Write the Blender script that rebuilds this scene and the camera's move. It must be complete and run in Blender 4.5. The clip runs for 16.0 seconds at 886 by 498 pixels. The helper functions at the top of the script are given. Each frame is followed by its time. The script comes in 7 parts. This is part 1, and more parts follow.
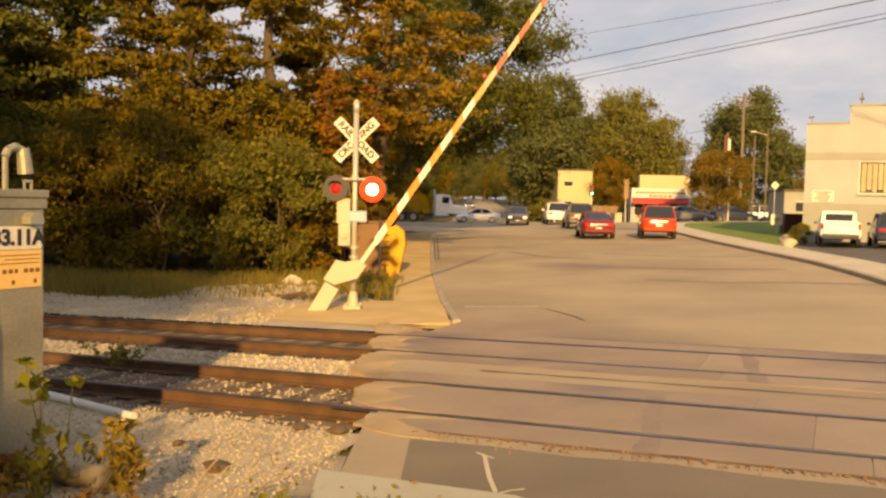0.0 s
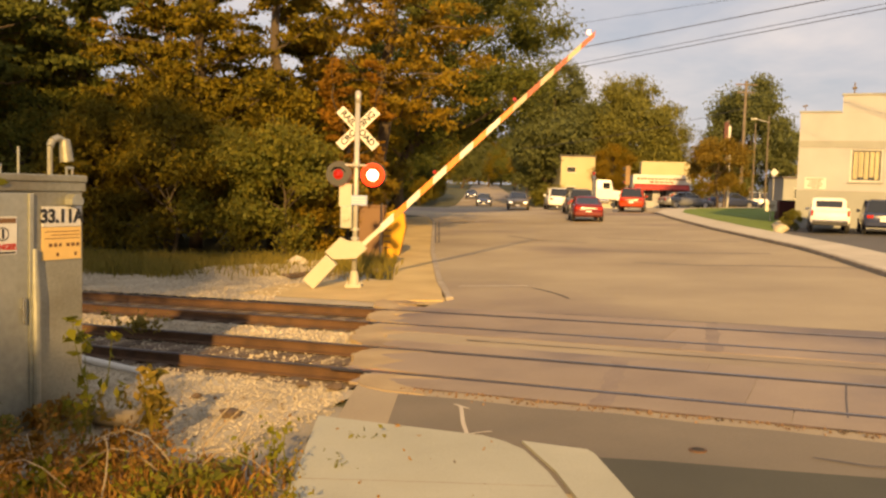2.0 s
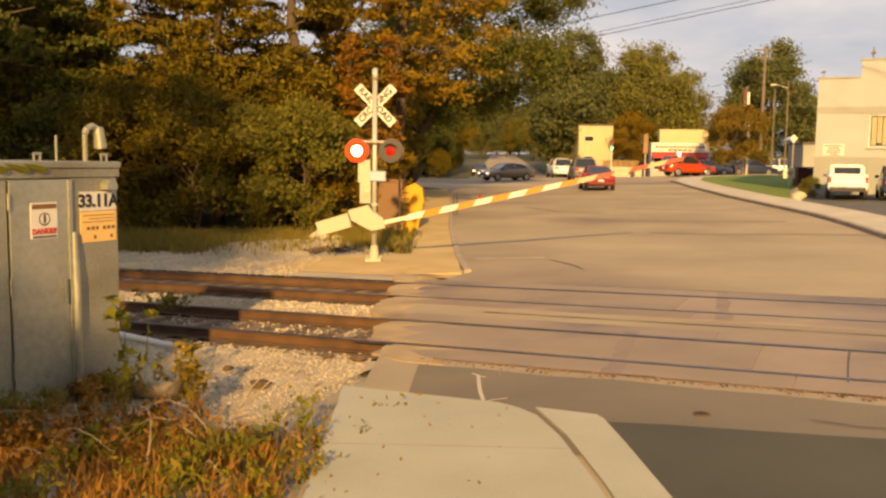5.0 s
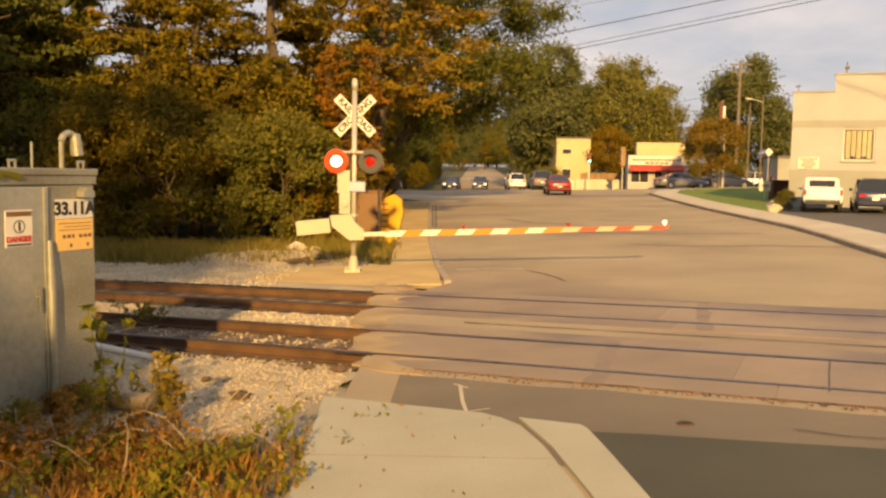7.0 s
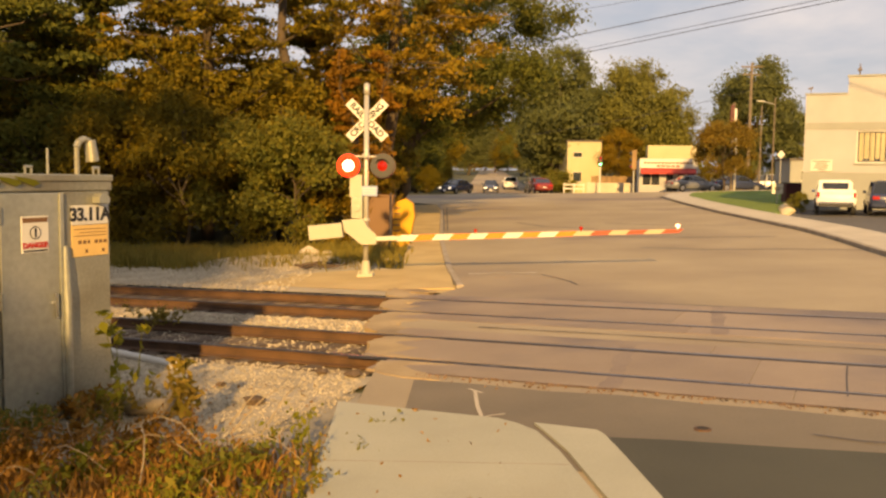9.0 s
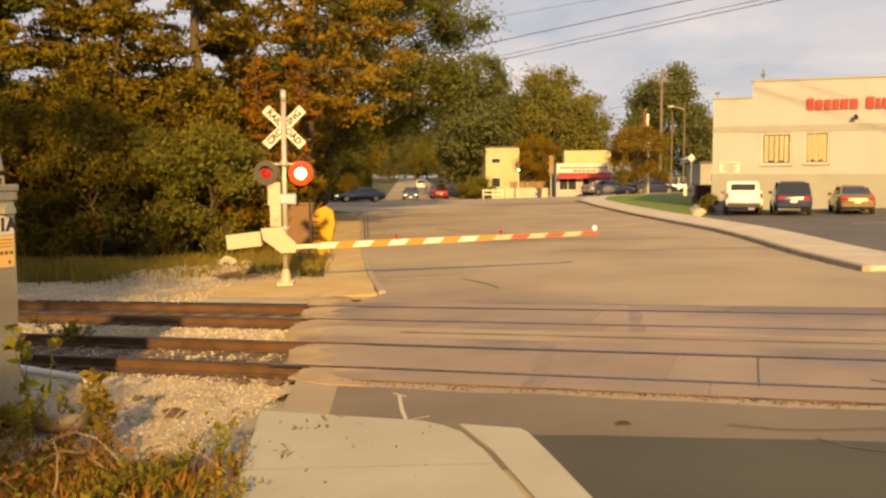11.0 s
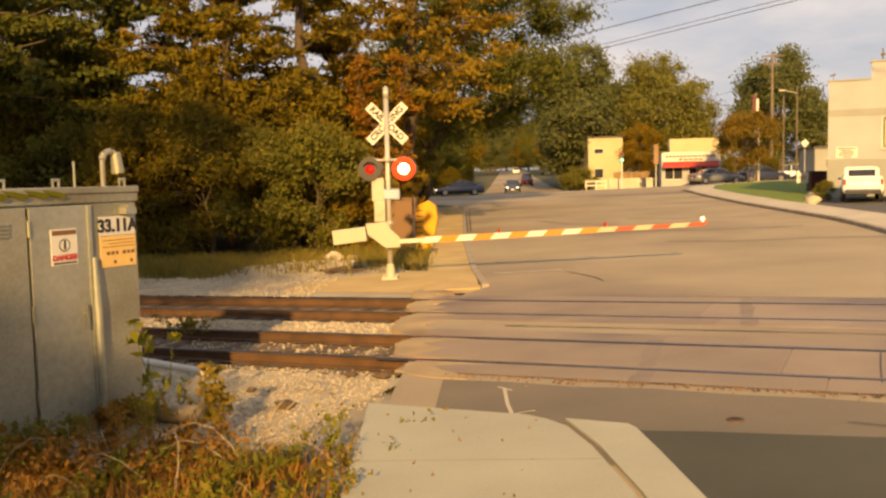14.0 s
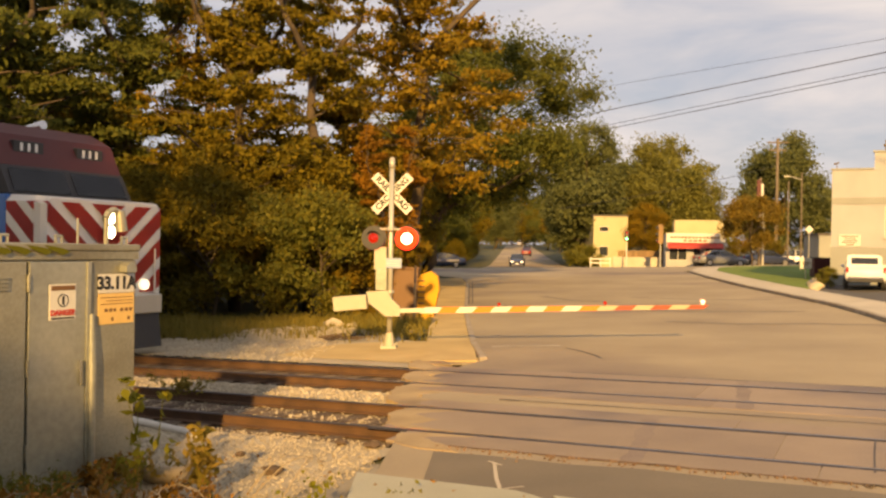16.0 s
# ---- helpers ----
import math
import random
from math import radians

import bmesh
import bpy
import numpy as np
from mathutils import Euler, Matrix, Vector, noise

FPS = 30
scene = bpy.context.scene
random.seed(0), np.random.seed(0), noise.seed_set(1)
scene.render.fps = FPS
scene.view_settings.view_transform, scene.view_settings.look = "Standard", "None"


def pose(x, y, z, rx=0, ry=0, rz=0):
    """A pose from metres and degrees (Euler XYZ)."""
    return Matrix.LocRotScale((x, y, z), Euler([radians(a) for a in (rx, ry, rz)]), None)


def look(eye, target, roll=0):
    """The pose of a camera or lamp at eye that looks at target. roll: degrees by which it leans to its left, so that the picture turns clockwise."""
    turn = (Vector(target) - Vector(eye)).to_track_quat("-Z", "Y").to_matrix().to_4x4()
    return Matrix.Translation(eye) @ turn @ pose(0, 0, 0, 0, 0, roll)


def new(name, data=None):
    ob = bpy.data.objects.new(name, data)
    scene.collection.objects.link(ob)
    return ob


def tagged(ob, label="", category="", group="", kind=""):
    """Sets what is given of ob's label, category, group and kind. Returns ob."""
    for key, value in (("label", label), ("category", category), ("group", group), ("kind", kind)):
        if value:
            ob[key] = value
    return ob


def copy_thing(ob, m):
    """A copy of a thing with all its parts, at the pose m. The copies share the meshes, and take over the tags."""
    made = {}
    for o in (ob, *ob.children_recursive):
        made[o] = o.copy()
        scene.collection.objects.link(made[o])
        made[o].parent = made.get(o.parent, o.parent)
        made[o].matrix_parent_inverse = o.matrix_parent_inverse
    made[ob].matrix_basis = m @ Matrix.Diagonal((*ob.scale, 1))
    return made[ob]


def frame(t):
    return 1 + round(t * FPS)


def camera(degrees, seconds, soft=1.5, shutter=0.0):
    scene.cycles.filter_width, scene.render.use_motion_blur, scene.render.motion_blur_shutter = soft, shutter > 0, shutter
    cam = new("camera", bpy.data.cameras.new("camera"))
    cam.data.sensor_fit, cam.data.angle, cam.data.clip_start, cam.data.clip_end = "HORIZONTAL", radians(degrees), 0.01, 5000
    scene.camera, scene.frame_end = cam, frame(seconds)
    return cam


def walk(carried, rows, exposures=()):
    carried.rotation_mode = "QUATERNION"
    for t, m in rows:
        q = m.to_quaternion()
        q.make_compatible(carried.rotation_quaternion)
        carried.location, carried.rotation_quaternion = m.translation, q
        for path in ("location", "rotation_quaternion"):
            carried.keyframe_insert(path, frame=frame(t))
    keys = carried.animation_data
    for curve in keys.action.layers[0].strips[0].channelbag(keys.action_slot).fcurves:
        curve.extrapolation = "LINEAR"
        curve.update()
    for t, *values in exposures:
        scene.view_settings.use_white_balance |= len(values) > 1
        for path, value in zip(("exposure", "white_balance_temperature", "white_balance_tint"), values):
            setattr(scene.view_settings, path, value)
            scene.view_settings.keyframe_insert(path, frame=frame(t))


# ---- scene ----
cam = camera(53.0, 16.0, soft=2.5)

# eye, point looked at, roll: a person stepping back from the crossing, then standing
PATH = [
    (0, (-0.283, 1.619, 2.234), (-0.342, 3.615, 2.133), 1.4),
    (0.5, (-0.113, 1.318, 2.263), (-0.331, 3.298, 2.083), 1.2),
    (1, (-0.056, 0.948, 2.23), (-0.146, 2.94, 2.08), 1.5),
    (1.3, (-0.028, 0.752, 2.301), (-0.337, 2.719, 2.11), -0.4),
    (1.5, (-0.019, 0.593, 2.283), (-0.303, 2.566, 2.115), -0.5),
    (2, (-0.013, 0.387, 2.244), (-0.084, 2.381, 2.109), 1.7),
    (2.5, (0.15, 0.105, 2.297), (0.018, 2.089, 2.078), 0.9),
    (3, (0.13, 0.024, 2.303), (0.109, 2.02, 2.189), 1.6),
    (3.5, (0.038, -0.027, 2.35), (0.001, 1.969, 2.24), 1.3),
    (4, (0.012, -0.069, 2.346), (-0.095, 1.922, 2.188), 0.2),
    (4.2, (0.036, -0.073, 2.347), (-0.092, 1.914, 2.167), 0.7),
    (6.3, (0.003, 0.016, 2.299), (-0.077, 2.004, 2.091), 1.0),
    (6.5, (-0.008, 0.014, 2.278), (-0.099, 2.005, 2.106), 1.3),
    (7, (-0.015, 0.021, 2.303), (-0.078, 2.013, 2.13), 1.0),
    (7.5, (-0.005, 0.025, 2.302), (-0.119, 2.014, 2.126), 0.4),
    (8, (-0.002, 0.017, 2.294), (-0.11, 2.007, 2.125), 0.1),
    (8.2, (-0.01, 0.009, 2.313), (-0.098, 1.999, 2.137), 0.3),
    (10.3, (-0.094, 0.097, 2.276), (-0.188, 2.09, 2.134), 1.5),
    (10.5, (-0.089, 0.08, 2.265), (-0.088, 2.07, 2.073), 0.5),
    (11, (-0.052, 0.032, 2.27), (0.038, 2.025, 2.123), -0.1),
    (11.5, (-0.028, 0.018, 2.261), (0.006, 2.015, 2.162), -0.8),
    (12, (0.001, 0.019, 2.281), (-0.034, 2.015, 2.175), -2.4),
    (12.5, (0.005, 0.016, 2.272), (-0.07, 2.01, 2.138), -1.8),
    (13, (-0.028, 0.042, 2.287), (-0.11, 2.036, 2.153), -1.6),
    (13.5, (-0.042, 0.019, 2.293), (-0.16, 2.009, 2.123), -1.7),
    (14, (-0.065, 0.028, 2.281), (-0.205, 2.016, 2.121), -1.3),
    (14.5, (-0.04, 0.042, 2.282), (-0.123, 2.036, 2.143), -1.8),
    (15, (-0.026, 0.066, 2.267), (-0.066, 2.063, 2.16), -0.8),
    (15.5, (0.053, -0.044, 2.282), (-0.067, 1.952, 2.235), -0.9),
    (15.6, (-0.018, 0.07, 2.278), (-0.118, 2.065, 2.18), 0.3),
    (16, (0.024, -0.048, 2.28), (-0.126, 1.946, 2.28), 1.0),
]
walk(cam, [(t, look(eye, target, roll)) for t, eye, target, roll in PATH], [(0, 0.94, 9700, 12), (16, 0.94, 9700, 12)])

# ---------------------------------------------------------------- light
SUN_ELEVATION, SUN_AZIMUTH = 19.0, 179.0    # degrees; azimuth clockwise from +y, behind the viewer
sun_dir = Vector((math.sin(radians(SUN_AZIMUTH)) * math.cos(radians(SUN_ELEVATION)),
                  math.cos(radians(SUN_AZIMUTH)) * math.cos(radians(SUN_ELEVATION)), math.sin(radians(SUN_ELEVATION))))
sun_data = bpy.data.lights.new("sun", "SUN")
sun_data.energy, sun_data.angle, sun_data.color = 4.1, radians(1.2), (1.0, 0.69, 0.33)
sun = new("sun", sun_data)
sun.matrix_world = look(sun_dir * 100, (0, 0, 0))

world = bpy.data.worlds.new("evening sky")
scene.world = world
world.use_nodes = True
wn, wl = world.node_tree.nodes, world.node_tree.links
wn.clear()
sky = wn.new("ShaderNodeTexSky")
sky.sky_type, sky.sun_disc = "NISHITA", False
sky.sun_elevation, sky.sun_rotation = radians(SUN_ELEVATION), radians(SUN_AZIMUTH)
sky.air_density, sky.dust_density = 1.0, 2.0
coord = wn.new("ShaderNodeTexCoord")
squash = wn.new("ShaderNodeMapping")
squash.inputs["Scale"].default_value = (1.6, 1.6, 7.0)
wl.new(coord.outputs["Generated"], squash.inputs["Vector"])
cloud = wn.new("ShaderNodeTexNoise")
cloud.inputs["Scale"].default_value, cloud.inputs["Detail"].default_value = 1.9, 7.0
cloud.inputs["Roughness"].default_value, cloud.inputs["Distortion"].default_value = 0.55, 0.4
wl.new(squash.outputs[0], cloud.inputs["Vector"])
ramp = wn.new("ShaderNodeValToRGB")
ramp.color_ramp.elements[0].position, ramp.color_ramp.elements[0].color = 0.30, (0.80, 0.80, 0.80, 1)
ramp.color_ramp.elements[1].position, ramp.color_ramp.elements[1].color = 0.62, (0.98, 0.98, 0.98, 1)
wl.new(cloud.outputs[0], ramp.inputs[0])
tint = wn.new("ShaderNodeValToRGB")
tint.color_ramp.elements[0].position, tint.color_ramp.elements[0].color = 0.35, (1.9, 2.35, 3.75, 1)
tint.color_ramp.elements[1].position, tint.color_ramp.elements[1].color = 0.66, (3.55, 3.85, 4.9, 1)
wl.new(cloud.outputs[0], tint.inputs[0])
mixed = wn.new("ShaderNodeMixRGB")
wl.new(ramp.outputs[0], mixed.inputs[0])
wl.new(sky.outputs[0], mixed.inputs[1])
wl.new(tint.outputs[0], mixed.inputs[2])
back = wn.new("ShaderNodeBackground")
back.inputs["Strength"].default_value = 0.105
wl.new(mixed.outputs[0], back.inputs["Color"])
wl.new(back.outputs[0], wn.new("ShaderNodeOutputWorld").inputs["Surface"])

# ---------------------------------------------------------------- materials


def surface(name, dark, light, scale=3.0, rough=0.8, bump=0.0, fine=40.0, metal=0.0, extra=None, patch=0.5, vary=0.0, island=0.0, fine_amount=0.35):
    """Two colours mixed by a large and a fine noise. extra: a third colour in blotches. vary, island: change from piece to piece."""
    m = bpy.data.materials.new(name)
    m.use_nodes = True
    n, l = m.node_tree.nodes, m.node_tree.links
    shader = n["Principled BSDF"]
    at = n.new("ShaderNodeTexCoord")
    big, small = n.new("ShaderNodeTexNoise"), n.new("ShaderNodeTexNoise")
    big.inputs["Scale"].default_value, big.inputs["Detail"].default_value = scale, 6
    small.inputs["Scale"].default_value, small.inputs["Detail"].default_value = fine, 4
    for tex in (big, small):
        l.new(at.outputs["Object"], tex.inputs["Vector"])
    blend = n.new("ShaderNodeMixRGB")
    blend.inputs[0].default_value = fine_amount
    l.new(big.outputs[0], blend.inputs[1])
    l.new(small.outputs[0], blend.inputs[2])
    stretch = n.new("ShaderNodeMapRange")
    stretch.inputs["From Min"].default_value, stretch.inputs["From Max"].default_value = 0.32, 0.68
    l.new(blend.outputs[0], stretch.inputs["Value"])
    mix = n.new("ShaderNodeMixRGB")
    mix.inputs[1].default_value, mix.inputs[2].default_value = (*dark, 1), (*light, 1)
    l.new(stretch.outputs[0], mix.inputs[0])
    colour = mix.outputs[0]
    if extra:
        spots = n.new("ShaderNodeTexNoise")
        spots.inputs["Scale"].default_value, spots.inputs["Detail"].default_value = scale * 0.37, 8
        l.new(at.outputs["Object"], spots.inputs["Vector"])
        cut = n.new("ShaderNodeMapRange")
        cut.inputs["From Min"].default_value, cut.inputs["From Max"].default_value = patch, patch + 0.12
        l.new(spots.outputs[0], cut.inputs["Value"])
        third = n.new("ShaderNodeMixRGB")
        third.inputs[2].default_value = (*extra, 1)
        l.new(cut.outputs[0], third.inputs[0])
        l.new(colour, third.inputs[1])
        colour = third.outputs[0]
    if vary or island:
        source = n.new("ShaderNodeNewGeometry").outputs["Random Per Island"] if island else n.new("ShaderNodeObjectInfo").outputs["Random"]
        gain = n.new("ShaderNodeMapRange")
        gain.inputs["To Min"].default_value, gain.inputs["To Max"].default_value = 1 - (vary or island), 1 + (vary or island)
        l.new(source, gain.inputs["Value"])
        hsv = n.new("ShaderNodeHueSaturation")
        l.new(gain.outputs[0], hsv.inputs["Value"])
        l.new(colour, hsv.inputs["Color"])
        colour = hsv.outputs[0]
    l.new(colour, shader.inputs["Base Color"])
    shader.inputs["Roughness"].default_value, shader.inputs["Metallic"].default_value = rough, metal
    if bump:
        lift = n.new("ShaderNodeBump")
        lift.inputs["Strength"].default_value, lift.inputs["Distance"].default_value = bump, 0.02
        l.new(blend.outputs[0], lift.inputs["Height"])
        l.new(lift.outputs[0], shader.inputs["Normal"])
    return m


def paint(name, colour, rough=0.35, coat=0.0, metal=0.0, wear=0.12):
    """Painted or moulded surface, with faint dirt."""
    dark = tuple(c * (1 - wear) for c in colour)
    m = surface(name, dark, colour, 1.7, rough, 0.0, 22.0, metal)
    m.node_tree.nodes["Principled BSDF"].inputs["Coat Weight"].default_value = coat
    return m


def glow(name, colour, strength):
    m = bpy.data.materials.new(name)
    m.use_nodes = True
    shader = m.node_tree.nodes["Principled BSDF"]
    shader.inputs["Base Color"].default_value = (*colour, 1)
    shader.inputs["Emission Color"].default_value = (*colour, 1)
    shader.inputs["Emission Strength"].default_value = strength
    return m


def leaves(name, colours, through_amount=0.45):
    """Foliage whose leaves differ one by one along a ramp of colours; light shines through it."""
    m = bpy.data.materials.new(name)
    m.use_nodes = True
    n, l = m.node_tree.nodes, m.node_tree.links
    shader = n["Principled BSDF"]
    one = n.new("ShaderNodeNewGeometry")
    r = n.new("ShaderNodeValToRGB")
    r.color_ramp.elements[0].color, r.color_ramp.elements[1].color = (*colours[0], 1), (*colours[-1], 1)
    for k, c in enumerate(colours[1:-1], 1):
        r.color_ramp.elements.new(k / (len(colours) - 1)).color = (*c, 1)
    # neighbouring boughs turn colour together
    at, patch = n.new("ShaderNodeTexCoord"), n.new("ShaderNodeTexNoise")
    patch.inputs["Scale"].default_value, patch.inputs["Detail"].default_value = 0.45, 4.0
    l.new(at.outputs["Object"], patch.inputs["Vector"])
    both = n.new("ShaderNodeMixRGB")
    both.inputs[0].default_value = 0.62
    l.new(one.outputs["Random Per Island"], both.inputs[1])
    l.new(patch.outputs[0], both.inputs[2])
    l.new(both.outputs[0], r.inputs[0])
    l.new(r.outputs[0], shader.inputs["Base Color"])
    shader.inputs["Roughness"].default_value = 0.8
    shader.inputs["Specular IOR Level"].default_value = 0.2
    thin = n.new("ShaderNodeBsdfTranslucent")
    l.new(r.outputs[0], thin.inputs["Color"])
    mix = n.new("ShaderNodeMixShader")
    mix.inputs[0].default_value = through_amount
    l.new(shader.outputs[0], mix.inputs[1])
    l.new(thin.outputs[0], mix.inputs[2])
    l.new(mix.outputs[0], n["Material Output"].inputs["Surface"])
    return m


M_ASPHALT = surface("worn_asphalt", (0.25, 0.195, 0.13), (0.42, 0.34, 0.215), 0.24, 0.85, 0.3, 60, extra=(0.205, 0.155, 0.125), patch=0.52)
M_LOT = surface("parking_lot_asphalt", (0.07, 0.07, 0.07), (0.11, 0.105, 0.10), 0.5, 0.9, 0.2, 60)
M_CONCRETE = surface("pale_concrete", (0.42, 0.37, 0.28), (0.56, 0.50, 0.39), 0.9, 0.85, 0.15, 55)
M_SLAB = surface("grey_concrete_slab", (0.325, 0.315, 0.235), (0.445, 0.43, 0.325), 0.7, 0.85, 0.18, 60, extra=(0.38, 0.35, 0.25), patch=0.55)
M_KERB = surface("weathered_kerb", (0.24, 0.20, 0.15), (0.40, 0.34, 0.26), 2.0, 0.9, 0.3, 40)
M_PANEL = surface("crossing_panel", (0.235, 0.175, 0.128), (0.34, 0.26, 0.18), 0.6, 0.75, 0.25, 45, extra=(0.165, 0.132, 0.118), patch=0.50, vary=0.10)
M_GRAVEL = surface("limestone_gravel", (0.25, 0.205, 0.135), (0.47, 0.40, 0.28), 1.2, 0.95, 0.8, 40, fine_amount=0.5)
M_SAND = surface("trodden_sandy_dirt", (0.40, 0.285, 0.125), (0.56, 0.41, 0.19), 0.8, 0.95, 0.4, 45)
M_STONE = surface("limestone_chips", (0.27, 0.227, 0.157), (0.497, 0.421, 0.302), 2.0, 0.95, 0.3, 30, island=0.3)
M_BALLAST = surface("track_ballast", (0.10, 0.068, 0.042), (0.26, 0.19, 0.125), 1.5, 0.95, 1.0, 30, fine_amount=0.6)
M_DIRT = surface("dry_grassy_earth", (0.045, 0.048, 0.018), (0.10, 0.095, 0.035), 0.9, 1.0, 0.6, 25)
M_SOIL = surface("dusty_soil", (0.17, 0.145, 0.105), (0.33, 0.29, 0.22), 1.1, 1.0, 0.8, 30)
M_TURF = surface("mown_turf", (0.095, 0.145, 0.016), (0.165, 0.235, 0.032), 2.5, 0.95, 0.6, 60)
M_RUST = surface("rusted_rail_steel", (0.055, 0.028, 0.014), (0.13, 0.065, 0.03), 3.0, 0.8, 0.3, 50)
M_RAILTOP = surface("polished_rail_head", (0.10, 0.09, 0.09), (0.20, 0.18, 0.18), 4.0, 0.3, 0.0, 60, metal=0.9)
M_GAP = surface("dark_flangeway", (0.02, 0.016, 0.012), (0.045, 0.035, 0.028), 4, 0.95)
M_TIE = surface("creosoted_tie", (0.05, 0.032, 0.02), (0.12, 0.08, 0.05), 2.5, 0.95, 0.5, 35, vary=0.3)
M_GALV = surface("galvanised_steel", (0.273, 0.28, 0.227), (0.468, 0.468, 0.39), 0.9, 0.36, 0.05, 14, metal=0.6, extra=(0.65, 0.65, 0.559), patch=0.56)
M_GALV_DARK = surface("dirty_galvanised_steel", (0.23, 0.223, 0.169), (0.405, 0.392, 0.304), 1.2, 0.42, 0.08, 30, metal=0.55, extra=(0.162, 0.135, 0.0878), patch=0.50)
M_SILVER = paint("aluminium_paint", (0.50, 0.48, 0.41), 0.45, 0, 0.35)
M_CREAM = paint("cream_painted_steel", (0.44, 0.41, 0.31), 0.5)
M_WHITE = paint("white_sheeting", (0.62, 0.60, 0.53), 0.5)
M_BLACK = paint("black_paint", (0.02, 0.02, 0.02), 0.5)
M_ORANGE = paint("orange_sheeting", (0.80, 0.20, 0.02), 0.4)
M_RED = paint("red_sheeting", (0.34, 0.055, 0.022), 0.5)
M_DULL = paint("yellowed_sheeting", (0.46, 0.38, 0.25), 0.6)
M_TAN = paint("faded_tag", (0.72, 0.47, 0.17), 0.6)
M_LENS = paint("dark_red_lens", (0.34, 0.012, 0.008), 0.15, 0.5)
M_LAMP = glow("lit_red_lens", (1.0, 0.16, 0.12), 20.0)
# emissive red standing for the lit lens's halo, not a lamp part
M_LAMP_HALO = glow("painted_red_halo", (1.0, 0.010, 0.0), 0.75)
M_ARM_LAMP = glow("lit_arm_lamp", (1.0, 0.42, 0.30), 2.5)
M_BLUE_SIGN = paint("blue_white_sign", (0.25, 0.33, 0.50), 0.5)
M_BARK = surface("tree_bark", (0.045, 0.032, 0.02), (0.11, 0.08, 0.05), 2.5, 0.95, 0.8, 16)
M_DEAD = surface("bleached_root", (0.20, 0.155, 0.095), (0.36, 0.285, 0.185), 3, 0.9, 0.5, 20)
M_WOODPOLE = surface("weathered_pole", (0.12, 0.095, 0.07), (0.21, 0.17, 0.13), 1.5, 0.95, 0.3, 18)
M_OLIVE = leaves("olive_autumn_leaves", [(0.0607, 0.062, 0.0135), (0.114, 0.102, 0.0175), (0.189, 0.146, 0.0202), (0.27, 0.186, 0.023), (0.365, 0.209, 0.027)])
M_GREEN = leaves("dark_green_leaves", [(0.0616, 0.0805, 0.0234), (0.103, 0.121, 0.0294), (0.162, 0.162, 0.0352), (0.249, 0.206, 0.041)])
M_GOLD = leaves("golden_brown_leaves", [(0.113, 0.0885, 0.0193), (0.209, 0.153, 0.0242), (0.338, 0.209, 0.029), (0.499, 0.266, 0.0354)])
M_RUSSET = leaves("russet_leaves", [(0.139, 0.0807, 0.0186), (0.265, 0.132, 0.0217), (0.435, 0.186, 0.0279)])
M_FAR_GREEN = leaves("grey_green_crown_leaves", [(0.108, 0.126, 0.0517), (0.159, 0.175, 0.0661), (0.23, 0.23, 0.0834)])
M_MAPLE = leaves("green_crown_leaves", [(0.105, 0.113, 0.0368), (0.179, 0.179, 0.0504), (0.263, 0.247, 0.0651), (0.347, 0.284, 0.0788)])
M_AMBER = leaves("amber_leaves", [(0.14, 0.12, 0.03), (0.24, 0.165, 0.035), (0.36, 0.20, 0.035)])
M_UNDER = leaves("undergrowth_leaves", [(0.102, 0.128, 0.0307), (0.162, 0.171, 0.0376), (0.256, 0.213, 0.041), (0.41, 0.248, 0.0444)], 0.5)
M_DRY = leaves("dry_brown_weeds", [(0.105, 0.0598, 0.0239), (0.224, 0.12, 0.0359), (0.448, 0.232, 0.0598), (0.179, 0.164, 0.0389)])
M_SPENT = leaves("spent_weed_leaves", [(0.12, 0.102, 0.024), (0.24, 0.186, 0.036), (0.36, 0.24, 0.06), (0.204, 0.204, 0.036)])
M_WEED = leaves("yellow_green_weeds", [(0.09, 0.11, 0.015), (0.19, 0.19, 0.025), (0.34, 0.27, 0.04)])
M_GRASS = leaves("rough_grass", [(0.14, 0.13, 0.03), (0.25, 0.20, 0.045), (0.38, 0.26, 0.07)])
M_STUCCO = surface("cream_stucco", (0.335, 0.34, 0.335), (0.405, 0.41, 0.405), 0.7, 0.9, 0.1, 30)
M_STUCCO_BAND = surface("grey_painted_band", (0.255, 0.265, 0.24), (0.31, 0.32, 0.29), 0.7, 0.9, 0.1, 30)
M_YELLOW_WALL = surface("yellow_render", (0.42, 0.37, 0.22), (0.50, 0.44, 0.27), 0.6, 0.9, 0.1, 20)
M_SHINGLE = surface("roof_felt", (0.09, 0.08, 0.07), (0.16, 0.14, 0.12), 1.2, 0.95, 0.3, 25)
M_BRICK = surface("red_brick", (0.20, 0.09, 0.06), (0.30, 0.15, 0.10), 1.0, 0.9, 0.2, 30)
M_AWNING = paint("red_awning", (0.45, 0.05, 0.04), 0.7)
M_GLASS = paint("window_glass", (0.035, 0.04, 0.045), 0.06, 0.5, 0.0)
M_CARGLASS = paint("car_glass", (0.02, 0.023, 0.026), 0.05, 0.6)
M_TYRE = surface("tyre_rubber", (0.012, 0.012, 0.012), (0.03, 0.03, 0.03), 6, 0.85)
M_RIM = paint("alloy_rim", (0.45, 0.45, 0.45), 0.3, 0, 0.8)
M_CHROME = paint("bright_trim", (0.6, 0.6, 0.6), 0.2, 0, 0.9)
M_TAIL = paint("tail_lamp", (0.42, 0.02, 0.015), 0.2, 0.5)
M_HEAD = glow("headlamp", (1.0, 0.92, 0.78), 0.7)
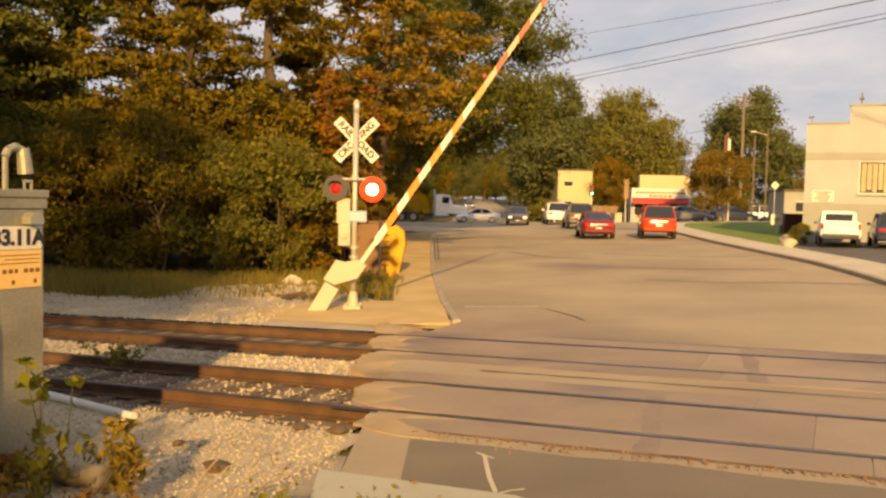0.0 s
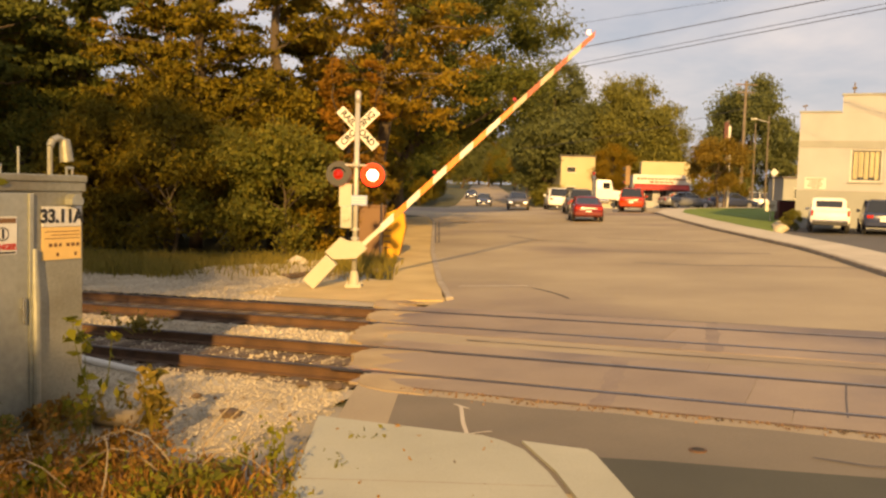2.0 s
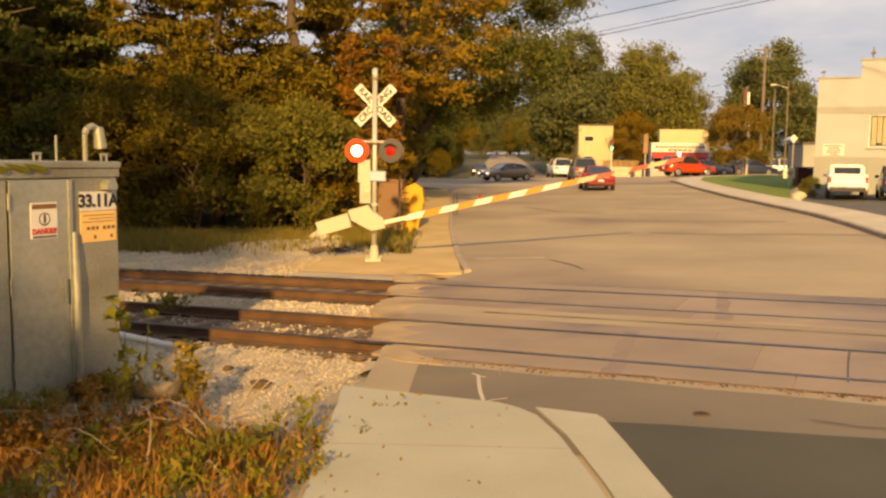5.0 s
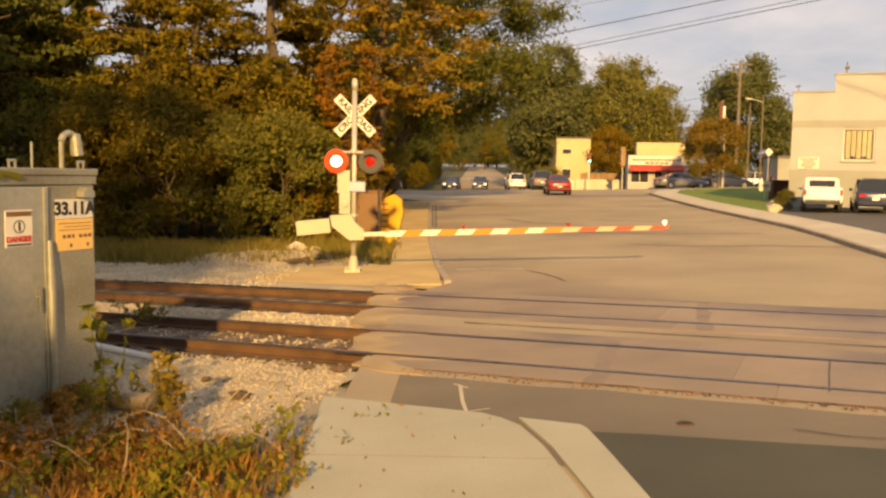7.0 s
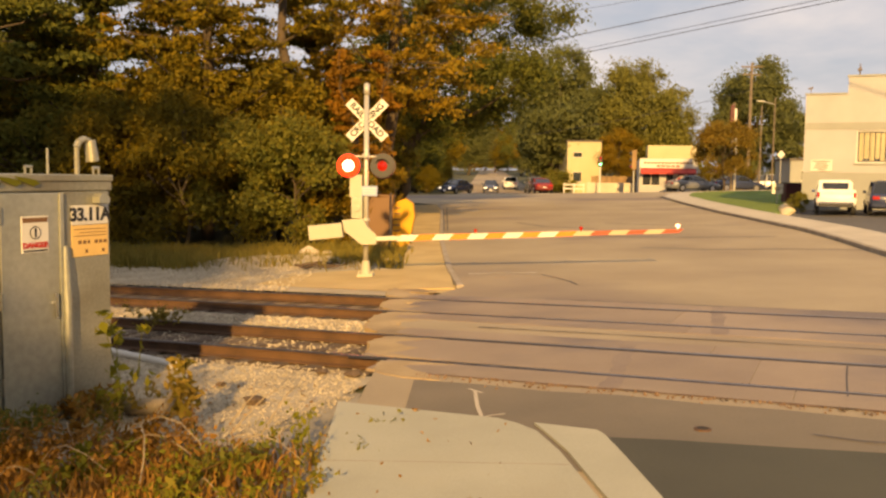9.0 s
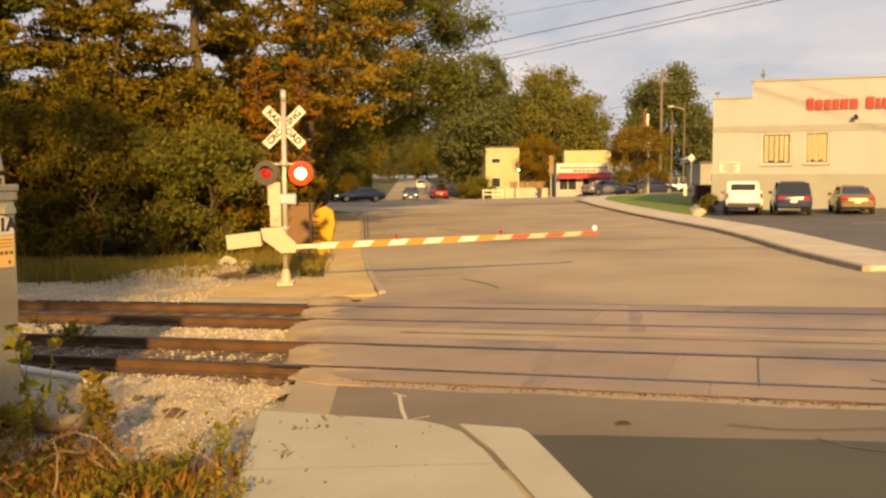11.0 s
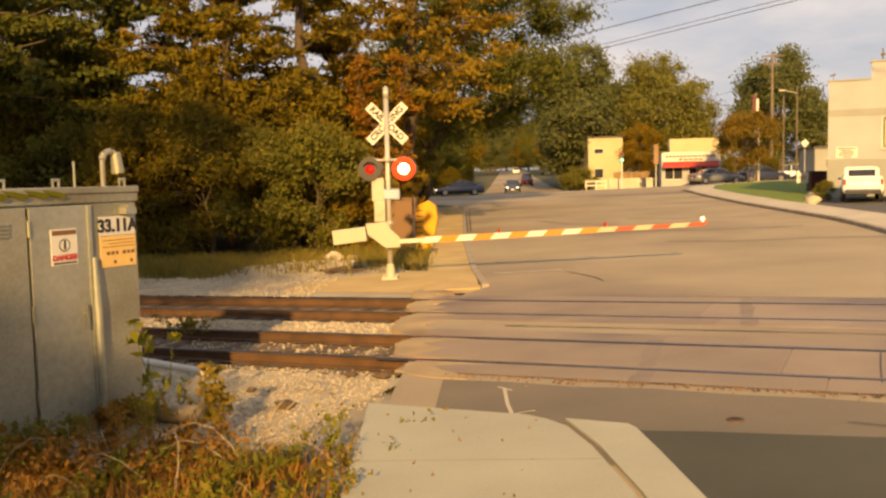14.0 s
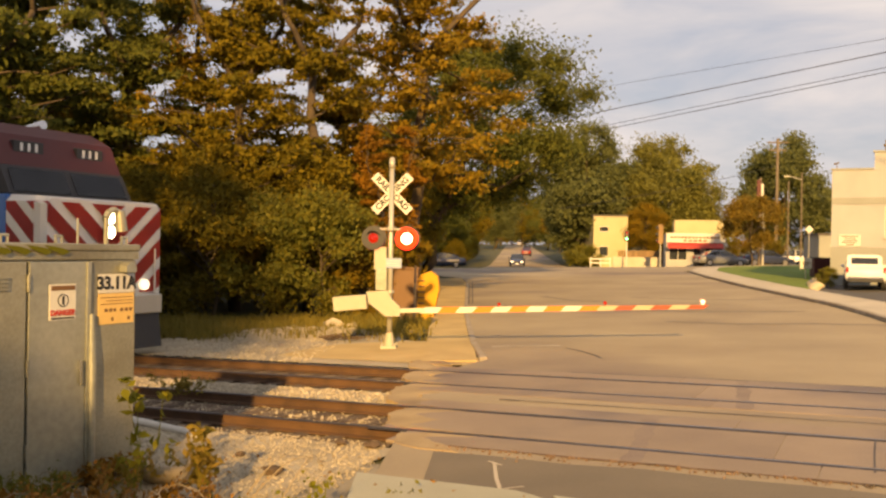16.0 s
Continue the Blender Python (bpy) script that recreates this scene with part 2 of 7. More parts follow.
M_HEAD_BRIGHT = glow("train_headlamp", (1.0, 0.9, 0.7), 9.0)
M_PLATE = paint("plate_white", (0.75, 0.75, 0.72), 0.5)
M_YELLOW = paint("yellow_plastic", (0.62, 0.30, 0.015), 0.6)
M_BROWN = paint("brown_cabinet_paint", (0.17, 0.085, 0.035), 0.6)
M_GREEN_LIGHT = glow("green_signal", (0.05, 1.0, 0.45), 3.0)
M_WIRE = paint("black_cable", (0.03, 0.03, 0.035), 0.6)
M_LOCO_RED = paint("locomotive_red", (0.52, 0.04, 0.03), 0.4)
# locomotive red with the cab's shade put in; bin and pole sign share it
M_MAROON = paint("dark_maroon", (0.085, 0.013, 0.012), 0.6)
M_LOCO_BLUE = paint("locomotive_blue", (0.015, 0.13, 0.42), 0.35, 0.2)
M_LOCO_WHITE = paint("locomotive_white", (0.66, 0.65, 0.61), 0.4)
M_LOCO_DARK = paint("locomotive_underframe", (0.035, 0.035, 0.037), 0.7)
M_FENCE = surface("brown_board_fence", (0.16, 0.10, 0.05), (0.28, 0.18, 0.09), 2, 0.9, 0.3, 20, vary=0.15)

# ---------------------------------------------------------------- shapes


def part(name, bm, material, parent=None, label=""):
    """Link a bmesh as one mesh object, under a thing or a part."""
    data = bpy.data.meshes.new(name)
    bm.normal_update()
    bm.to_mesh(data)
    bm.free()
    data.materials.append(material)
    ob = new(name, data)
    ob.parent = parent
    if label:
        ob["label"] = label
    return ob


def thing(name, at, label, category, group=""):
    ob = new(name)
    ob.empty_display_size = 0.2
    ob.matrix_basis = at
    return tagged(ob, label, category, group)


def block(bm, x0, x1, y0, y1, z0, z1, bevel=0.0, turn=None):
    """A box between the given bounds, its edges rounded by bevel."""
    made = bmesh.ops.create_cube(bm, size=1.0, matrix=Matrix.Translation(((x0 + x1) / 2, (y0 + y1) / 2, (z0 + z1) / 2)) @ Matrix.Diagonal((x1 - x0, y1 - y0, z1 - z0, 1)))
    verts = made["verts"]
    if bevel:
        edges = list({e for v in verts for e in v.link_edges})
        out = bmesh.ops.bevel(bm, geom=edges, offset=bevel, segments=2, affect="EDGES", profile=0.5)
        verts = list({v for f in out["faces"] for v in f.verts} | {v for v in verts if v.is_valid})
    if turn is not None:
        bmesh.ops.transform(bm, matrix=turn, verts=verts)
    return bm


def rod(bm, a, b, r0, r1=None, sides=10, cap=True):
    """A tapered round bar from a to b."""
    a, b = Vector(a), Vector(b)
    r1 = r0 if r1 is None else r1
    turn = (b - a).to_track_quat("Z", "Y").to_matrix().to_4x4()
    bmesh.ops.create_cone(bm, cap_ends=cap, segments=sides, radius1=max(r0, 1e-4), radius2=max(r1, 1e-4), depth=(b - a).length, matrix=Matrix.Translation((a + b) / 2) @ turn)
    return bm


def prism(bm, outline, y0, y1, turn=None):
    """An outline in x and z, drawn out from y0 to y1."""
    front = [bm.verts.new((x, y0, z)) for x, z in outline]
    rear = [bm.verts.new((x, y1, z)) for x, z in outline]
    bm.faces.new(front)
    bm.faces.new(rear[::-1])
    for k in range(len(outline)):
        j = (k + 1) % len(outline)
        bm.faces.new((front[j], front[k], rear[k], rear[j]))
    bmesh.ops.recalc_face_normals(bm, faces=bm.faces[:])
    if turn is not None:
        bmesh.ops.transform(bm, matrix=turn, verts=front + rear)
    return bm


def rings(bm, sections):
    """Skin closed sections of equal count into one body with capped ends."""
    loops = [[bm.verts.new(p) for p in s] for s in sections]
    for a, b in zip(loops, loops[1:]):
        for k in range(len(a)):
            j = (k + 1) % len(a)
            bm.faces.new((a[k], a[j], b[j], b[k]))
    bm.faces.new(loops[0][::-1])
    bm.faces.new(loops[-1])
    bmesh.ops.recalc_face_normals(bm, faces=bm.faces[:])
    return bm


def smooth(ob):
    for f in ob.data.polygons:
        f.use_smooth = True
    return ob


def words(name, text, size, material, parent, at, label="", deep=0.003, bold=0.0):
    """Raised lettering in the built-in font, as a mesh."""
    curve = bpy.data.curves.new(name, "FONT")
    curve.body, curve.size, curve.extrude, curve.offset = text, size, deep, bold
    curve.align_x, curve.align_y = "CENTER", "CENTER"
    temp = bpy.data.objects.new(name, curve)
    scene.collection.objects.link(temp)
    data = bpy.data.meshes.new_from_object(temp.evaluated_get(bpy.context.evaluated_depsgraph_get()))
    bpy.data.objects.remove(temp)
    data.materials.clear()
    data.materials.append(material)
    ob = new(name, data)
    ob.parent = parent
    ob.matrix_basis = at
    if label:
        ob["label"] = label
    return ob


# ---------------------------------------------------------------- lie of the land
TRACK = radians(-22.5)
U, N = Vector((math.cos(TRACK), math.sin(TRACK), 0)), Vector((-math.sin(TRACK), math.cos(TRACK), 0))
FAR_TRACK, NEAR_TRACK = 14.26, 10.68           # distance of the track centres from the origin along N
RISE_Y = [-400, 24, 80, 106, 140, 200, 300, 420, 3000]
RISE_Z = [0, 0, 0.67, 0.34, 0.75, 1.9, 3.9, 5.2, 6.0]


def gz(x, y):
    """Height of the ground: it falls to the left along the tracks and climbs up the road beyond a low crest."""
    side = 0.035 * min(max(x, -9.0), 26.0)
    fade = min(max((y - 70) / 40.0, 0.0), 1.0)
    return side * (1 - 0.75 * fade) + float(np.interp(y, RISE_Y, RISE_Z))


def on(s, o, z=0.0):
    """A place s metres along the tracks and o metres across them, z above the ground."""
    p = U * s + N * o
    return Vector((p.x, p.y, gz(p.x, p.y) + z))


def span(a, b, step):
    count = max(1, int(math.ceil(abs(b - a) / step)))
    return [a + (b - a) * k / count for k in range(count + 1)]


def sheet(name, lefts, rights, across, up, material, label, category, thick=0.0, kind="structure", parent=None):
    """A strip laid on the ground between two lines of places; thick: it stands up from below, with sides."""
    bm = bmesh.new()
    rows = []
    for (lx, ly), (rx, ry) in zip(lefts, rights):
        row = []
        for k in range(across + 1):
            x, y = lx + (rx - lx) * k / across, ly + (ry - ly) * k / across
            row.append(bm.verts.new((x, y, gz(x, y) + up)))
        rows.append(row)
    top = []
    for a, b in zip(rows, rows[1:]):
        for k in range(across):
            top.append(bm.faces.new((a[k], a[k + 1], b[k + 1], b[k])))
    bmesh.ops.recalc_face_normals(bm, faces=top)
    if top[0].normal.z < 0:
        bmesh.ops.reverse_faces(bm, faces=top)
    if thick:
        edge = [e for e in bm.edges if e.is_boundary]
        out = bmesh.ops.extrude_edge_only(bm, edges=edge)
        for v in [g for g in out["geom"] if isinstance(g, bmesh.types.BMVert)]:
            v.co.z -= thick
        bmesh.ops.recalc_face_normals(bm, faces=bm.faces[:])
    ob = part(name, bm, material, parent)
    if parent is None:
        tagged(ob, label, category, kind=kind)
    return ob


def resample(points, step):
    out = []
    for a, b in zip(points, points[1:]):
        n = max(1, int(math.dist(a, b) / step))
        out += [(a[0] + (b[0] - a[0]) * k / n, a[1] + (b[1] - a[1]) * k / n) for k in range(n)]
    return out + [points[-1]]


def curve_x(points, y):
    return float(np.interp(y, [p[1] for p in points], [p[0] for p in points]))


# ---------------------------------------------------------------- ground, roads, pavements
KERB_LEFT = [(-0.41, 18.6), (-0.55, 20.0), (-0.77, 22.1), (-1.38, 30.9), (-1.9, 42.0), (-2.39, 53.0), (-3.0, 60.0), (-5.5, 65.0), (-12.0, 67.5), (-60.0, 69.0)]
KERB_RIGHT = [(9.9, 18.8), (10.3, 22.6), (11.0, 28.0), (11.37, 32.0), (11.5, 44.3), (12.0, 55.0), (12.7, 64.0), (14.3, 70.0), (17.0, 74.0), (23.0, 76.5), (60.0, 79.0)]


def make_ground():
    xs = sorted({*np.linspace(-14, 30, 89).round(3), *np.geomspace(30, 900, 26).round(2), *(-np.geomspace(14, 900, 30)).round(2)})
    ys = sorted({*np.linspace(-8, 30, 77).round(3), *np.linspace(30, 140, 56).round(2), *np.geomspace(140, 2600, 26).round(2), *(-np.geomspace(8, 300, 14)).round(2)})
    grid = np.zeros((len(ys), len(xs), 3))
    for j, y in enumerate(ys):
        for i, x in enumerate(xs):
            o = N.x * x + N.y * y
            bed = 0.17 if 8.9 < o < 15.9 and x < -1.0 else 0.0
            grid[j, i] = (x, y, gz(x, y) - 0.07 - bed)
    w = len(xs)
    faces = [(j * w + i, j * w + i + 1, (j + 1) * w + i + 1, (j + 1) * w + i) for j in range(len(ys) - 1) for i in range(w - 1)]
    data = bpy.data.meshes.new("ground")
    data.from_pydata(grid.reshape(-1, 3).tolist(), [], faces)
    data.materials.append(M_DIRT)
    tagged(new("ground", data), "dry grassy earth reaching to the horizon", "ground", kind="structure")


def make_roads():
    ys = [-14, -6, -2, 2, 5, 8, 11, 14, 16.5, 18.6] + span(18.6, 66, 2.4)[1:]
    left = [(-1.32 if y < 18.6 else curve_x(KERB_LEFT[:8], y), y) for y in ys]
    right = [(40.0 if y < 18.8 else curve_x(KERB_RIGHT[:7], y), y) for y in ys]
    sheet("road", left, right, 12, 0.0, M_ASPHALT, "worn tan-grey asphalt road across the level crossing", "road")
    xs = span(-90, 90, 6)
    front = [(x, 65.6 if abs(x) < 16 else 67.5 + (max(x, 0) * 0.14 if x > 0 else 0)) for x in xs]
    back_line = [(x, 84.0 + max(x, 0) * 0.05) for x in xs]
    sheet("cross_street", front, back_line, 8, -0.006, M_ASPHALT, "worn asphalt side street crossing ahead", "road")
    ys = span(83.5, 420, 7)
    sheet("far_road", [(-2.6 + (y - 84) * 0.006, y) for y in ys], [(6.6 + (y - 84) * 0.001, y) for y in ys], 4, 0.004, M_ASPHALT, "asphalt road climbing the hill beyond the crossroads", "road")
    sheet("parking_lot", [(curve_x(KERB_RIGHT, y) + 1.9, y) for y in span(17, 47, 2)], [(60, y) for y in span(17, 47, 2)], 10, -0.01, M_LOT, "dark asphalt parking lot beside the building", "parking lot")


def kerb(points, width, high, name, label):
    """A real kerb step along a line, made of stones laid end to end."""
    base = thing(name, Matrix(), label, "kerb")
    base["kind"] = "structure"
    line = resample(points, 2.4)
    for (ax, ay), (bx, by) in zip(line, line[1:]):
        d = Vector((bx - ax, by - ay, 0))
        side = Vector((-d.y, d.x, 0)).normalized() * width
        d *= 0.994
        bm = bmesh.new()
        low, top = [], []
        for px, py in ((ax, ay), (ax + d.x, ay + d.y), (ax + d.x + side.x, ay + d.y + side.y), (ax + side.x, ay + side.y)):
            low.append(bm.verts.new((px, py, gz(px, py) - 0.12)))
            top.append(bm.verts.new((px, py, gz(px, py) + high)))
        bm.faces.new(top)
        for k in range(4):
            bm.faces.new((low[k], low[(k + 1) % 4], top[(k + 1) % 4], top[k]))
        bmesh.ops.recalc_face_normals(bm, faces=bm.faces[:])
        bmesh.ops.bevel(bm, geom=[e for e in bm.edges if e.verts[0] in top and e.verts[1] in top], offset=0.02, segments=1, affect="EDGES")
        part("kerb_stone", bm, M_KERB, base)


def make_pavements():
    kerb(KERB_LEFT[:7], 0.16, 0.045, "kerb_left", "low worn concrete kerb beside the pavement")
    kerb(KERB_RIGHT[:10], -0.18, 0.13, "kerb_right", "concrete kerb curving round the corner")
    ys = span(18.3, 60, 2)
    inner = [(curve_x([(-0.5, 18.0)] + KERB_LEFT[:7], y) - 0.16, y) for y in ys]
    outer = [(curve_x([(-1.75, 18.0), (-2.0, 22), (-2.62, 30), (-4.2, 50), (-5, 60)], y), y) for y in ys]
    sheet("pavement_left", outer, inner, 3, 0.014, M_SAND, "worn sandy concrete pavement along the road", "pavement", 0.08)
    ys = span(18.8, 64, 2)
    sheet("pavement_right", [(curve_x(KERB_RIGHT, y) + 0.18, y) for y in ys], [(curve_x(KERB_RIGHT, y) + 1.9, y) for y in ys], 2, 0.11, M_CONCRETE, "pale concrete pavement curving round the lawn", "pavement", 0.2)
    arc = KERB_RIGHT[6:10]
    sheet("pavement_corner", [(x + 0.12, y - 0.16) for x, y in resample(arc, 1.5)], [(x + 1.6, y - 1.7) for x, y in resample(arc, 1.5)], 2, 0.112, M_CONCRETE, "pale concrete pavement at the corner", "pavement", 0.2)
    ys = span(41.5, 73, 1.5)
    lawn_left = [(curve_x(KERB_RIGHT, y) + 1.9, y) for y in ys]
    lawn_right = [(max(curve_x([(13.9, 41.5), (17, 50), (21, 60), (27, 76)], y), curve_x(KERB_RIGHT, y) + 2.0), y) for y in ys]
    sheet("lawn", lawn_left, lawn_right, 6, 0.12, M_TURF, "mown green lawn behind the pavement", "lawn", 0.2)
    # slab in front of the viewer, and the flared kerb strip beside it
    ys = [8.96, 8.5, 7.9, 7.2, 6.2, 5.0, 3.0, 0.0, -3.0]
    slab_l = [(-1.5 + 0.08 * (8.96 - y), y) for y in ys]
    edge = [(0.41, 8.15), (0.62, 7.35), (0.80, 6.16), (0.98, 4.6), (1.1, 2.6), (1.15, 0), (1.15, -3)]
    slab_r = [(0.12, 8.28), (0.30, 8.1), (0.46, 7.85), (0.62, 7.25), (0.80, 6.16), (0.95, 4.95), (1.08, 2.95), (1.15, 0), (1.15, -3)]
    sheet("pavement_slab", slab_l, slab_r, 4, 0.035, M_SLAB, "pale grey concrete pavement ending at the tracks", "pavement", 0.15)
    strip_l = [(0.46, 8.13), (0.50, 7.98), (0.68, 7.3), (0.86, 6.2), (1.01, 4.95), (1.14, 2.95), (1.21, 0), (1.21, -3)]
    strip_r = [(1.0, 7.88), (1.05, 7.75), (1.14, 7.1), (1.26, 6.1), (1.40, 4.9), (1.52, 2.9), (1.6, 0), (1.6, -3)]
    sheet("kerb_ramp", strip_l, strip_r, 2, 0.03, M_SLAB, "concrete kerb strip flaring beside the slab", "kerb", 0.15)


def make_gravel():
    def zone(name, s0, s1, o0, o1, up, material, label):
        ss = span(s0, s1, 1.0)
        sheet(name, [tuple((U * s + N * o0).xy) for s in ss], [tuple((U * s + N * o1).xy) for s in ss], 4, up, material, label, "gravel")
    zone("gravel_near", -30, -5.05, 6.2, 9.05, -0.03, M_GRAVEL, "pale limestone gravel beside the tracks")
    zone("ballast_bed", -90, -5.6, 8.95, 15.8, -0.175, M_BALLAST, "brown-grey ballast between the rails")
    zone("gravel_between", -40, -6.3, 11.95, 12.95, -0.10, M_GRAVEL, "pale gravel between the two tracks")
    sheet("gravel_far", [(-26, 27), (-13.0, 22.2), (-9.5, 20.6), (-6.0, 19.2), (-3.2, 18.0), (-1.75, 17.4)],
          [(-26, 30.5), (-13.0, 25.3), (-9.5, 23.8), (-6.5, 24.6), (-4.0, 24.4), (-2.1, 22.4)], 5, -0.02, M_GRAVEL, "pale heaped gravel on the far side of the tracks", "gravel")
    sheet("sandy_pad", [(-5.2, 19.75), (-4.0, 19.1), (-2.8, 18.55), (-1.2, 17.85), (-0.55, 17.6)], [(-4.6, 21.6), (-4.0, 22.2), (-3.0, 22.6), (-1.8, 22.6), (-0.6, 18.9)], 4, -0.012, M_SAND, "trodden sandy dirt round the signal mast", "dirt")
    sheet("soil", [(-9, 9.6), (-7, 9.3), (-3.6, 9.2), (-1.35, 9.6)], [(-8, -3), (-6, -3), (-3, -3), (-1.0, -3)], 8, -0.037, M_SOIL, "dusty soil with dead leaves under the weeds", "soil")


def make_tracks():
    for centre, name, label in ((FAR_TRACK, "far", "rusty railway track, the farther of two"), (NEAR_TRACK, "near", "rusty railway track, the nearer of two")):
        track = thing("railway_track", Matrix(), label, "railway track", "tracks over the crossing")
        for o in (centre - 0.75, centre + 0.75):
            ss = [-90, -60, -40, -30, -24, -20, -16, -13, -10, -7, -4, 0, 4, 8, 12, 16, 20, 24, 30, 40]
            shape = [(-0.07, -0.15), (0.07, -0.15), (0.07, -0.135), (0.012, -0.115), (0.012, -0.03), (0.036, -0.02), (0.036, -0.004), (-0.036, -0.004), (-0.036, -0.02), (-0.012, -0.03), (-0.012, -0.115), (-0.07, -0.135)]
            part("rail", rings(bmesh.new(), [[on(s, o + a, z) for a, z in shape] for s in ss]), M_RUST, track)
            part("rail_head", rings(bmesh.new(), [[on(s, o + a, z) for a, z in ((-0.034, -0.006), (0.034, -0.006), (0.034, 0.008), (0.024, 0.016), (-0.024, 0.016), (-0.034, 0.008))] for s in ss]), M_RAILTOP, track, "worn bright rail head")
        base = bmesh.new()
        block(base, -0.11, 0.11, -1.3, 1.3, -0.09, 0.09, 0.012)
        data = None
        first = (-1.9 - N.x * centre) / U.x
        for k in range(46):
            s = first - k * 0.56
            p = on(s, centre, -0.24)
            if data is None:
                tie = part("tie", base, M_TIE, track)
                data = tie.data
            else:
                tie = new("tie", data)
                tie.parent = track
            tie.matrix_basis = Matrix.Translation(p) @ pose(0, 0, 0, 0, 0, math.degrees(TRACK) + random.uniform(-0.7, 0.7))
        # flangeways and crossing panels within the road
        left = (-1.45 - N.x * centre) / U.x
        gaps = bmesh.new()
        for o in (centre - 0.75, centre + 0.75):
            ss = span(left, 28, 3)
            a, b = [on(s, o - 0.13, 0.0025) for s in ss], [on(s, o + 0.13, 0.0025) for s in ss]
            va, vb = [gaps.verts.new(p) for p in a], [gaps.verts.new(p) for p in b]
            for k in range(len(ss) - 1):
                gaps.faces.new((va[k], va[k + 1], vb[k + 1], vb[k]))
        part("flangeway", gaps, M_GAP, track, "dark gap beside the rail")
        for o0, o1 in ((centre - 1.38, centre - 0.80), (centre - 0.66, centre + 0.66), (centre + 0.80, centre + 1.38)):
            start = (-1.40 - N.x * (o0 + o1) / 2) / U.x + random.uniform(-0.15, 0.1)
            while start < 27:
                end = start + 4.85
                bm = bmesh.new()
                stations = [[on(s, o, z) for o, z in ((o0, -0.03), (o1, -0.03), (o1, 0.004), (o1 - 0.004, 0.006), (o0 + 0.004, 0.006), (o0, 0.004))] for s in span(start, end - 0.012, 2.5)]
                part("crossing_panel", rings(bm, stations), M_PANEL, track)
                start = end


def scatter_stones():
    """Loose limestone chips, each a small uneven lump."""
    rng = np.random.default_rng(5)
    lump = np.array([(1, 0, 0), (-1, 0.2, 0), (0.1, 1, 0), (0, -1, 0.1), (0.1, 0, 0.8), (0, 0.1, -0.5)], float)
    tri = np.array([(0, 2, 4), (2, 1, 4), (1, 3, 4), (3, 0, 4), (2, 0, 5), (1, 2, 5), (3, 1, 5), (0, 3, 5)])
    verts, faces = [], []

    def drop(x, y, up, size):
        a = rng.uniform(0, 6.28)
        c, s = math.cos(a), math.sin(a)
        q = lump * rng.uniform(0.6, 1.3, (6, 3)) * size
        q = np.stack([q[:, 0] * c - q[:, 1] * s, q[:, 0] * s + q[:, 1] * c, q[:, 2]], 1) + (x, y, gz(x, y) + up + size * 0.25)
        faces.append(tri + 6 * len(verts))
        verts.append(q)
    for _ in range(15000):
        s, o = rng.uniform(-14, -4.8), rng.uniform(6.4, 9.2)
        p = U * s + N * o
        if p.x < -1.4:
            drop(p.x, p.y, -0.03, rng.uniform(0.006, 0.02))
    for _ in range(5000):
        s, o = rng.uniform(-26, -5.8), rng.uniform(11.95, 12.95)
        drop(*(U * s + N * o).xy, -0.10, rng.uniform(0.012, 0.034))
    for _ in range(7000):
        s, o = rng.uniform(-26, -5.0), rng.choice((rng.uniform(9.0, 12.6), rng.uniform(9.9, 11.4), rng.uniform(15.2, 15.9)))
        if (U * s + N * o).x < -1.6:
            drop(*(U * s + N * o).xy, -0.17, rng.uniform(0.012, 0.032))
    for _ in range(6000):
        x = rng.uniform(-15, -4.2)
        y = rng.uniform(17.3 - (x + 1.75) * 0.41, 24.2 + max(0, -x - 9) * 0.3)
        drop(x, y, -0.02 + heap_height(x, y), rng.uniform(0.01, 0.035))
    data = bpy.data.meshes.new("loose_gravel")
    data.from_pydata(np.concatenate(verts).tolist(), [], np.concatenate(faces).tolist())
    data.materials.append(M_STONE)
    tagged(new("loose_gravel", data), "loose pale limestone chips round the tracks", "gravel", kind="stuff")


make_ground()
make_roads()
make_pavements()
make_gravel()
make_tracks()


def make_aprons():
    """Tan asphalt aprons with rounded, broken ends where the crossing meets the ballast."""
    rng = np.random.default_rng(14)
    for o0, o1, x_end in ((9.02, 9.84, -1.35), (10.00, 11.36, -1.62), (11.50, 13.44, -1.86), (13.58, 14.94, -1.86), (15.08, 16.6, -1.95)):
        os_ = span(o0, o1, 0.09)
        ends, inner = [], []
        for o in os_:
            u = 2 * (o - o0) / (o1 - o0) - 1
            s = (x_end - N.x * o) / U.x + 0.38 * u ** 4 + rng.uniform(-0.05, 0.06)
            ends.append(tuple((U * s + N * o).xy))
            inner.append(tuple((U * (s + 0.75 + 0.25 * math.sin(9 * o) + rng.uniform(-0.1, 0.1)) + N * o).xy))
        apron = sheet("asphalt_apron", ends, inner, 3, 0.0105, M_APRON, "broken tan asphalt apron at the crossing's end", "asphalt", 0.16)
        for v in apron.data.vertices:      # the inner edge dips under the panels
            if min(abs(v.co.x - x) + abs(v.co.y - y) for x, y in inner) < 1e-4:
                v.co.z -= 0.02


def heap_height(x, y):
    """Rise of the long gravel heap beside the signal."""
    line = 24.1 - 0.10 * (x + 5)
    return 0.26 * math.exp(-((y - line) / 0.75) ** 2) * math.exp(-((x + 5.6) / 2.3) ** 4)


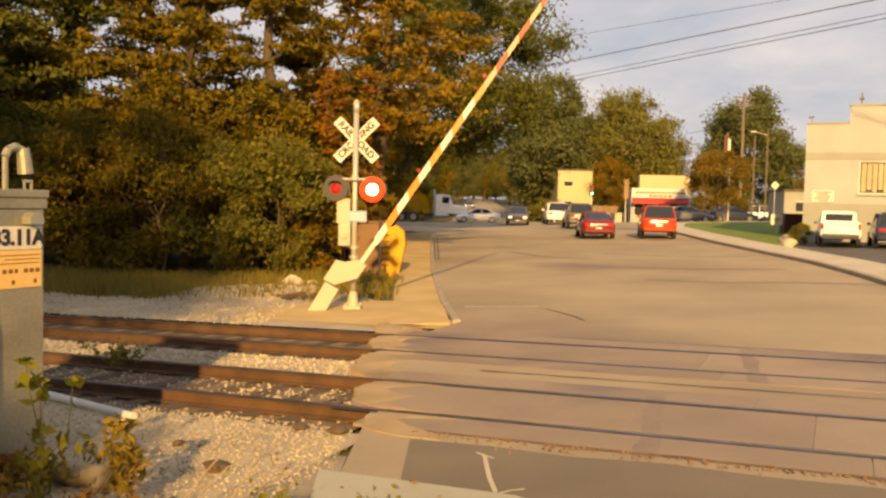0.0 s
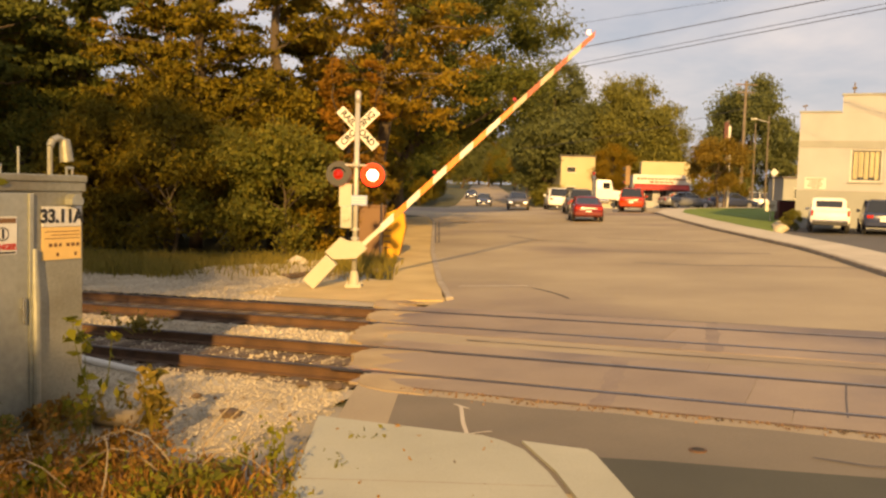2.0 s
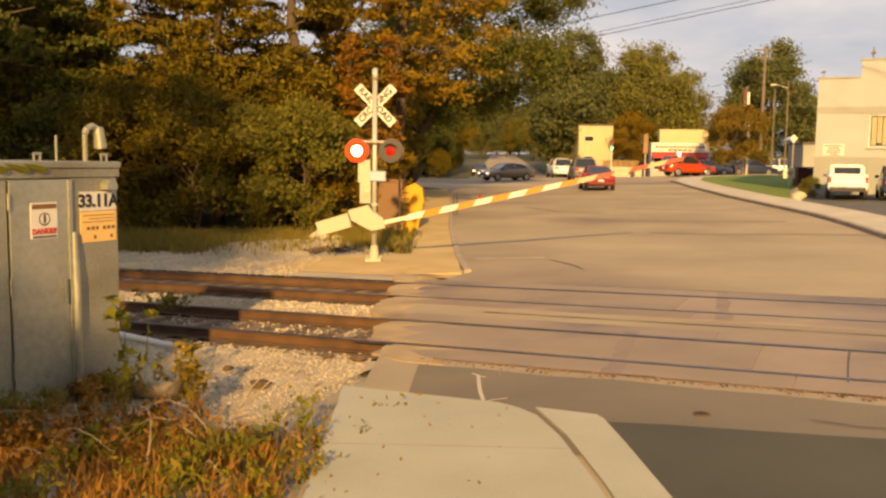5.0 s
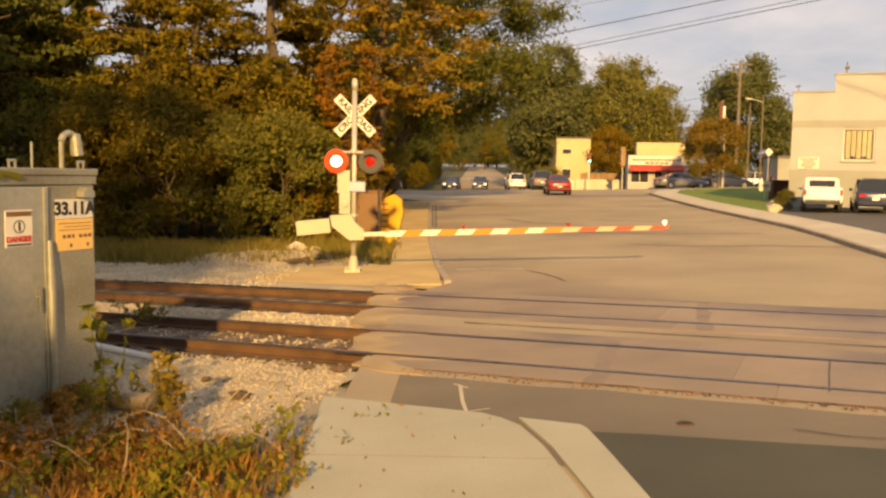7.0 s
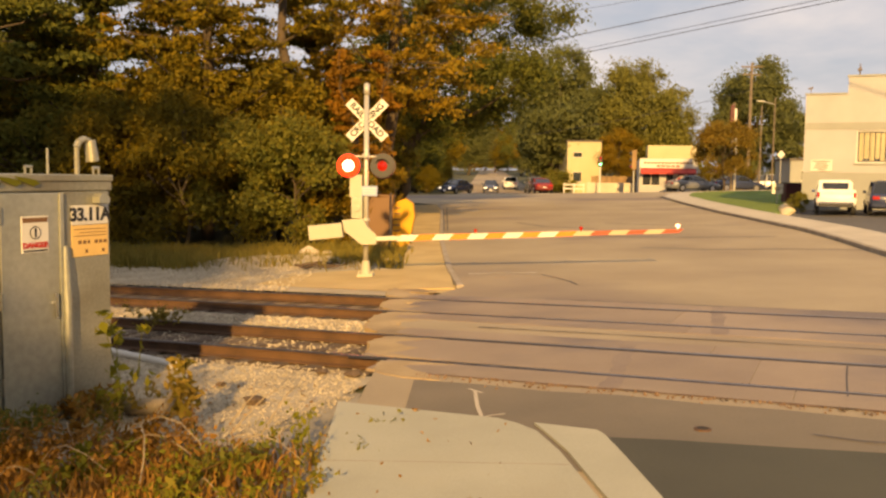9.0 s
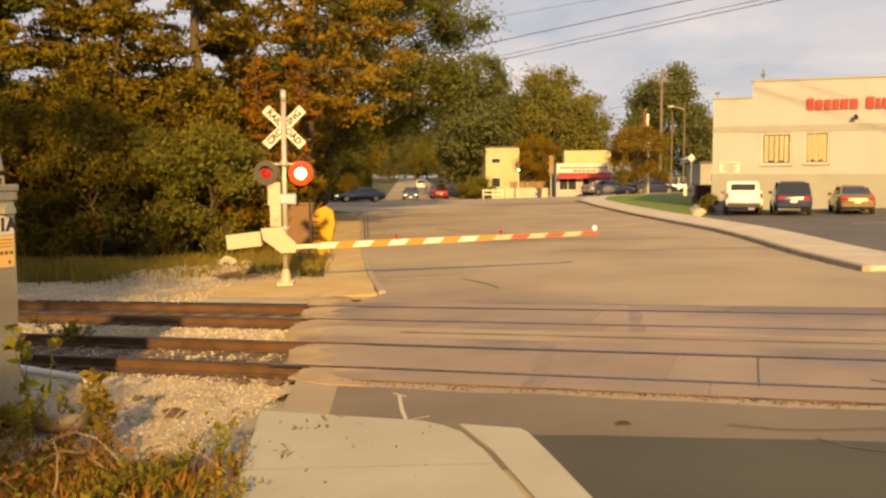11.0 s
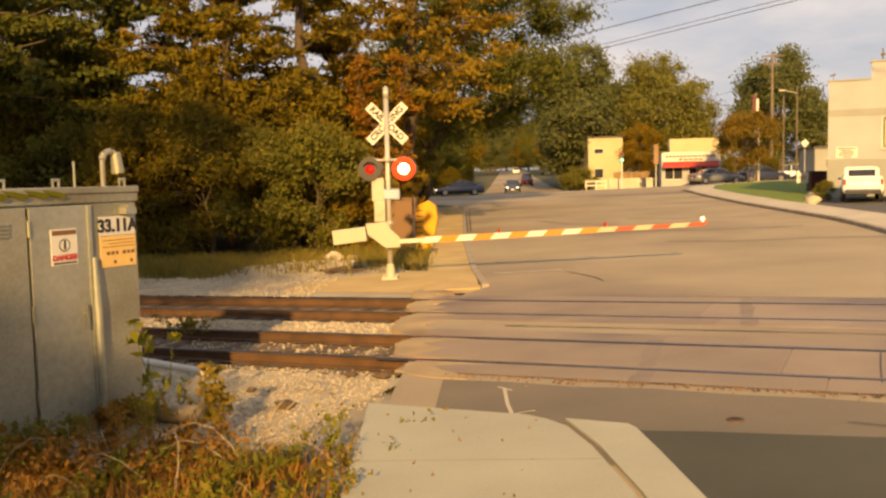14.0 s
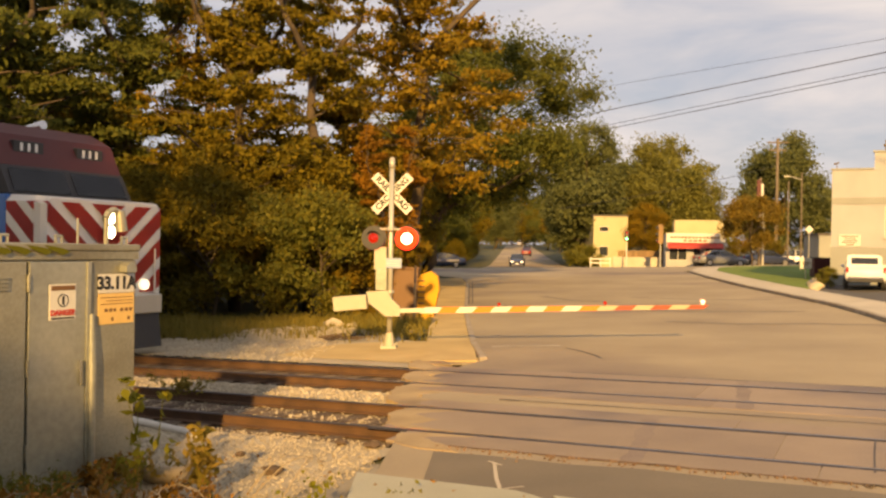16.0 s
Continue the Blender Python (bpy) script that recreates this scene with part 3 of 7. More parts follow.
def make_heap():
    rng = np.random.default_rng(15)
    bm = bmesh.new()
    xs, ys = span(-8.8, -2.7, 0.12), span(22.4, 25.8, 0.12)
    grid = [[bm.verts.new((x, y, gz(x, y) - 0.028 + heap_height(x, y) * rng.uniform(0.8, 1.15))) for x in xs] for y in ys]
    for a, b in zip(grid, grid[1:]):
        for k in range(len(xs) - 1):
            bm.faces.new((a[k], a[k + 1], b[k + 1], b[k]))
    tagged(part("gravel_heap", bm, M_GRAVEL), "long low heap of pale gravel beside the signal", "gravel", kind="structure")


M_APRON = surface("tan_broken_asphalt", (0.29, 0.205, 0.11), (0.45, 0.335, 0.185), 1.4, 0.9, 0.5, 45, extra=(0.19, 0.14, 0.09), patch=0.56)
make_aprons()
make_heap()
scatter_stones()

# ---------------------------------------------------------------- trees and weeds


def leaf_mesh(name, centres, radii, count, size, material, rng, flat=0.75, droop=0.0):
    """Many small folded leaves gathered in clumps."""
    centres, radii = np.asarray(centres, float), np.asarray(radii, float)
    pick = rng.choice(len(centres), count, p=radii ** 2 / (radii ** 2).sum())
    way = rng.normal(size=(count, 3))
    way /= np.linalg.norm(way, axis=1)[:, None]
    spread = np.minimum(np.abs(rng.normal(size=(count, 1))) * 0.6 + 0.1, 1.2 + 0.15 * rng.normal(size=(count, 1)))
    at = centres[pick] + way * spread * radii[pick][:, None] * (1, 1, flat)
    a = rng.normal(size=(count, 3))
    a[:, 2] -= droop
    a /= np.linalg.norm(a, axis=1)[:, None]
    b = np.cross(a, rng.normal(size=(count, 3)))
    b /= np.linalg.norm(b, axis=1)[:, None]
    long = (size * rng.uniform(0.6, 1.35, count))[:, None]
    wide = long * rng.uniform(0.35, 0.6, (count, 1))
    lift = np.cross(a, b) * wide * 0.35
    quad = np.stack([at - a * long / 2, at + b * wide / 2 + lift, at + a * long / 2, at - b * wide / 2 + lift], 1).reshape(-1, 3)
    data = bpy.data.meshes.new(name)
    data.vertices.add(4 * count)
    data.vertices.foreach_set("co", quad.astype(np.float32).ravel())
    data.loops.add(4 * count)
    data.loops.foreach_set("vertex_index", np.arange(4 * count, dtype=np.int32))
    data.polygons.add(count)
    data.polygons.foreach_set("loop_start", np.arange(0, 4 * count, 4, dtype=np.int32))
    data.update(calc_edges=True)
    data.materials.append(material)
    return data


def limb(bm, a, b, r0, r1, rng, steps=4, wander=0.06, sides=7):
    """A bent, tapering limb, skinned as one tube."""
    a, b = Vector(a), Vector(b)
    pts = [a.lerp(b, k / steps) + Vector(rng.normal(size=3)) * (b - a).length * wander * (0 < k < steps) for k in range(steps + 1)]
    return tube(bm, pts, [r0 + (r1 - r0) * k / steps for k in range(steps + 1)], sides)


def tube(bm, pts, radii, sides=7):
    turn = (pts[-1] - pts[0]).to_track_quat("Z", "Y").to_matrix()
    loops = [[bm.verts.new(p + turn @ Vector((math.cos(6.2832 * k / sides) * r, math.sin(6.2832 * k / sides) * r, 0))) for k in range(sides)] for p, r in zip(pts, radii)]
    for m, n in zip(loops, loops[1:]):
        for k in range(sides):
            bm.faces.new((m[k], m[(k + 1) % sides], n[(k + 1) % sides], n[k]))
    bm.faces.new(loops[0][::-1])
    bm.faces.new(loops[-1])
    return pts


def tree(name, label, at, height, crown_low, radius, trunk, count, size, material, seed, lean=(0, 0), clumps=46, category="tree", group="", limbs=9, shell=0.35):
    """A tapered trunk with limbs, and an uneven crown of clumped leaves with gaps."""
    rng = np.random.default_rng(seed)
    base = thing(name, at, label, category, group)
    bm = bmesh.new()
    top = Vector((lean[0] * 0.7, lean[1] * 0.7, height * 0.86))
    spine = limb(bm, (0, 0, -0.3), top, trunk, trunk * 0.16, rng, 7, 0.02)
    centres, radii = [], []
    mid, half = (crown_low + height) / 2, (height - crown_low) / 2
    for k in range(clumps):
        w = rng.normal(size=3)
        w /= np.linalg.norm(w)
        d = rng.uniform(shell, 1.0) ** 0.6
        r = rng.uniform(0.14, 0.36) * radius
        c = np.array([w[0] * radius * d, w[1] * radius * d, mid + w[2] * half * d])
        c[:2] += np.array(lean) * (c[2] / height)
        squeeze = 1 - 0.35 * max(0.0, (c[2] - mid) / half) ** 2
        c[:2] *= squeeze
        centres.append(c)
        radii.append(r)
    for k in rng.choice(clumps, min(limbs, clumps), replace=False):
        c = Vector(centres[k])
        f = min(max((c.z / height) * 0.75, 0.2), 0.85) * 7
        start = spine[int(f)].lerp(spine[min(int(f) + 1, 7)], f % 1)
        limb(bm, start, c, trunk * (0.45 - 0.25 * f / 7), 0.025, rng, 4, 0.07)
    smooth(part("trunk", bm, M_BARK, base))
    crown = new("crown", leaf_mesh("crown", centres, radii, count, size, material, rng))
    crown.parent = base
    return base


def stand(x, y, turn=0.0, scale=1.0):
    return Matrix.Translation((x, y, gz(x, y) - 0.05)) @ pose(0, 0, 0, 0, 0, turn) @ Matrix.Diagonal((scale, scale, scale, 1))


def layered_tree(label, at, height, crown_low, radius, trunk, count, size, material, seed, fork=0.55, spread=0.16, boughs=46, lean=(0, 0), group="", flat=0.34):
    """A tall tree: a trunk that forks into crooked leaders, long boughs, and flat sprays of leaves along them with sky between."""
    rng = np.random.default_rng(seed)
    base = thing("tree", at, label, "tree", group)
    bm = bmesh.new()
    split = Vector((lean[0] * fork * 0.4, lean[1] * fork * 0.4, height * fork))
    stem = limb(bm, (0, 0, -0.3), split, trunk, trunk * 0.62, rng, 6, 0.012, 9)
    leaders = []
    for k in range(3):
        a = k * 2.1 + rng.uniform(-0.4, 0.4)
        tip = Vector((lean[0] + math.cos(a) * height * spread, lean[1] + math.sin(a) * height * spread, height * rng.uniform(0.9, 0.97)))
        elbow = split.lerp(tip, 0.4) + Vector((math.cos(a), math.sin(a), 0)) * height * spread * 0.35
        first = limb(bm, split, elbow, trunk * 0.5, trunk * 0.36, rng, 3, 0.03, 8)
        leaders.append([*first, *limb(bm, elbow, tip, trunk * 0.36, trunk * 0.08, rng, 4, 0.05, 7)[1:]])
    centres, radii = [], []
    for k in range(boughs):
        z = crown_low + (height * 0.97 - crown_low) * (k + rng.uniform(0, 1)) / boughs
        path = stem if z < split.z else leaders[k % 3]
        root = min(path, key=lambda q: abs(q.z - z + 0.4))
        f = (z - crown_low) / (height - crown_low)
        reach = radius * (0.62 + 0.5 * math.sin(math.pi * min(f * 1.25 + 0.1, 1.0))) * rng.uniform(0.55, 1.0) * (0.65 if z >= split.z else 1.0)
        a = k * 2.4 + rng.uniform(-0.5, 0.5)
        end = Vector((root.x + math.cos(a) * reach, root.y + math.sin(a) * reach, z + reach * rng.uniform(-0.06, 0.16)))
        way = limb(bm, root, end, trunk * 0.2, 0.02, rng, 4, 0.04, 6)
        for q in way[1:]:
            for _ in range(2):
                centres.append(tuple(q + Vector(rng.normal(size=3)) * reach * 0.11))
                radii.append(rng.uniform(0.45, 1.0) * radius * 0.19)
    smooth(part("trunk", bm, M_BARK, base))
    crown = new("crown", leaf_mesh("crown", centres, radii, count, size, material, rng, flat, 0.3))
    crown.parent = base
    return base


WOOD = "trees of the wood beside the tracks"
tall_a = layered_tree("tall autumn tree with tiers of olive and golden leaves", stand(-10.6, 33.8), 15.5, 1.8, 4.4, 0.26, 34000, 0.21, M_OLIVE, 11, group=WOOD)
tall_b = layered_tree("tall tree with golden brown tiers of leaves", stand(-4.1, 37.2), 18.5, 5.0, 4.5, 0.30, 36000, 0.22, M_GOLD, 12, lean=(1.3, 0), group=WOOD)
tall_c = layered_tree("tall dark green tree in the wood", stand(-15.5, 35.0, 20), 16.5, 1.5, 4.6, 0.28, 34000, 0.22, M_GREEN, 13, group=WOOD)
oak_a = tree("tree", "rounded autumn tree with olive and golden leaves", stand(-20.5, 38), 11.7, 1.6, 4.6, 0.26, 27000, 0.24, M_OLIVE, 11, clumps=60, group=WOOD)
oak_b = tree("tree", "rounded tree with golden olive leaves", stand(-25.5, 36.0, 60), 11.9, 2.0, 4.2, 0.30, 27000, 0.24, M_GOLD, 12, clumps=64, group=WOOD)
oak_c = tree("tree", "rounded dark green tree in the wood", stand(-30, 42, 20), 12.2, 1.3, 4.8, 0.28, 27000, 0.24, M_GREEN, 13, clumps=60, group=WOOD)
for source, x, y, turn, size in ((tall_c, -20.5, 33.5, 150, 1.0), (tall_a, -25.5, 38, 200, 1.05), (tall_b, -13.2, 38.5, 140, 0.9), (tall_a, -7.6, 40.5, 250, 0.86), (tall_c, -22, 46, 310, 0.8),
                                 (oak_c, -15.0, 46, 140, 0.66), (oak_b, -17, 49, 250, 0.72), (oak_a, -6.6, 47.5, 80, 0.68), (oak_c, -27, 50, 40, 0.8), (oak_b, -9, 57, 15, 0.8), (oak_a, -16, 60, 160, 0.8), (oak_c, -34, 54, 220, 0.9), (oak_a, -24, 66, 330, 0.9)):
    copy_thing(source, stand(x, y, turn)).scale = (size, size, size)
tree("tree", "big spreading dark tree overhanging the road", stand(-6.0, 55.0), 15.2, 3.9, 6.5, 0.40, 62000, 0.24, M_GREEN, 21, lean=(7.2, 0), clumps=110, limbs=18, shell=0.5)
layered_tree("tall forked tree with pale bark and thin golden leaves", stand(-7.36, 32.4), 14.5, 8.2, 3.0, 0.24, 9000, 0.20, M_OLIVE, 22, fork=0.615, spread=0.17, boughs=26, group=WOOD)
layered_tree("dark broad-leaved tree near the tracks", stand(-18.6, 29.6), 15.0, 5.5, 5.2, 0.30, 28000, 0.26, M_GREEN, 23, boughs=40, group=WOOD)
layered_tree("russet young tree at the edge of the wood", stand(-4.75, 33.0), 7.2, 1.2, 1.5, 0.09, 12000, 0.17, M_RUSSET, 24, boughs=34, group=WOOD)

# unseen trees added behind the viewer to shade the cabinet and near weeds
for x, y, turn, s in ((-13.4, -3.0, 150, 1.6), (-22.5, 0.0, 250, 1.75), (-28.5, -2, 40, 1.5), (-4.9, -4.6, 90, 0.53)):
    copy_thing(oak_a, stand(x, y, turn)).scale = (s, s, s)
bush_a = tree("bush", "dense dark undergrowth bush at the edge of the wood", stand(-6.2, 29.2), 4.4, 0.1, 2.1, 0.07, 17000, 0.15, M_UNDER, 31, clumps=44, category="bush", group="undergrowth of the wood")
bush_b = tree("bush", "leafy olive undergrowth bush at the edge of the wood", stand(-10.0, 29.4), 5.4, 0.1, 2.4, 0.08, 17000, 0.16, M_OLIVE, 32, clumps=44, category="bush", group="undergrowth of the wood")
bush_c = tree("bush", "golden brown bush at the edge of the wood", stand(-5.1, 30.6), 3.8, 0.1, 1.35, 0.06, 11000, 0.14, M_GOLD, 33, clumps=34, category="bush", group="undergrowth of the wood")
for k, (x, y, s) in enumerate([(-8.1, 30.0, 1.0), (-12.6, 29.8, 0.95), (-15.6, 30.4, 1.1), (-18.6, 32, 1.2), (-21.8, 32.5, 1.2), (-11.3, 32.4, 1.3), (-14.2, 33.4, 1.35), (-7.6, 33.8, 1.25), (-17.8, 35, 1.4), (-9.6, 36.4, 1.35), (-24.8, 34, 1.3), (-6.6, 42, 1.05), (-7.2, 51, 1.1), (-12.7, 38, 1.4), (-20.5, 40, 1.5)]):
    copy_thing((bush_a, bush_b)[k % 2 if k else 0], stand(x, y, k * 67 % 360)).scale = (s, s, s)
copy_thing(bush_c, stand(-5.6, 35.6, 130)).scale = (1.1, 1.1, 1.1)
copy_thing(bush_c, stand(-4.55, 35.7, 40)).scale = (0.9, 0.9, 1.0)
for k, (x, y, s) in enumerate([(-7.0, 54.0, 1.0), (-7.6, 58.5, 1.1), (-10, 61, 1.2)] + [(-13 + 3.1 * j, 426 + 3 * (j % 2), 2.2 + 0.3 * (j % 3)) for j in range(10)]):
    copy_thing((bush_a, bush_b)[k % 2], stand(x, y, k * 53)).scale = (s, s, s)

maple = tree("tree", "broad green maple behind the small shop", stand(18.3, 108), 15.6, 1.2, 6.6, 0.35, 80000, 0.34, M_MAPLE, 41, clumps=180, group="crowns behind the shops", shell=0.22)
dome = tree("tree", "domed grey-green tree beyond the lawn", stand(31.0, 103), 15.0, 1.2, 5.3, 0.35, 60000, 0.34, M_FAR_GREEN, 43, clumps=170, group="crowns behind the shops", shell=0.25)
for k, (x, y, s) in enumerate([(9.0, 103, 0.55), (9.6, 108, 0.65), (10.2, 114, 0.7), (-6.2, 99, 0.6), (-7.0, 105, 0.7), (-6.4, 112, 0.7), (9.2, 120, 0.7), (9.8, 128, 0.7), (-6.2, 120, 0.7), (-6.0, 130, 0.7), (30, 92, 0.6), (24, 96, 0.6), (21, 97, 0.5), (34, 86, 0.6), (29, 82, 0.4), (26, 90, 0.55)]):
    copy_thing((bush_a, bush_b)[k % 2], stand(x, y, k * 71 % 360)).scale = (s, s, s)
copy_thing(maple, stand(12.6, 116, 130)).scale = (0.72, 0.72, 0.72)
tree("tree", "small young tree turning amber on the lawn", stand(19.9, 75.0), 6.1, 1.5, 2.6, 0.10, 15000, 0.20, M_AMBER, 44, clumps=60, shell=0.5)
for k, (x, y, s) in enumerate([(-8, 106, 0.95), (8.8, 113, 0.95), (10.5, 126, 1.0), (-7.2, 122, 1.0), (9.4, 140, 1.1), (-7.5, 142, 1.1), (-4, 235, 1.25), (3.5, 265, 1.3), (9.5, 225, 1.25), (15.2, 101, 0.62), (-9, 112, 0.8), (-15, 130, 0.9), (-8.5, 150, 0.9), (11.5, 135, 0.8), (13, 160, 0.85), (9.5, 122, 0.55), (-9, 185, 1.0), (11, 200, 0.9), (-24, 110, 0.95), (-38, 120, 1.0), (26, 130, 0.8), (45, 120, 0.9), (-10, 240, 1.1), (12, 250, 1.1), (1, 330, 1.2), (-12, 340, 1.2), (14, 345, 1.2), (42, 150, 1.0), (60, 110, 1.0), (30, 190, 1.0), (-45, 95, 1.0), (-60, 80, 1.0), (-48, 62, 1.0), (-42, 44, 1.0), (9.0, 106, 1.12), (10.4, 113, 1.15), (-9.0, 96, 0.95), (-3, 300, 1.1), (5.5, 305, 1.1), (0.5, 312, 1.0), (8, 290, 0.9)]):
    copy_thing((oak_c, oak_b, dome, oak_a)[k % 4], stand(x, y, k * 83 % 360)).scale = (s, s, s)


def tufts(name, places, count, height, material, label, seed, spread=0.12):
    """Grass and weeds as thin bent blades."""
    rng = np.random.default_rng(seed)
    places = np.asarray(places)
    p = places[rng.integers(0, len(places), count)] + rng.normal(size=(count, 2)) * spread
    z = np.array([gz(x, y) for x, y in p]) - 0.05
    h = height * rng.uniform(0.4, 1.25, count)
    bend = rng.normal(size=(count, 2)) * (h * 0.35)[:, None]
    w = rng.normal(size=(count, 2))
    w = w / np.linalg.norm(w, axis=1)[:, None] * 0.012 * (1 + height)
    a = np.c_[p - w, z]
    b = np.c_[p + w, z]
    c = np.c_[p + bend * 0.4 + w * 0.7, z + h * 0.6]
    d = np.c_[p + bend * 0.4 - w * 0.7, z + h * 0.6]
    e = np.c_[p + bend, z + h]
    verts = np.stack([a, b, c, d, e], 1).reshape(-1, 3)
    faces = []
    for k in range(count):
        o = 5 * k
        faces += [(o, o + 1, o + 2, o + 3), (o + 3, o + 2, o + 4)]
    data = bpy.data.meshes.new(name)
    data.from_pydata(verts.tolist(), [], faces)
    data.materials.append(material)
    return tagged(new(name, data), label, "grass", kind="stuff")


rng = np.random.default_rng(3)
bank = [(x, rng.uniform(min(23.2 - 0.05 * x + max(0, -x - 8) * 0.25, 27.0), 28.2)) for x in rng.uniform(-24, -2.6, 900)]
tufts("rough_grass", bank, 22000, 0.40, M_GRASS, "rough yellowing grass at the foot of the wood", 4, 0.3)


def far_woods():
    """Distant wooded skyline closing the view on every side."""
    rng = np.random.default_rng(77)
    centres, radii = [], []
    for k in range(420):
        a = rng.uniform(-1.9, 1.9)
        r = rng.uniform(330, 460)
        x, y = math.sin(a) * r, math.cos(a) * r
        centres.append((x, y, gz(x, y) + rng.uniform(1, 11)))
        radii.append(rng.uniform(4, 8))
    data = leaf_mesh("far_woods", centres, radii, 42000, 1.7, M_MAPLE, rng)
    tagged(new("far_woods", data), "distant wooded skyline of green and golden crowns", "woods", kind="stuff")


far_woods()

# ---------------------------------------------------------------- the crossing signal and its gate
SIGNAL_AT = Matrix.Translation((-2.82, 21.07, gz(-2.82, 21.07) + 0.0))
GATE_PIVOT = (0.12, -0.27, 0.90)
flashers = []


def crossing_signal():
    base = thing("crossing_signal", SIGNAL_AT, "silver crossing signal with crossbuck, red lamps and striped gate arm", "crossing signal")
    bm = rod(bmesh.new(), (0, 0, 0.1), (0, 0, 4.30), 0.062, 0.058, 16)
    rod(bm, (0, 0, 4.28), (0, 0, 4.52), 0.072, 0.068, 16)
    rod(bm, (0, 0, 4.52), (0, 0, 4.56), 0.068, 0.02, 16)
    smooth(part("mast", bm, M_SILVER, base))
    bm = block(bmesh.new(), -0.19, 0.19, -0.19, 0.19, -0.12, 0.05, 0.01)
    rod(bm, (0, 0, 0.05), (0, 0, 0.36), 0.13, 0.085, 14)
    for sx in (-1, 1):
        for sy in (-1, 1):
            rod(bm, (sx * 0.15, sy * 0.15, 0.05), (sx * 0.15, sy * 0.15, 0.11), 0.018, sides=6)
    part("mast_base", bm, M_CREAM, base, "cast cream base bolted to the ground")
    for text, angle, y in (("RAIL ROAD", 45, 0.085), ("CROS SING", -45, 0.105)):
        turn = Matrix.Translation((0, y, 3.69)) @ Matrix.Rotation(radians(angle), 4, "Y")
        bm = block(bmesh.new(), -0.61, 0.61, -0.006, 0.006, -0.115, 0.115, 0.003)
        blade = part("crossbuck_blade", bm, M_WHITE, base, "white crossbuck board with black letters")
        blade.matrix_basis = turn
        words("lettering", text, 0.205, M_BLACK, blade, Matrix.Translation((0, -0.008, 0)) @ pose(0, 0, 0, 90), bold=0.008)
    bm = rod(bmesh.new(), (-0.44, -0.05, 2.83), (0.44, -0.05, 2.83), 0.025, sides=10)
    rod(bm, (0, -0.08, 2.80), (0, -0.08, 2.90), 0.09, sides=12)
    for sx in (-1, 1):
        rod(bm, (sx * 0.40, -0.05, 2.84), (sx * 0.40, -0.05, 2.70), 0.02, sides=8)
    part("crossarm", bm, M_SILVER, base)
    for sx in (-1, 1):
        x, z = sx * 0.40, 2.61
        bm = rod(bmesh.new(), (x, -0.02, z), (x, -0.035, z), 0.305, 0.305, 32)
        plate = part("lamp_backplate", bm, M_BLACK, base, "round black lamp background")
        bm = rod(bmesh.new(), (x, 0.16, z), (x, -0.02, z), 0.13, 0.16, 20)
        part("lamp_housing", bm, M_BLACK, plate)
        bm = bmesh.new()
        for k in range(18):
            a0, a1 = radians(-10 + k * 200 / 18), radians(-10 + (k + 1) * 200 / 18)
            q = [(x + 0.17 * math.cos(a), yy, z + 0.17 * math.sin(a)) for a, yy in ((a0, -0.035), (a1, -0.035))]
            q += [(x + 0.175 * math.cos(a), -0.035 - 0.26 * (0.35 + 0.65 * max(math.sin(a), 0)), z + 0.175 * math.sin(a)) for a in (a1, a0)]
            bm.faces.new([bm.verts.new(p) for p in q])
        bmesh.ops.remove_doubles(bm, verts=bm.verts[:], dist=0.002)
        bmesh.ops.solidify(bm, geom=bm.faces[:], thickness=0.006)
        part("lamp_hood", bm, M_BLACK, plate)
        # turning the lens imitates flashing: a glowing face and a dark red back
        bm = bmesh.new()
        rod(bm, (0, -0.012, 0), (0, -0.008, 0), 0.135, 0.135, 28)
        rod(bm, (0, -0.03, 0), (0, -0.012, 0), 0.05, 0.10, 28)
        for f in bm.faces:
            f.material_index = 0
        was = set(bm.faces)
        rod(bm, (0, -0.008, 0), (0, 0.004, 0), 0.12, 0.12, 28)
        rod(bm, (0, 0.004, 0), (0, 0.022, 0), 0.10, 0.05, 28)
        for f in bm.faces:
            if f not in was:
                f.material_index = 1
        lens = part("beacon_lens", bm, M_LAMP, base, "red flasher lens, turned to imitate flashing, lit on one side")
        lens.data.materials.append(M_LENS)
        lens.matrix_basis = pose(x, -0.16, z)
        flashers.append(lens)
        # added disc paints the red halo; the black one hides it from behind
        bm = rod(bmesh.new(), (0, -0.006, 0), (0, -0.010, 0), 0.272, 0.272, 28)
        part("lens_rim", bm, M_LAMP_HALO, lens)
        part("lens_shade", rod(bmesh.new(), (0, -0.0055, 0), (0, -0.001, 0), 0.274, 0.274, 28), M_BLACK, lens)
    part("information_plate", block(bmesh.new(), -0.13, 0.28, -0.092, -0.084, 1.90, 2.14, 0.003), M_BLUE_SIGN, base, "small blue and white plate with unreadable print")
    for z in (1.96, 2.02, 2.08):
        part("print_bar", block(bmesh.new(), -0.09, 0.24, -0.096, -0.093, z - 0.012, z + 0.012), M_WHITE, base)
    part("junction_box", block(bmesh.new(), -0.38, -0.09, -0.10, 0.10, 1.86, 2.40, 0.01), M_CREAM, base, "cream junction box behind the mast")
    bm = block(bmesh.new(), -0.34, -0.06, -0.14, 0.20, 1.36, 1.88, 0.02)
    rod(bm, (-0.2, -0.14, 1.6), (-0.2, -0.18, 1.6), 0.07, sides=12)
    part("gate_mechanism", bm, M_GALV, base, "grey gate drive box clamped to the mast")
    bm = bmesh.new()
    for z in (1.12, 1.34, 0.78):
        rod(bm, (0, 0, z - 0.03), (0, 0, z + 0.03), 0.10, sides=16)
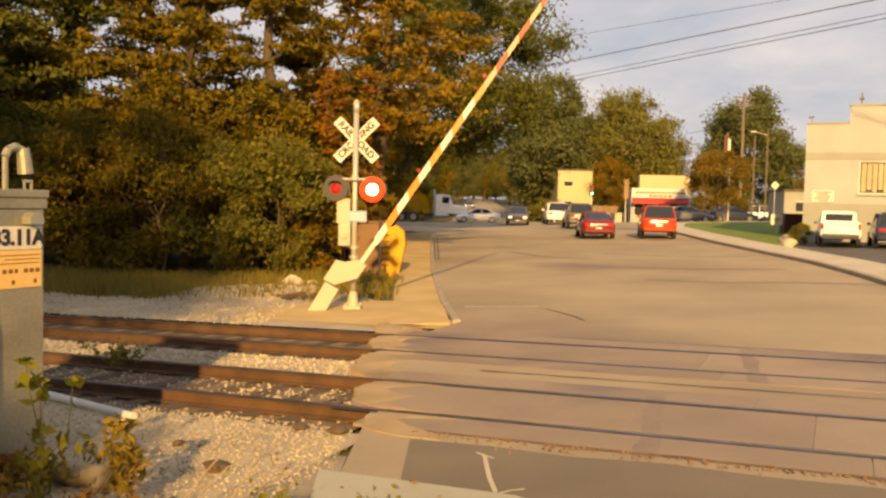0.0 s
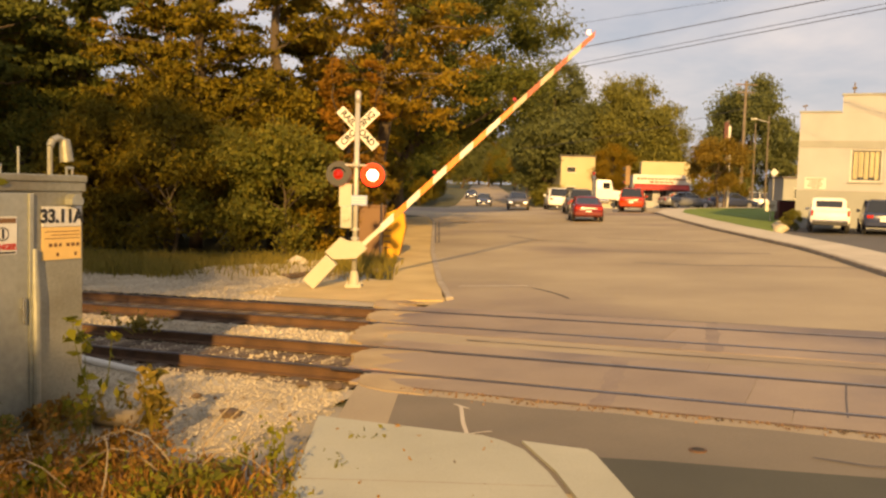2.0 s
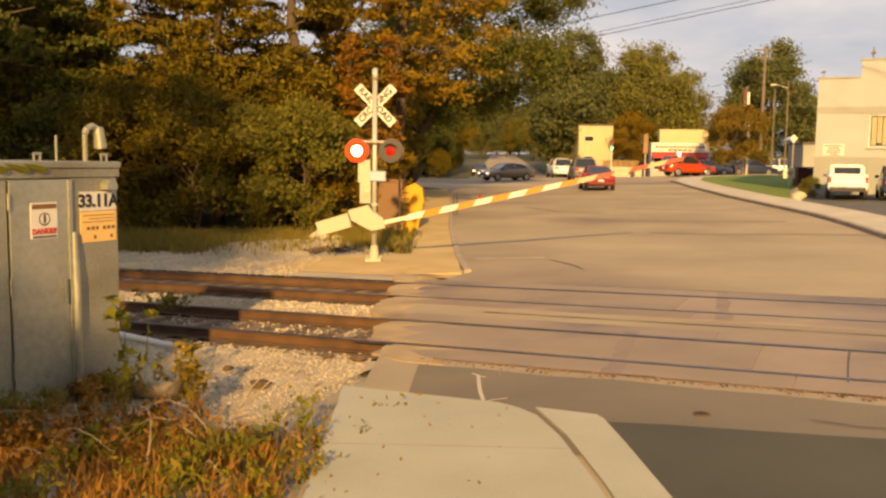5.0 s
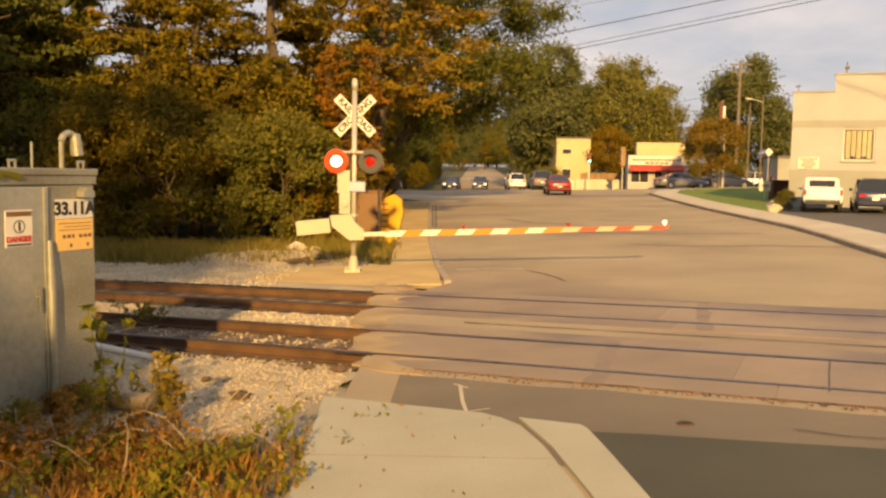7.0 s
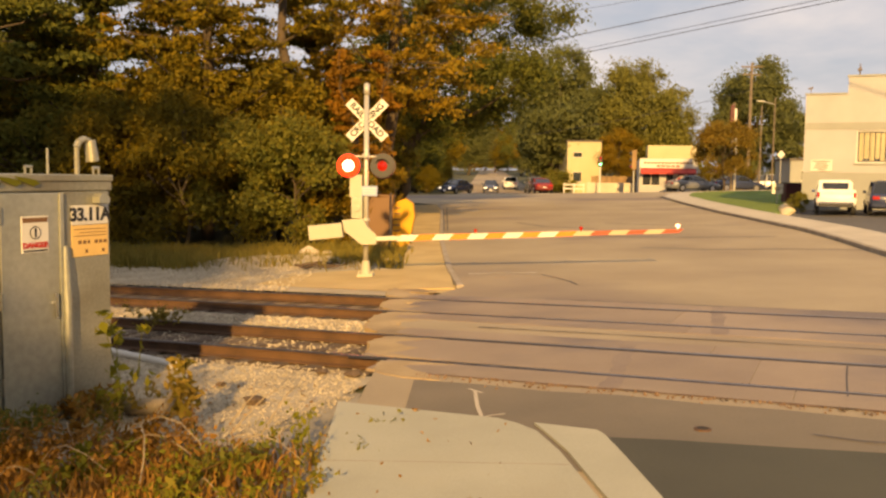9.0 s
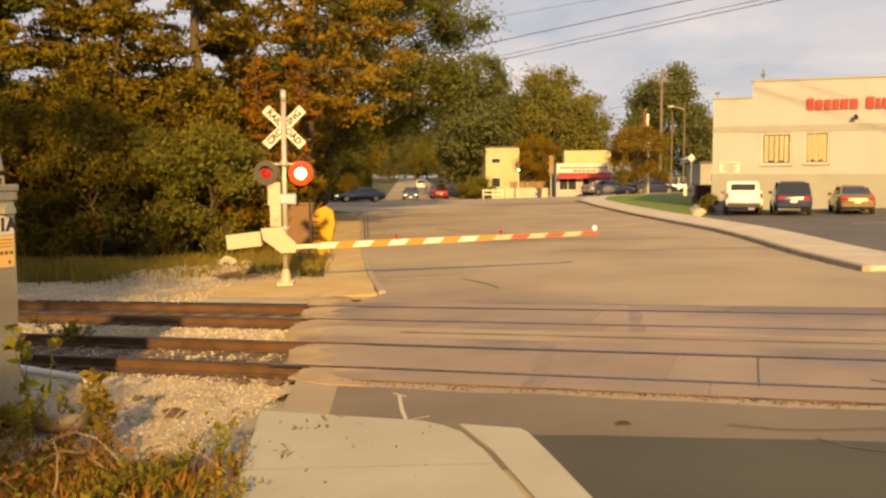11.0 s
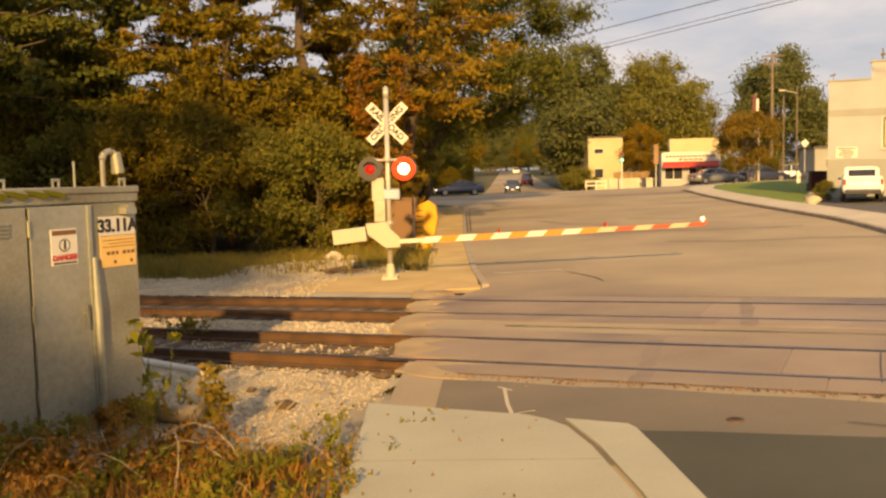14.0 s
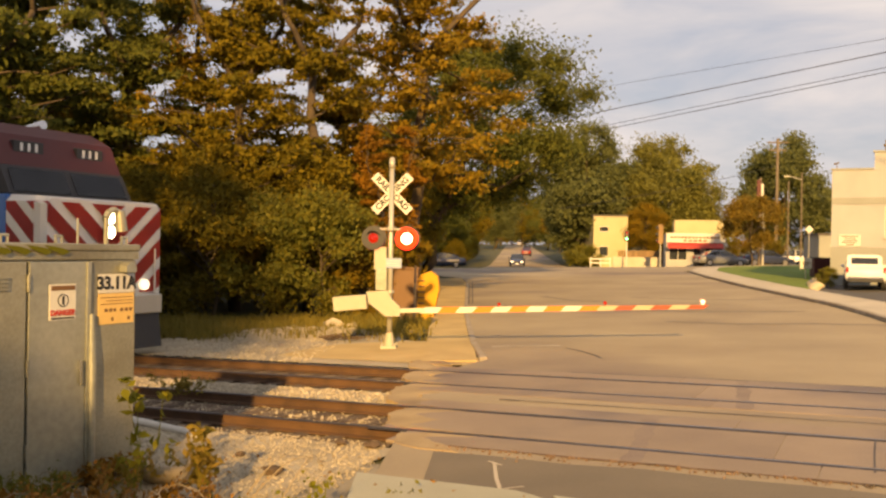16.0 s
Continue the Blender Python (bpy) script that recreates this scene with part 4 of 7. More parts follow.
    rod(bm, (0, 0, 0.90), (GATE_PIVOT[0], GATE_PIVOT[1] + 0.03, 0.90), 0.05, sides=12)
    part("clamp", bm, M_SILVER, base)

    # the arm: keyed about its pivot, laid along +x when level
    bm = prism(bmesh.new(), [(-0.62, 0.46), (-0.12, 0.48), (-0.05, 0.30), (0.16, 0.10), (0.16, -0.13), (-0.18, -0.13), (-0.58, 0.20)], -0.05, 0.05)
    rod(bm, (0, -0.07, 0), (0, 0.07, 0), 0.06, sides=14)
    arm = part("gate_arm", bm, M_CREAM, base, "pivoting gate arm with orange and white stripes")
    bm = block(bmesh.new(), -0.40, 0.40, -0.10, 0.10, -0.17, 0.17, 0.015, Matrix.Translation((-1.02, 0, 0.20)) @ pose(0, 0, 0, 0, -4, 0))
    for dx in (-0.06, 0.08):
        block(bm, -1.0 + dx + 0.1, -0.985 + dx + 0.1, -0.108, -0.10, 0.17, 0.30)
    part("counterweight", bm, M_CREAM, arm, "cream counterweight box")
    bm = block(bmesh.new(), 0.1, 0.75, -0.025, 0.025, -0.05, 0.05, 0.006)
    part("arm_adapter", bm, M_SILVER, arm)
    start, k = 0.70, 0
    while start < 7.25:
        end = min(start + 0.41, 7.27)
        h = 0.072 - 0.026 * (start - 0.7) / 6.6
        slant = 0.06
        outer = start > 4.7
        colour = (M_ORANGE if not outer else M_RED) if k % 2 else (M_WHITE if not outer else M_DULL)
        part("stripe", prism(bmesh.new(), [(start - slant, -h), (end - slant, -h), (end + slant, h), (start + slant, h)], -0.02, 0.02), colour, arm)
        start, k = end, k + 1
    for r in (2.5, 4.95, 7.18):
        bm = rod(bmesh.new(), (r, 0, 0.05), (r, 0, 0.10), 0.02, sides=8)
        rod(bm, (r, -0.05, 0.125), (r, 0.05, 0.125), 0.042, sides=14)
        part("arm_lamp", bm, M_ARM_LAMP if r > 7 else M_LENS, arm, "small lamp on the gate arm")
    arm.matrix_basis = pose(*GATE_PIVOT)
    return base, arm


signal, gate_arm = crossing_signal()

# ---------------------------------------------------------------- equipment cabinet
CAB_TURN = math.degrees(TRACK) + 90     # its front runs across the tracks


def equipment_cabinet():
    """Local x runs along the visible front away from the tracks' side, y goes into the cabinet, z up."""
    corner = Vector((-3.97, 9.20, gz(-3.97, 9.2) - 0.05))
    along, inward = N, -U      # x is laid out from the corner towards the viewer, then mirrored into place
    at = Matrix(((along.x, inward.x, 0, corner.x), (along.y, inward.y, 0, corner.y), (0, 0, 1, corner.z), (0, 0, 0, 1)))
    base = thing("equipment_cabinet", at, "weathered galvanised signal equipment cabinet beside the tracks", "equipment cabinet")
    high = 2.46
    part("body", block(bmesh.new(), 0, 2.9, 0.03, 1.5, 0, high - 0.06, 0.01), M_GALV_DARK, base)
    bm = block(bmesh.new(), -0.04, 2.94, -0.03, 1.54, high - 0.07, high, 0.012)
    block(bm, -0.03, 2.93, -0.012, 0.03, high - 0.16, high - 0.07, 0.004)
    part("roof", bm, M_GALV_DARK, base, "flat sheet-metal roof with a folded edge")
    part("end_panel", block(bmesh.new(), 0.0, 0.595, 0.0, 0.03, 0.04, high - 0.17, 0.004), M_GALV_DARK, base)
    bm = block(bmesh.new(), 0.61, 1.32, -0.012, 0.03, 0.06, high - 0.18, 0.008)
    block(bm, 0.61, 0.66, -0.03, -0.012, 0.06, high - 0.18, 0.006)
    door = part("door", bm, M_GALV, base, "pale galvanised cabinet door")
    bm = rod(bmesh.new(), (0.73, -0.04, 1.05), (0.73, -0.04, 1.30), 0.016, sides=8)
    rod(bm, (0.73, -0.04, 1.2), (0.73, 0.0, 1.2), 0.02, sides=8)
    part("handle", bm, M_CHROME, door)
    for z in (0.4, 1.2, 2.0):
        part("hinge", rod(bmesh.new(), (1.335, -0.02, z), (1.335, -0.02, z + 0.16), 0.016, sides=8), M_GALV_DARK, door)
    door2 = part("door", block(bmesh.new(), 1.35, 2.86, -0.010, 0.03, 0.06, high - 0.18, 0.008), M_GALV_DARK, base, "stained darker cabinet door with louvres")
    for col in (1.55, 2.25):
        for k in range(4):
            part("louvre", prism(bmesh.new(), [(col, 2.02 + k * 0.035), (col + 0.30, 2.02 + k * 0.035), (col + 0.30, 2.04 + k * 0.035), (col, 2.04 + k * 0.035)], -0.03, -0.008), M_GALV_DARK, door2)
    bm = rod(bmesh.new(), (0.59, -0.035, -0.05), (0.59, -0.035, 1.25), 0.042, sides=10)
    rod(bm, (0.59, -0.035, 1.25), (0.60, -0.03, 1.75), 0.042, 0.024, sides=10)
    part("conduit", bm, M_GALV, base, "pale conduit running up beside the door")
    for x in (0.12, 0.95, 1.55, 2.7):
        bm = rod(bmesh.new(), (x - 0.035, 0.05, high), (x - 0.035, 0.05, high + 0.07), 0.012, sides=6)
        rod(bm, (x + 0.035, 0.05, high), (x + 0.035, 0.05, high + 0.07), 0.012, sides=6)
        rod(bm, (x - 0.045, 0.05, high + 0.07), (x + 0.045, 0.05, high + 0.07), 0.014, sides=6)
        part("lifting_eye", bm, M_GALV, base)
    for k, x in enumerate((1.02, 1.22, 1.45, 1.66, 1.9)):
        leaf = [(x - 0.13, high - 0.09), (x - 0.05, high - 0.115), (x + 0.10, high - 0.06), (x + 0.16, high - 0.02), (x + 0.02, high - 0.035), (x - 0.08, high - 0.055)]
        part("clinging_leaf", prism(bmesh.new(), leaf, -0.040 - 0.002 * k, -0.036 - 0.002 * k), M_WEED, base, "yellow leaf caught on the roof edge")
    # number plate above a faded tag, and the warning notice on the door
    plate = part("number_plate", block(bmesh.new(), 0.025, 0.50, -0.008, 0.0, 1.955, 2.15, 0.002), M_WHITE, base, "white plate with black numerals")
    facing = Matrix.Rotation(radians(90), 4, "X")
    words("numerals", "33.11A", 0.18, M_BLACK, plate, Matrix.Translation((0.262, -0.011, 2.052)) @ facing, bold=0.007)
    tag = part("tag", block(bmesh.new(), 0.025, 0.50, -0.007, 0.0, 1.63, 1.948, 0.002), M_TAN, base, "faded orange-tan tag with unreadable print")
    for x0, x1, z in ((0.050, 0.470, 1.913), (0.050, 0.400, 1.879), (0.050, 0.470, 1.846), (0.050, 0.090, 1.768), (0.110, 0.150, 1.768), (0.170, 0.210, 1.768), (0.270, 0.300, 1.768), (0.320, 0.360, 1.768), (0.380, 0.420, 1.768), (0.080, 0.110, 1.675), (0.300, 0.330, 1.675)):
        part("print_bar", block(bmesh.new(), x0, x1, -0.010, -0.007, z - 0.010, z + (0.024 if z < 1.80 else -0.003)), M_BROWN, tag)
    notice = part("warning_notice", block(bmesh.new(), 0.790, 1.100, -0.020, -0.012, 1.710, 2.060, 0.002), M_WHITE, door, "white danger notice with a black emblem")
    words("danger_word", "DANGER", 0.072, M_AWNING, notice, Matrix.Translation((0.945, -0.022, 1.781)) @ facing, bold=0.004)
    return base


cabinet = equipment_cabinet()


def cabinet_details():
    """Small parts of the notice, and the vent pipe that stands behind the roof."""
    notice = next(o for o in cabinet.children_recursive if o.name.startswith("warning_notice"))
    door = notice.parent
    part("notice_header", block(bmesh.new(), 0.805, 1.086, -0.0235, -0.0205, 2.002, 2.047), M_BROWN, door, "brown header of the notice")
    bm = rod(bmesh.new(), (0.945, -0.0205, 1.902), (0.945, -0.0235, 1.902), 0.064, sides=24)
    part("emblem_ring", bm, M_BLACK, door)
    part("emblem_field", rod(bmesh.new(), (0.945, -0.0225, 1.902), (0.945, -0.0245, 1.902), 0.053, sides=24), M_WHITE, door)
    part("emblem_bolt", block(bmesh.new(), 0.932, 0.958, -0.0265, -0.0235, 1.860, 1.947), M_BLACK, door)
    bm = prism(bmesh.new(), [(0.08, 2.17), (0.22, 2.17), (0.22, 2.23), (0.18, 2.27), (0.12, 2.27), (0.08, 2.22)], -0.10, 0.0)
    part("vent_hood", bm, M_GALV, cabinet, "small grey hood above the number plate")
    part("print_bar", block(bmesh.new(), 0.809, 1.081, -0.0235, -0.0205, 1.722, 1.739), M_BLACK, door)
    bm = bmesh.new()
    rod(bm, (0.18, 0.25, 2.40), (0.18, 0.25, 2.74), 0.026, sides=8)
    part("thin_rod", rod(bmesh.new(), (0.55, 0.25, 2.40), (0.55, 0.25, 2.72), 0.012, sides=8), M_GALV, cabinet)
    pts = [(0.18, 0.25, 2.74), (0.15, 0.25, 2.80), (0.08, 0.25, 2.83), (0.0, 0.25, 2.80)]
    for a, b in zip(pts, pts[1:]):
        rod(bm, a, b, 0.035, sides=8)
    part("lamp_pipe", bm, M_GALV_DARK, cabinet, "bent grey pipe above the roof")
    bm = rod(bmesh.new(), (0.0, 0.25, 2.82), (-0.03, 0.25, 2.60), 0.055, 0.068, 14)
    part("lamp_shade", bm, M_GALV_DARK, cabinet)


cabinet_details()
for o in cabinet.children_recursive:
    if o.name.startswith(("numerals", "danger_word")):
        o.location.x *= -1
    else:
        o.data.transform(Matrix.Diagonal((-1, 1, 1, 1)))
        o.data.flip_normals()
bm = rod(bmesh.new(), (0, 0, 0), (1.42, -1.02, 0.03), 0.055, 0.05, 12)
tagged(part("fallen_pipe", bm, M_WHITE), "white plastic pipe lying on the gravel", "pipe").matrix_basis = Matrix.Translation((-5.28, 12.03, gz(-5.3, 12) + 0.01))

# ---------------------------------------------------------------- buildings
WALL_AT = Vector((16.15, 46.05, 0))


def corner_building():
    """Local x along the front, y into the building, z from the lot."""
    at = Matrix.Translation((WALL_AT.x, WALL_AT.y, 0)) @ pose(0, 0, 0, 0, 0, math.degrees(TRACK))
    base = thing("corner_building", at, "cream stucco single-storey building with grey bands and barred windows", "building")
    holes = ((2.40, 3.84, 3.20, 4.80), (4.47, 5.60, 3.24, 4.84), (8.6, 10.0, 3.2, 4.8))
    low, top, long, deep = 0.2, 6.58, 22.0, 14.0
    xs = [0.0] + [v for h in holes for v in h[:2]] + [long]
    bm = bmesh.new()
    for k in range(0, len(xs) - 1):
        inside = k % 2 == 1
        x0, x1 = xs[k], xs[k + 1]
        if inside:
            z0, z1 = holes[k // 2][2:]
            block(bm, x0, x1, 0, 0.3, 2.72, z0)
            block(bm, x0, x1, 0, 0.3, z1, top)
        else:
            block(bm, x0, x1, 0, 0.3, 2.72, top)
    block(bm, 0, 0.3, 0.3, deep, low, top)
    block(bm, long - 0.3, long, 0.3, deep, low, top)
    block(bm, 0, long, deep, deep + 0.3, low, top)
    part("wall", bm, M_STUCCO, base)
    part("parapet", block(bmesh.new(), 1.92, long, 0.0, 0.3, top + 0.002, 7.42), M_STUCCO, base)
    bm = block(bmesh.new(), -0.06, 1.90, -0.05, 0.36, top + 0.002, top + 0.09, 0.01)
    block(bm, 1.86, long + 0.05, -0.05, 0.36, 7.422, 7.52, 0.01)
    part("coping", bm, M_STUCCO_BAND, base)
    part("roof", block(bmesh.new(), 0.3, long - 0.3, 0.3, deep, 6.1, 6.25), M_SHINGLE, base)
    part("lower_wall", block(bmesh.new(), -0.02, long, -0.025, 0.3, low, 2.715), M_STUCCO_BAND, base, "grey painted lower wall")
    part("upper_band", block(bmesh.new(), -0.01, long, -0.02, 0.0, 4.86, 5.20), M_STUCCO_BAND, base, "grey painted band")
    for x0, x1, z0, z1 in holes:
        w = part("window", block(bmesh.new(), x0, x1, 0.16, 0.19, z0, z1), M_GLASS, base, "barred window with pale blinds")
        bm = bmesh.new()
        for a, b, c, d in ((x0, x1, z0, z0 + 0.07), (x0, x1, z1 - 0.07, z1), (x0, x0 + 0.07, z0 + 0.07, z1 - 0.07), (x1 - 0.07, x1, z0 + 0.07, z1 - 0.07)):
            block(bm, a, b, 0.05, 0.15, c, d)
        part("frame", bm, M_WHITE, w)
        for k in range(5):
            x = x0 + 0.12 + (x1 - x0 - 0.24) * (k + 0.5) / 5
            part("blind", block(bmesh.new(), x - 0.10, x + 0.10, 0.125, 0.135, z0 + 0.12 + 0.10 * (k % 2), z1 - 0.12), M_YELLOW_WALL, w)
        for k in range(7):
            x = x0 + (x1 - x0) * (k + 0.5) / 7
            part("bar", rod(bmesh.new(), (x, -0.01, z0 - 0.03), (x, -0.01, z1 + 0.03), 0.010, sides=6), M_STUCCO_BAND, w)
        part("sill", block(bmesh.new(), x0 - 0.08, x1 + 0.08, -0.06, 0.05, z0 - 0.09, z0 - 0.002, 0.008), M_STUCCO_BAND, w)
    # shop name as plain red shapes
    x = 4.5
    for k, w in enumerate((0.34, 0.32, 0.3, 0.3, 0.34, 0.34, 0, 0.36, 0.2, 0.3, 0.32)):
        if w:
            part("sign_letter_shape", block(bmesh.new(), x, x + w, -0.10, -0.02, 5.92 + 0.0, 6.50 if k in (0, 7) else 6.42, 0.02), M_AWNING, base, "red raised sign shape")
        x += w + 0.08 if w else 0.3
    plaque = part("wall_notice", block(bmesh.new(), 0.35, 1.35, -0.045, -0.026, 2.78, 3.36, 0.003), M_WHITE, base, "white wall notice with unreadable red print")
    for k, (a, b) in enumerate(((0.45, 1.25), (0.6, 1.1), (0.55, 1.2), (0.5, 1.15), (0.7, 1.05))):
        part("print_bar", block(bmesh.new(), a, b, -0.05, -0.045, 3.28 - k * 0.105 - 0.03, 3.28 - k * 0.105 + 0.012), M_AWNING, plaque)
    bm = rod(bmesh.new(), (6.74, 0, 5.52), (6.74, -0.3, 5.6), 0.03, sides=8)
    rod(bm, (6.74, -0.3, 5.62), (6.74, -0.36, 5.42), 0.06, 0.13, 12)
    part("wall_lamp", bm, M_BLACK, base)
    bm = rod(bmesh.new(), (0.2, 0.3, 6.6), (0.2, 0.3, 6.95), 0.02, sides=6)
    rod(bm, (0.05, 0.3, 6.92), (0.3, 0.3, 6.98), 0.04, sides=6)
    rod(bm, (2.4, 0.5, 7.4), (2.4, 0.5, 8.1), 0.035, sides=6)
    rod(bm, (2.3, 0.5, 7.8), (2.5, 0.5, 7.85), 0.07, sides=8)
    part("roof_vent", bm, M_WOODPOLE, base)


corner_building()


def small_shop():
    at = Matrix.Translation((14.85, 86.0, gz(14.85, 86.0) - 0.12)) @ pose(0, 0, 0, 0, 0, -8)
    base = thing("small_shop", at, "small cream shop with a red awning and white fascia", "shop")
    bm = bmesh.new()
    for x0, x1 in ((0, 0.35), (1.9, 2.45), (3.2, 3.65), (5.1, 5.4)):
        block(bm, x0, x1, 0, 0.25, 0, 2.3)
    block(bm, 0, 5.4, 0, 0.25, 2.3, 3.3)
    block(bm, 0.35, 1.9, 0, 0.25, 0, 0.75)
    block(bm, 3.65, 5.1, 0, 0.25, 0, 0.75)
    block(bm, 0, 0.25, 0.25, 8, 0, 3.3)
    block(bm, 5.15, 5.4, 0.25, 8, 0, 3.3)
    block(bm, 0, 5.4, 8, 8.25, 0, 3.3)
    part("wall", bm, M_STUCCO, base)
    part("roof", block(bmesh.new(), 0, 5.4, 0, 8, 3.302, 3.36), M_SHINGLE, base)
    bm = block(bmesh.new(), 0.9, 6.4, 3.6, 8.0, 3.36, 4.72)
    part("upper_storey", bm, M_YELLOW_WALL, base, "pale yellow upper block")
    fascia = part("fascia", block(bmesh.new(), 0.05, 5.35, -0.12, -0.002, 2.45, 3.34, 0.01), M_WHITE, base, "white shop fascia with unreadable lettering")
    for k in range(14):
        x = 0.40 + k * 0.33
        part("print_bar", block(bmesh.new(), x, x + 0.24, -0.135, -0.12, 2.84, 3.04), M_BROWN, fascia)
    for k in range(5):
        part("print_bar", block(bmesh.new(), 1.6 + k * 0.45, 1.95 + k * 0.45, -0.135, -0.12, 2.56, 2.72), M_AWNING, fascia)
    bm = prism(bmesh.new(), [(0, 2.42), (0, 2.36), (-0.9, 1.88), (-0.9, 2.02)], 0.15, 5.2)
    bmesh.ops.transform(bm, matrix=Matrix(((0, 1, 0, 0), (1, 0, 0, 0), (0, 0, 1, 0), (0, 0, 0, 1))), verts=bm.verts[:])
    bmesh.ops.recalc_face_normals(bm, faces=bm.faces[:])
    part("awning", bm, M_AWNING, base, "red fabric awning")
    for x0, x1, z0, z1 in ((0.35, 1.9, 0.75, 2.3), (3.65, 5.1, 0.75, 2.3)):
        w = part("window", block(bmesh.new(), x0, x1, 0.10, 0.14, z0, z1), M_GLASS, base)
        part("frame", block(bmesh.new(), x0, x1, 0.06, 0.10, z0, z0 + 0.07), M_WHITE, w)
        part("mullion", block(bmesh.new(), (x0 + x1) / 2 - 0.03, (x0 + x1) / 2 + 0.03, 0.05, 0.10, z0 + 0.07, z1), M_WHITE, w)
    d = part("door", block(bmesh.new(), 2.47, 3.18, 0.10, 0.15, 0.02, 2.28), M_GLASS, base, "dark glazed shop door")
    part("frame", block(bmesh.new(), 2.47, 2.55, 0.05, 0.10, 0.02, 2.28), M_WHITE, d)


small_shop()


def house(name, label, at, wide, deep, high, wall, openings, roof_rise=1.2):
    base = thing(name, at, label, "house")
    bm = bmesh.new()
    block(bm, 0, wide, 0, deep, 0, high)
    part("wall", bm, wall, base)
    bm = prism(bmesh.new(), [(-0.3, high), (wide + 0.3, high), (wide / 2, high + roof_rise)], -0.3, deep + 0.3) if roof_rise > 0.3 else block(bmesh.new(), -0.12, wide + 0.12, -0.12, deep + 0.12, high + 0.002, high + 0.16)
    part("roof", bm, M_SHINGLE, base)
    for x, z, w, h in openings:
        win = part("window", block(bmesh.new(), x, x + w, -0.03, -0.004, z, z + h), M_GLASS, base)
        part("lintel", block(bmesh.new(), x - 0.08, x + w + 0.08, -0.06, -0.03, z + h, z + h + 0.08), M_WHITE, win)
        part("sill", block(bmesh.new(), x - 0.08, x + w + 0.08, -0.08, -0.03, z - 0.08, z), M_WHITE, win)
    return base


house("yellow_house", "two-storey pale yellow house behind the trees", Matrix.Translation((9.3, 100, gz(9.3, 100) - 0.3)) @ pose(0, 0, 0, 0, 0, 4), 3.8, 8, 6.0, M_YELLOW_WALL,
      [(0.7, 4.3, 0.9, 0.5), (0.7, 1.6, 0.9, 1.0)] , 0.0)
house("grey_shed", "low grey outbuilding behind the lawn", Matrix.Translation((26.5, 78.5, gz(26, 78))), 5.0, 4, 2.6, M_STUCCO_BAND, [(1.0, 0.9, 0.8, 0.8)], 0.0)
house("brick_house", "dark roofed house hidden in the wood", Matrix.Translation((-14.6, 52, gz(-12, 52) - 0.1)), 5.8, 8, 5.6, M_STUCCO_BAND, [(1.2, 3.6, 0.9, 1.2), (3.7, 3.6, 0.9, 1.2)], 3.0)

def wall_behind():
    """An unseen brick block, added behind the viewer to block low sun and close the place."""
    base = thing("brick_building", Matrix.Translation((1.9, -22, 0)), "unseen plain brick block added behind the viewer", "building")
    part("wall", block(bmesh.new(), 0, 40, 0, 12, -0.8, 4.8), M_BRICK, base)
    part("roof", block(bmesh.new(), -0.15, 40.15, -0.15, 12.15, 4.802, 4.9, 0.02), M_SHINGLE, base)


wall_behind()
fence = thing("board_fence", Matrix.Translation((11.6, 96.5, gz(12, 96))), "brown board fence beside the yellow house", "fence")
for k in range(28):
    part("board", block(bmesh.new(), k * 0.3, k * 0.3 + 0.285, 0, 0.03, -0.3, 1.75 + 0.03 * (k % 3)), M_FENCE, fence)
low_wall = part("low_wall", block(bmesh.new(), 10.4, 15.2, 90.4, 90.7, gz(12, 90) - 0.3, gz(12, 90) + 1.0, 0.02), M_CONCRETE)
tagged(low_wall, "low pale concrete wall across the side street", "wall", kind="structure")

# ---------------------------------------------------------------- street furniture


def sign_board(name, label, x, y, z0, z1, wide, material, post_low, bars=()):
    base = thing(name, Matrix.Translation((x, y, gz(x, y))), label, "sign")
    g = gz(x, y)
    bm = rod(bmesh.new(), (0, 0, -0.2), (0, 0, z0 - g + 0.05), 0.03, sides=8)
    part("post", bm, M_SILVER, base)
    board = part("board", block(bmesh.new(), -wide / 2, wide / 2, -0.05, 0.0, z0 - g, z1 - g, 0.006), material, base)
    for a, b, h0, h1, m in bars:
        part("print_bar", block(bmesh.new(), a, b, -0.058, -0.05, h0 - g, h1 - g), m, board)
    return base


sign_board("lawn_sign", "small white sign standing on the lawn", 16.2, 50.0, 1.55, 2.12, 0.62, M_WHITE, 0, ((-0.2, 0.2, 1.85, 1.9, M_BROWN), (-0.15, 0.15, 1.75, 1.79, M_BROWN)))
bm = block(bmesh.new(), -0.5, 0.5, -0.4, 0.4, 0, 1.05, 0.03)
bin_ = thing("red_bin", Matrix.Translation((17.7, 52.0, gz(17.7, 52) + 0.1)), "dull red waste container beside the building", "container")
part("body", bm, M_MAROON, bin_)
part("lid", block(bmesh.new(), -0.53, 0.53, -0.43, 0.43, 1.052, 1.12, 0.02), M_BLACK, bin_)
tower = thing("pole_sign", Matrix.Translation((21.9, 80.0, gz(21.9, 80))), "tall red and white upright pole sign", "sign")
part("post", rod(bmesh.new(), (0, 0, 0), (0, 0, 9.0 - gz(21.9, 80)), 0.12, sides=10), M_WOODPOLE, tower)
part("panel", block(bmesh.new(), -0.36, 0.0, -0.32, -0.13, 5.3, 7.5, 0.03), M_MAROON, tower)
part("panel_light", block(bmesh.new(), 0.004, 0.22, -0.32, -0.13, 5.3, 7.2, 0.03), M_WHITE, tower)


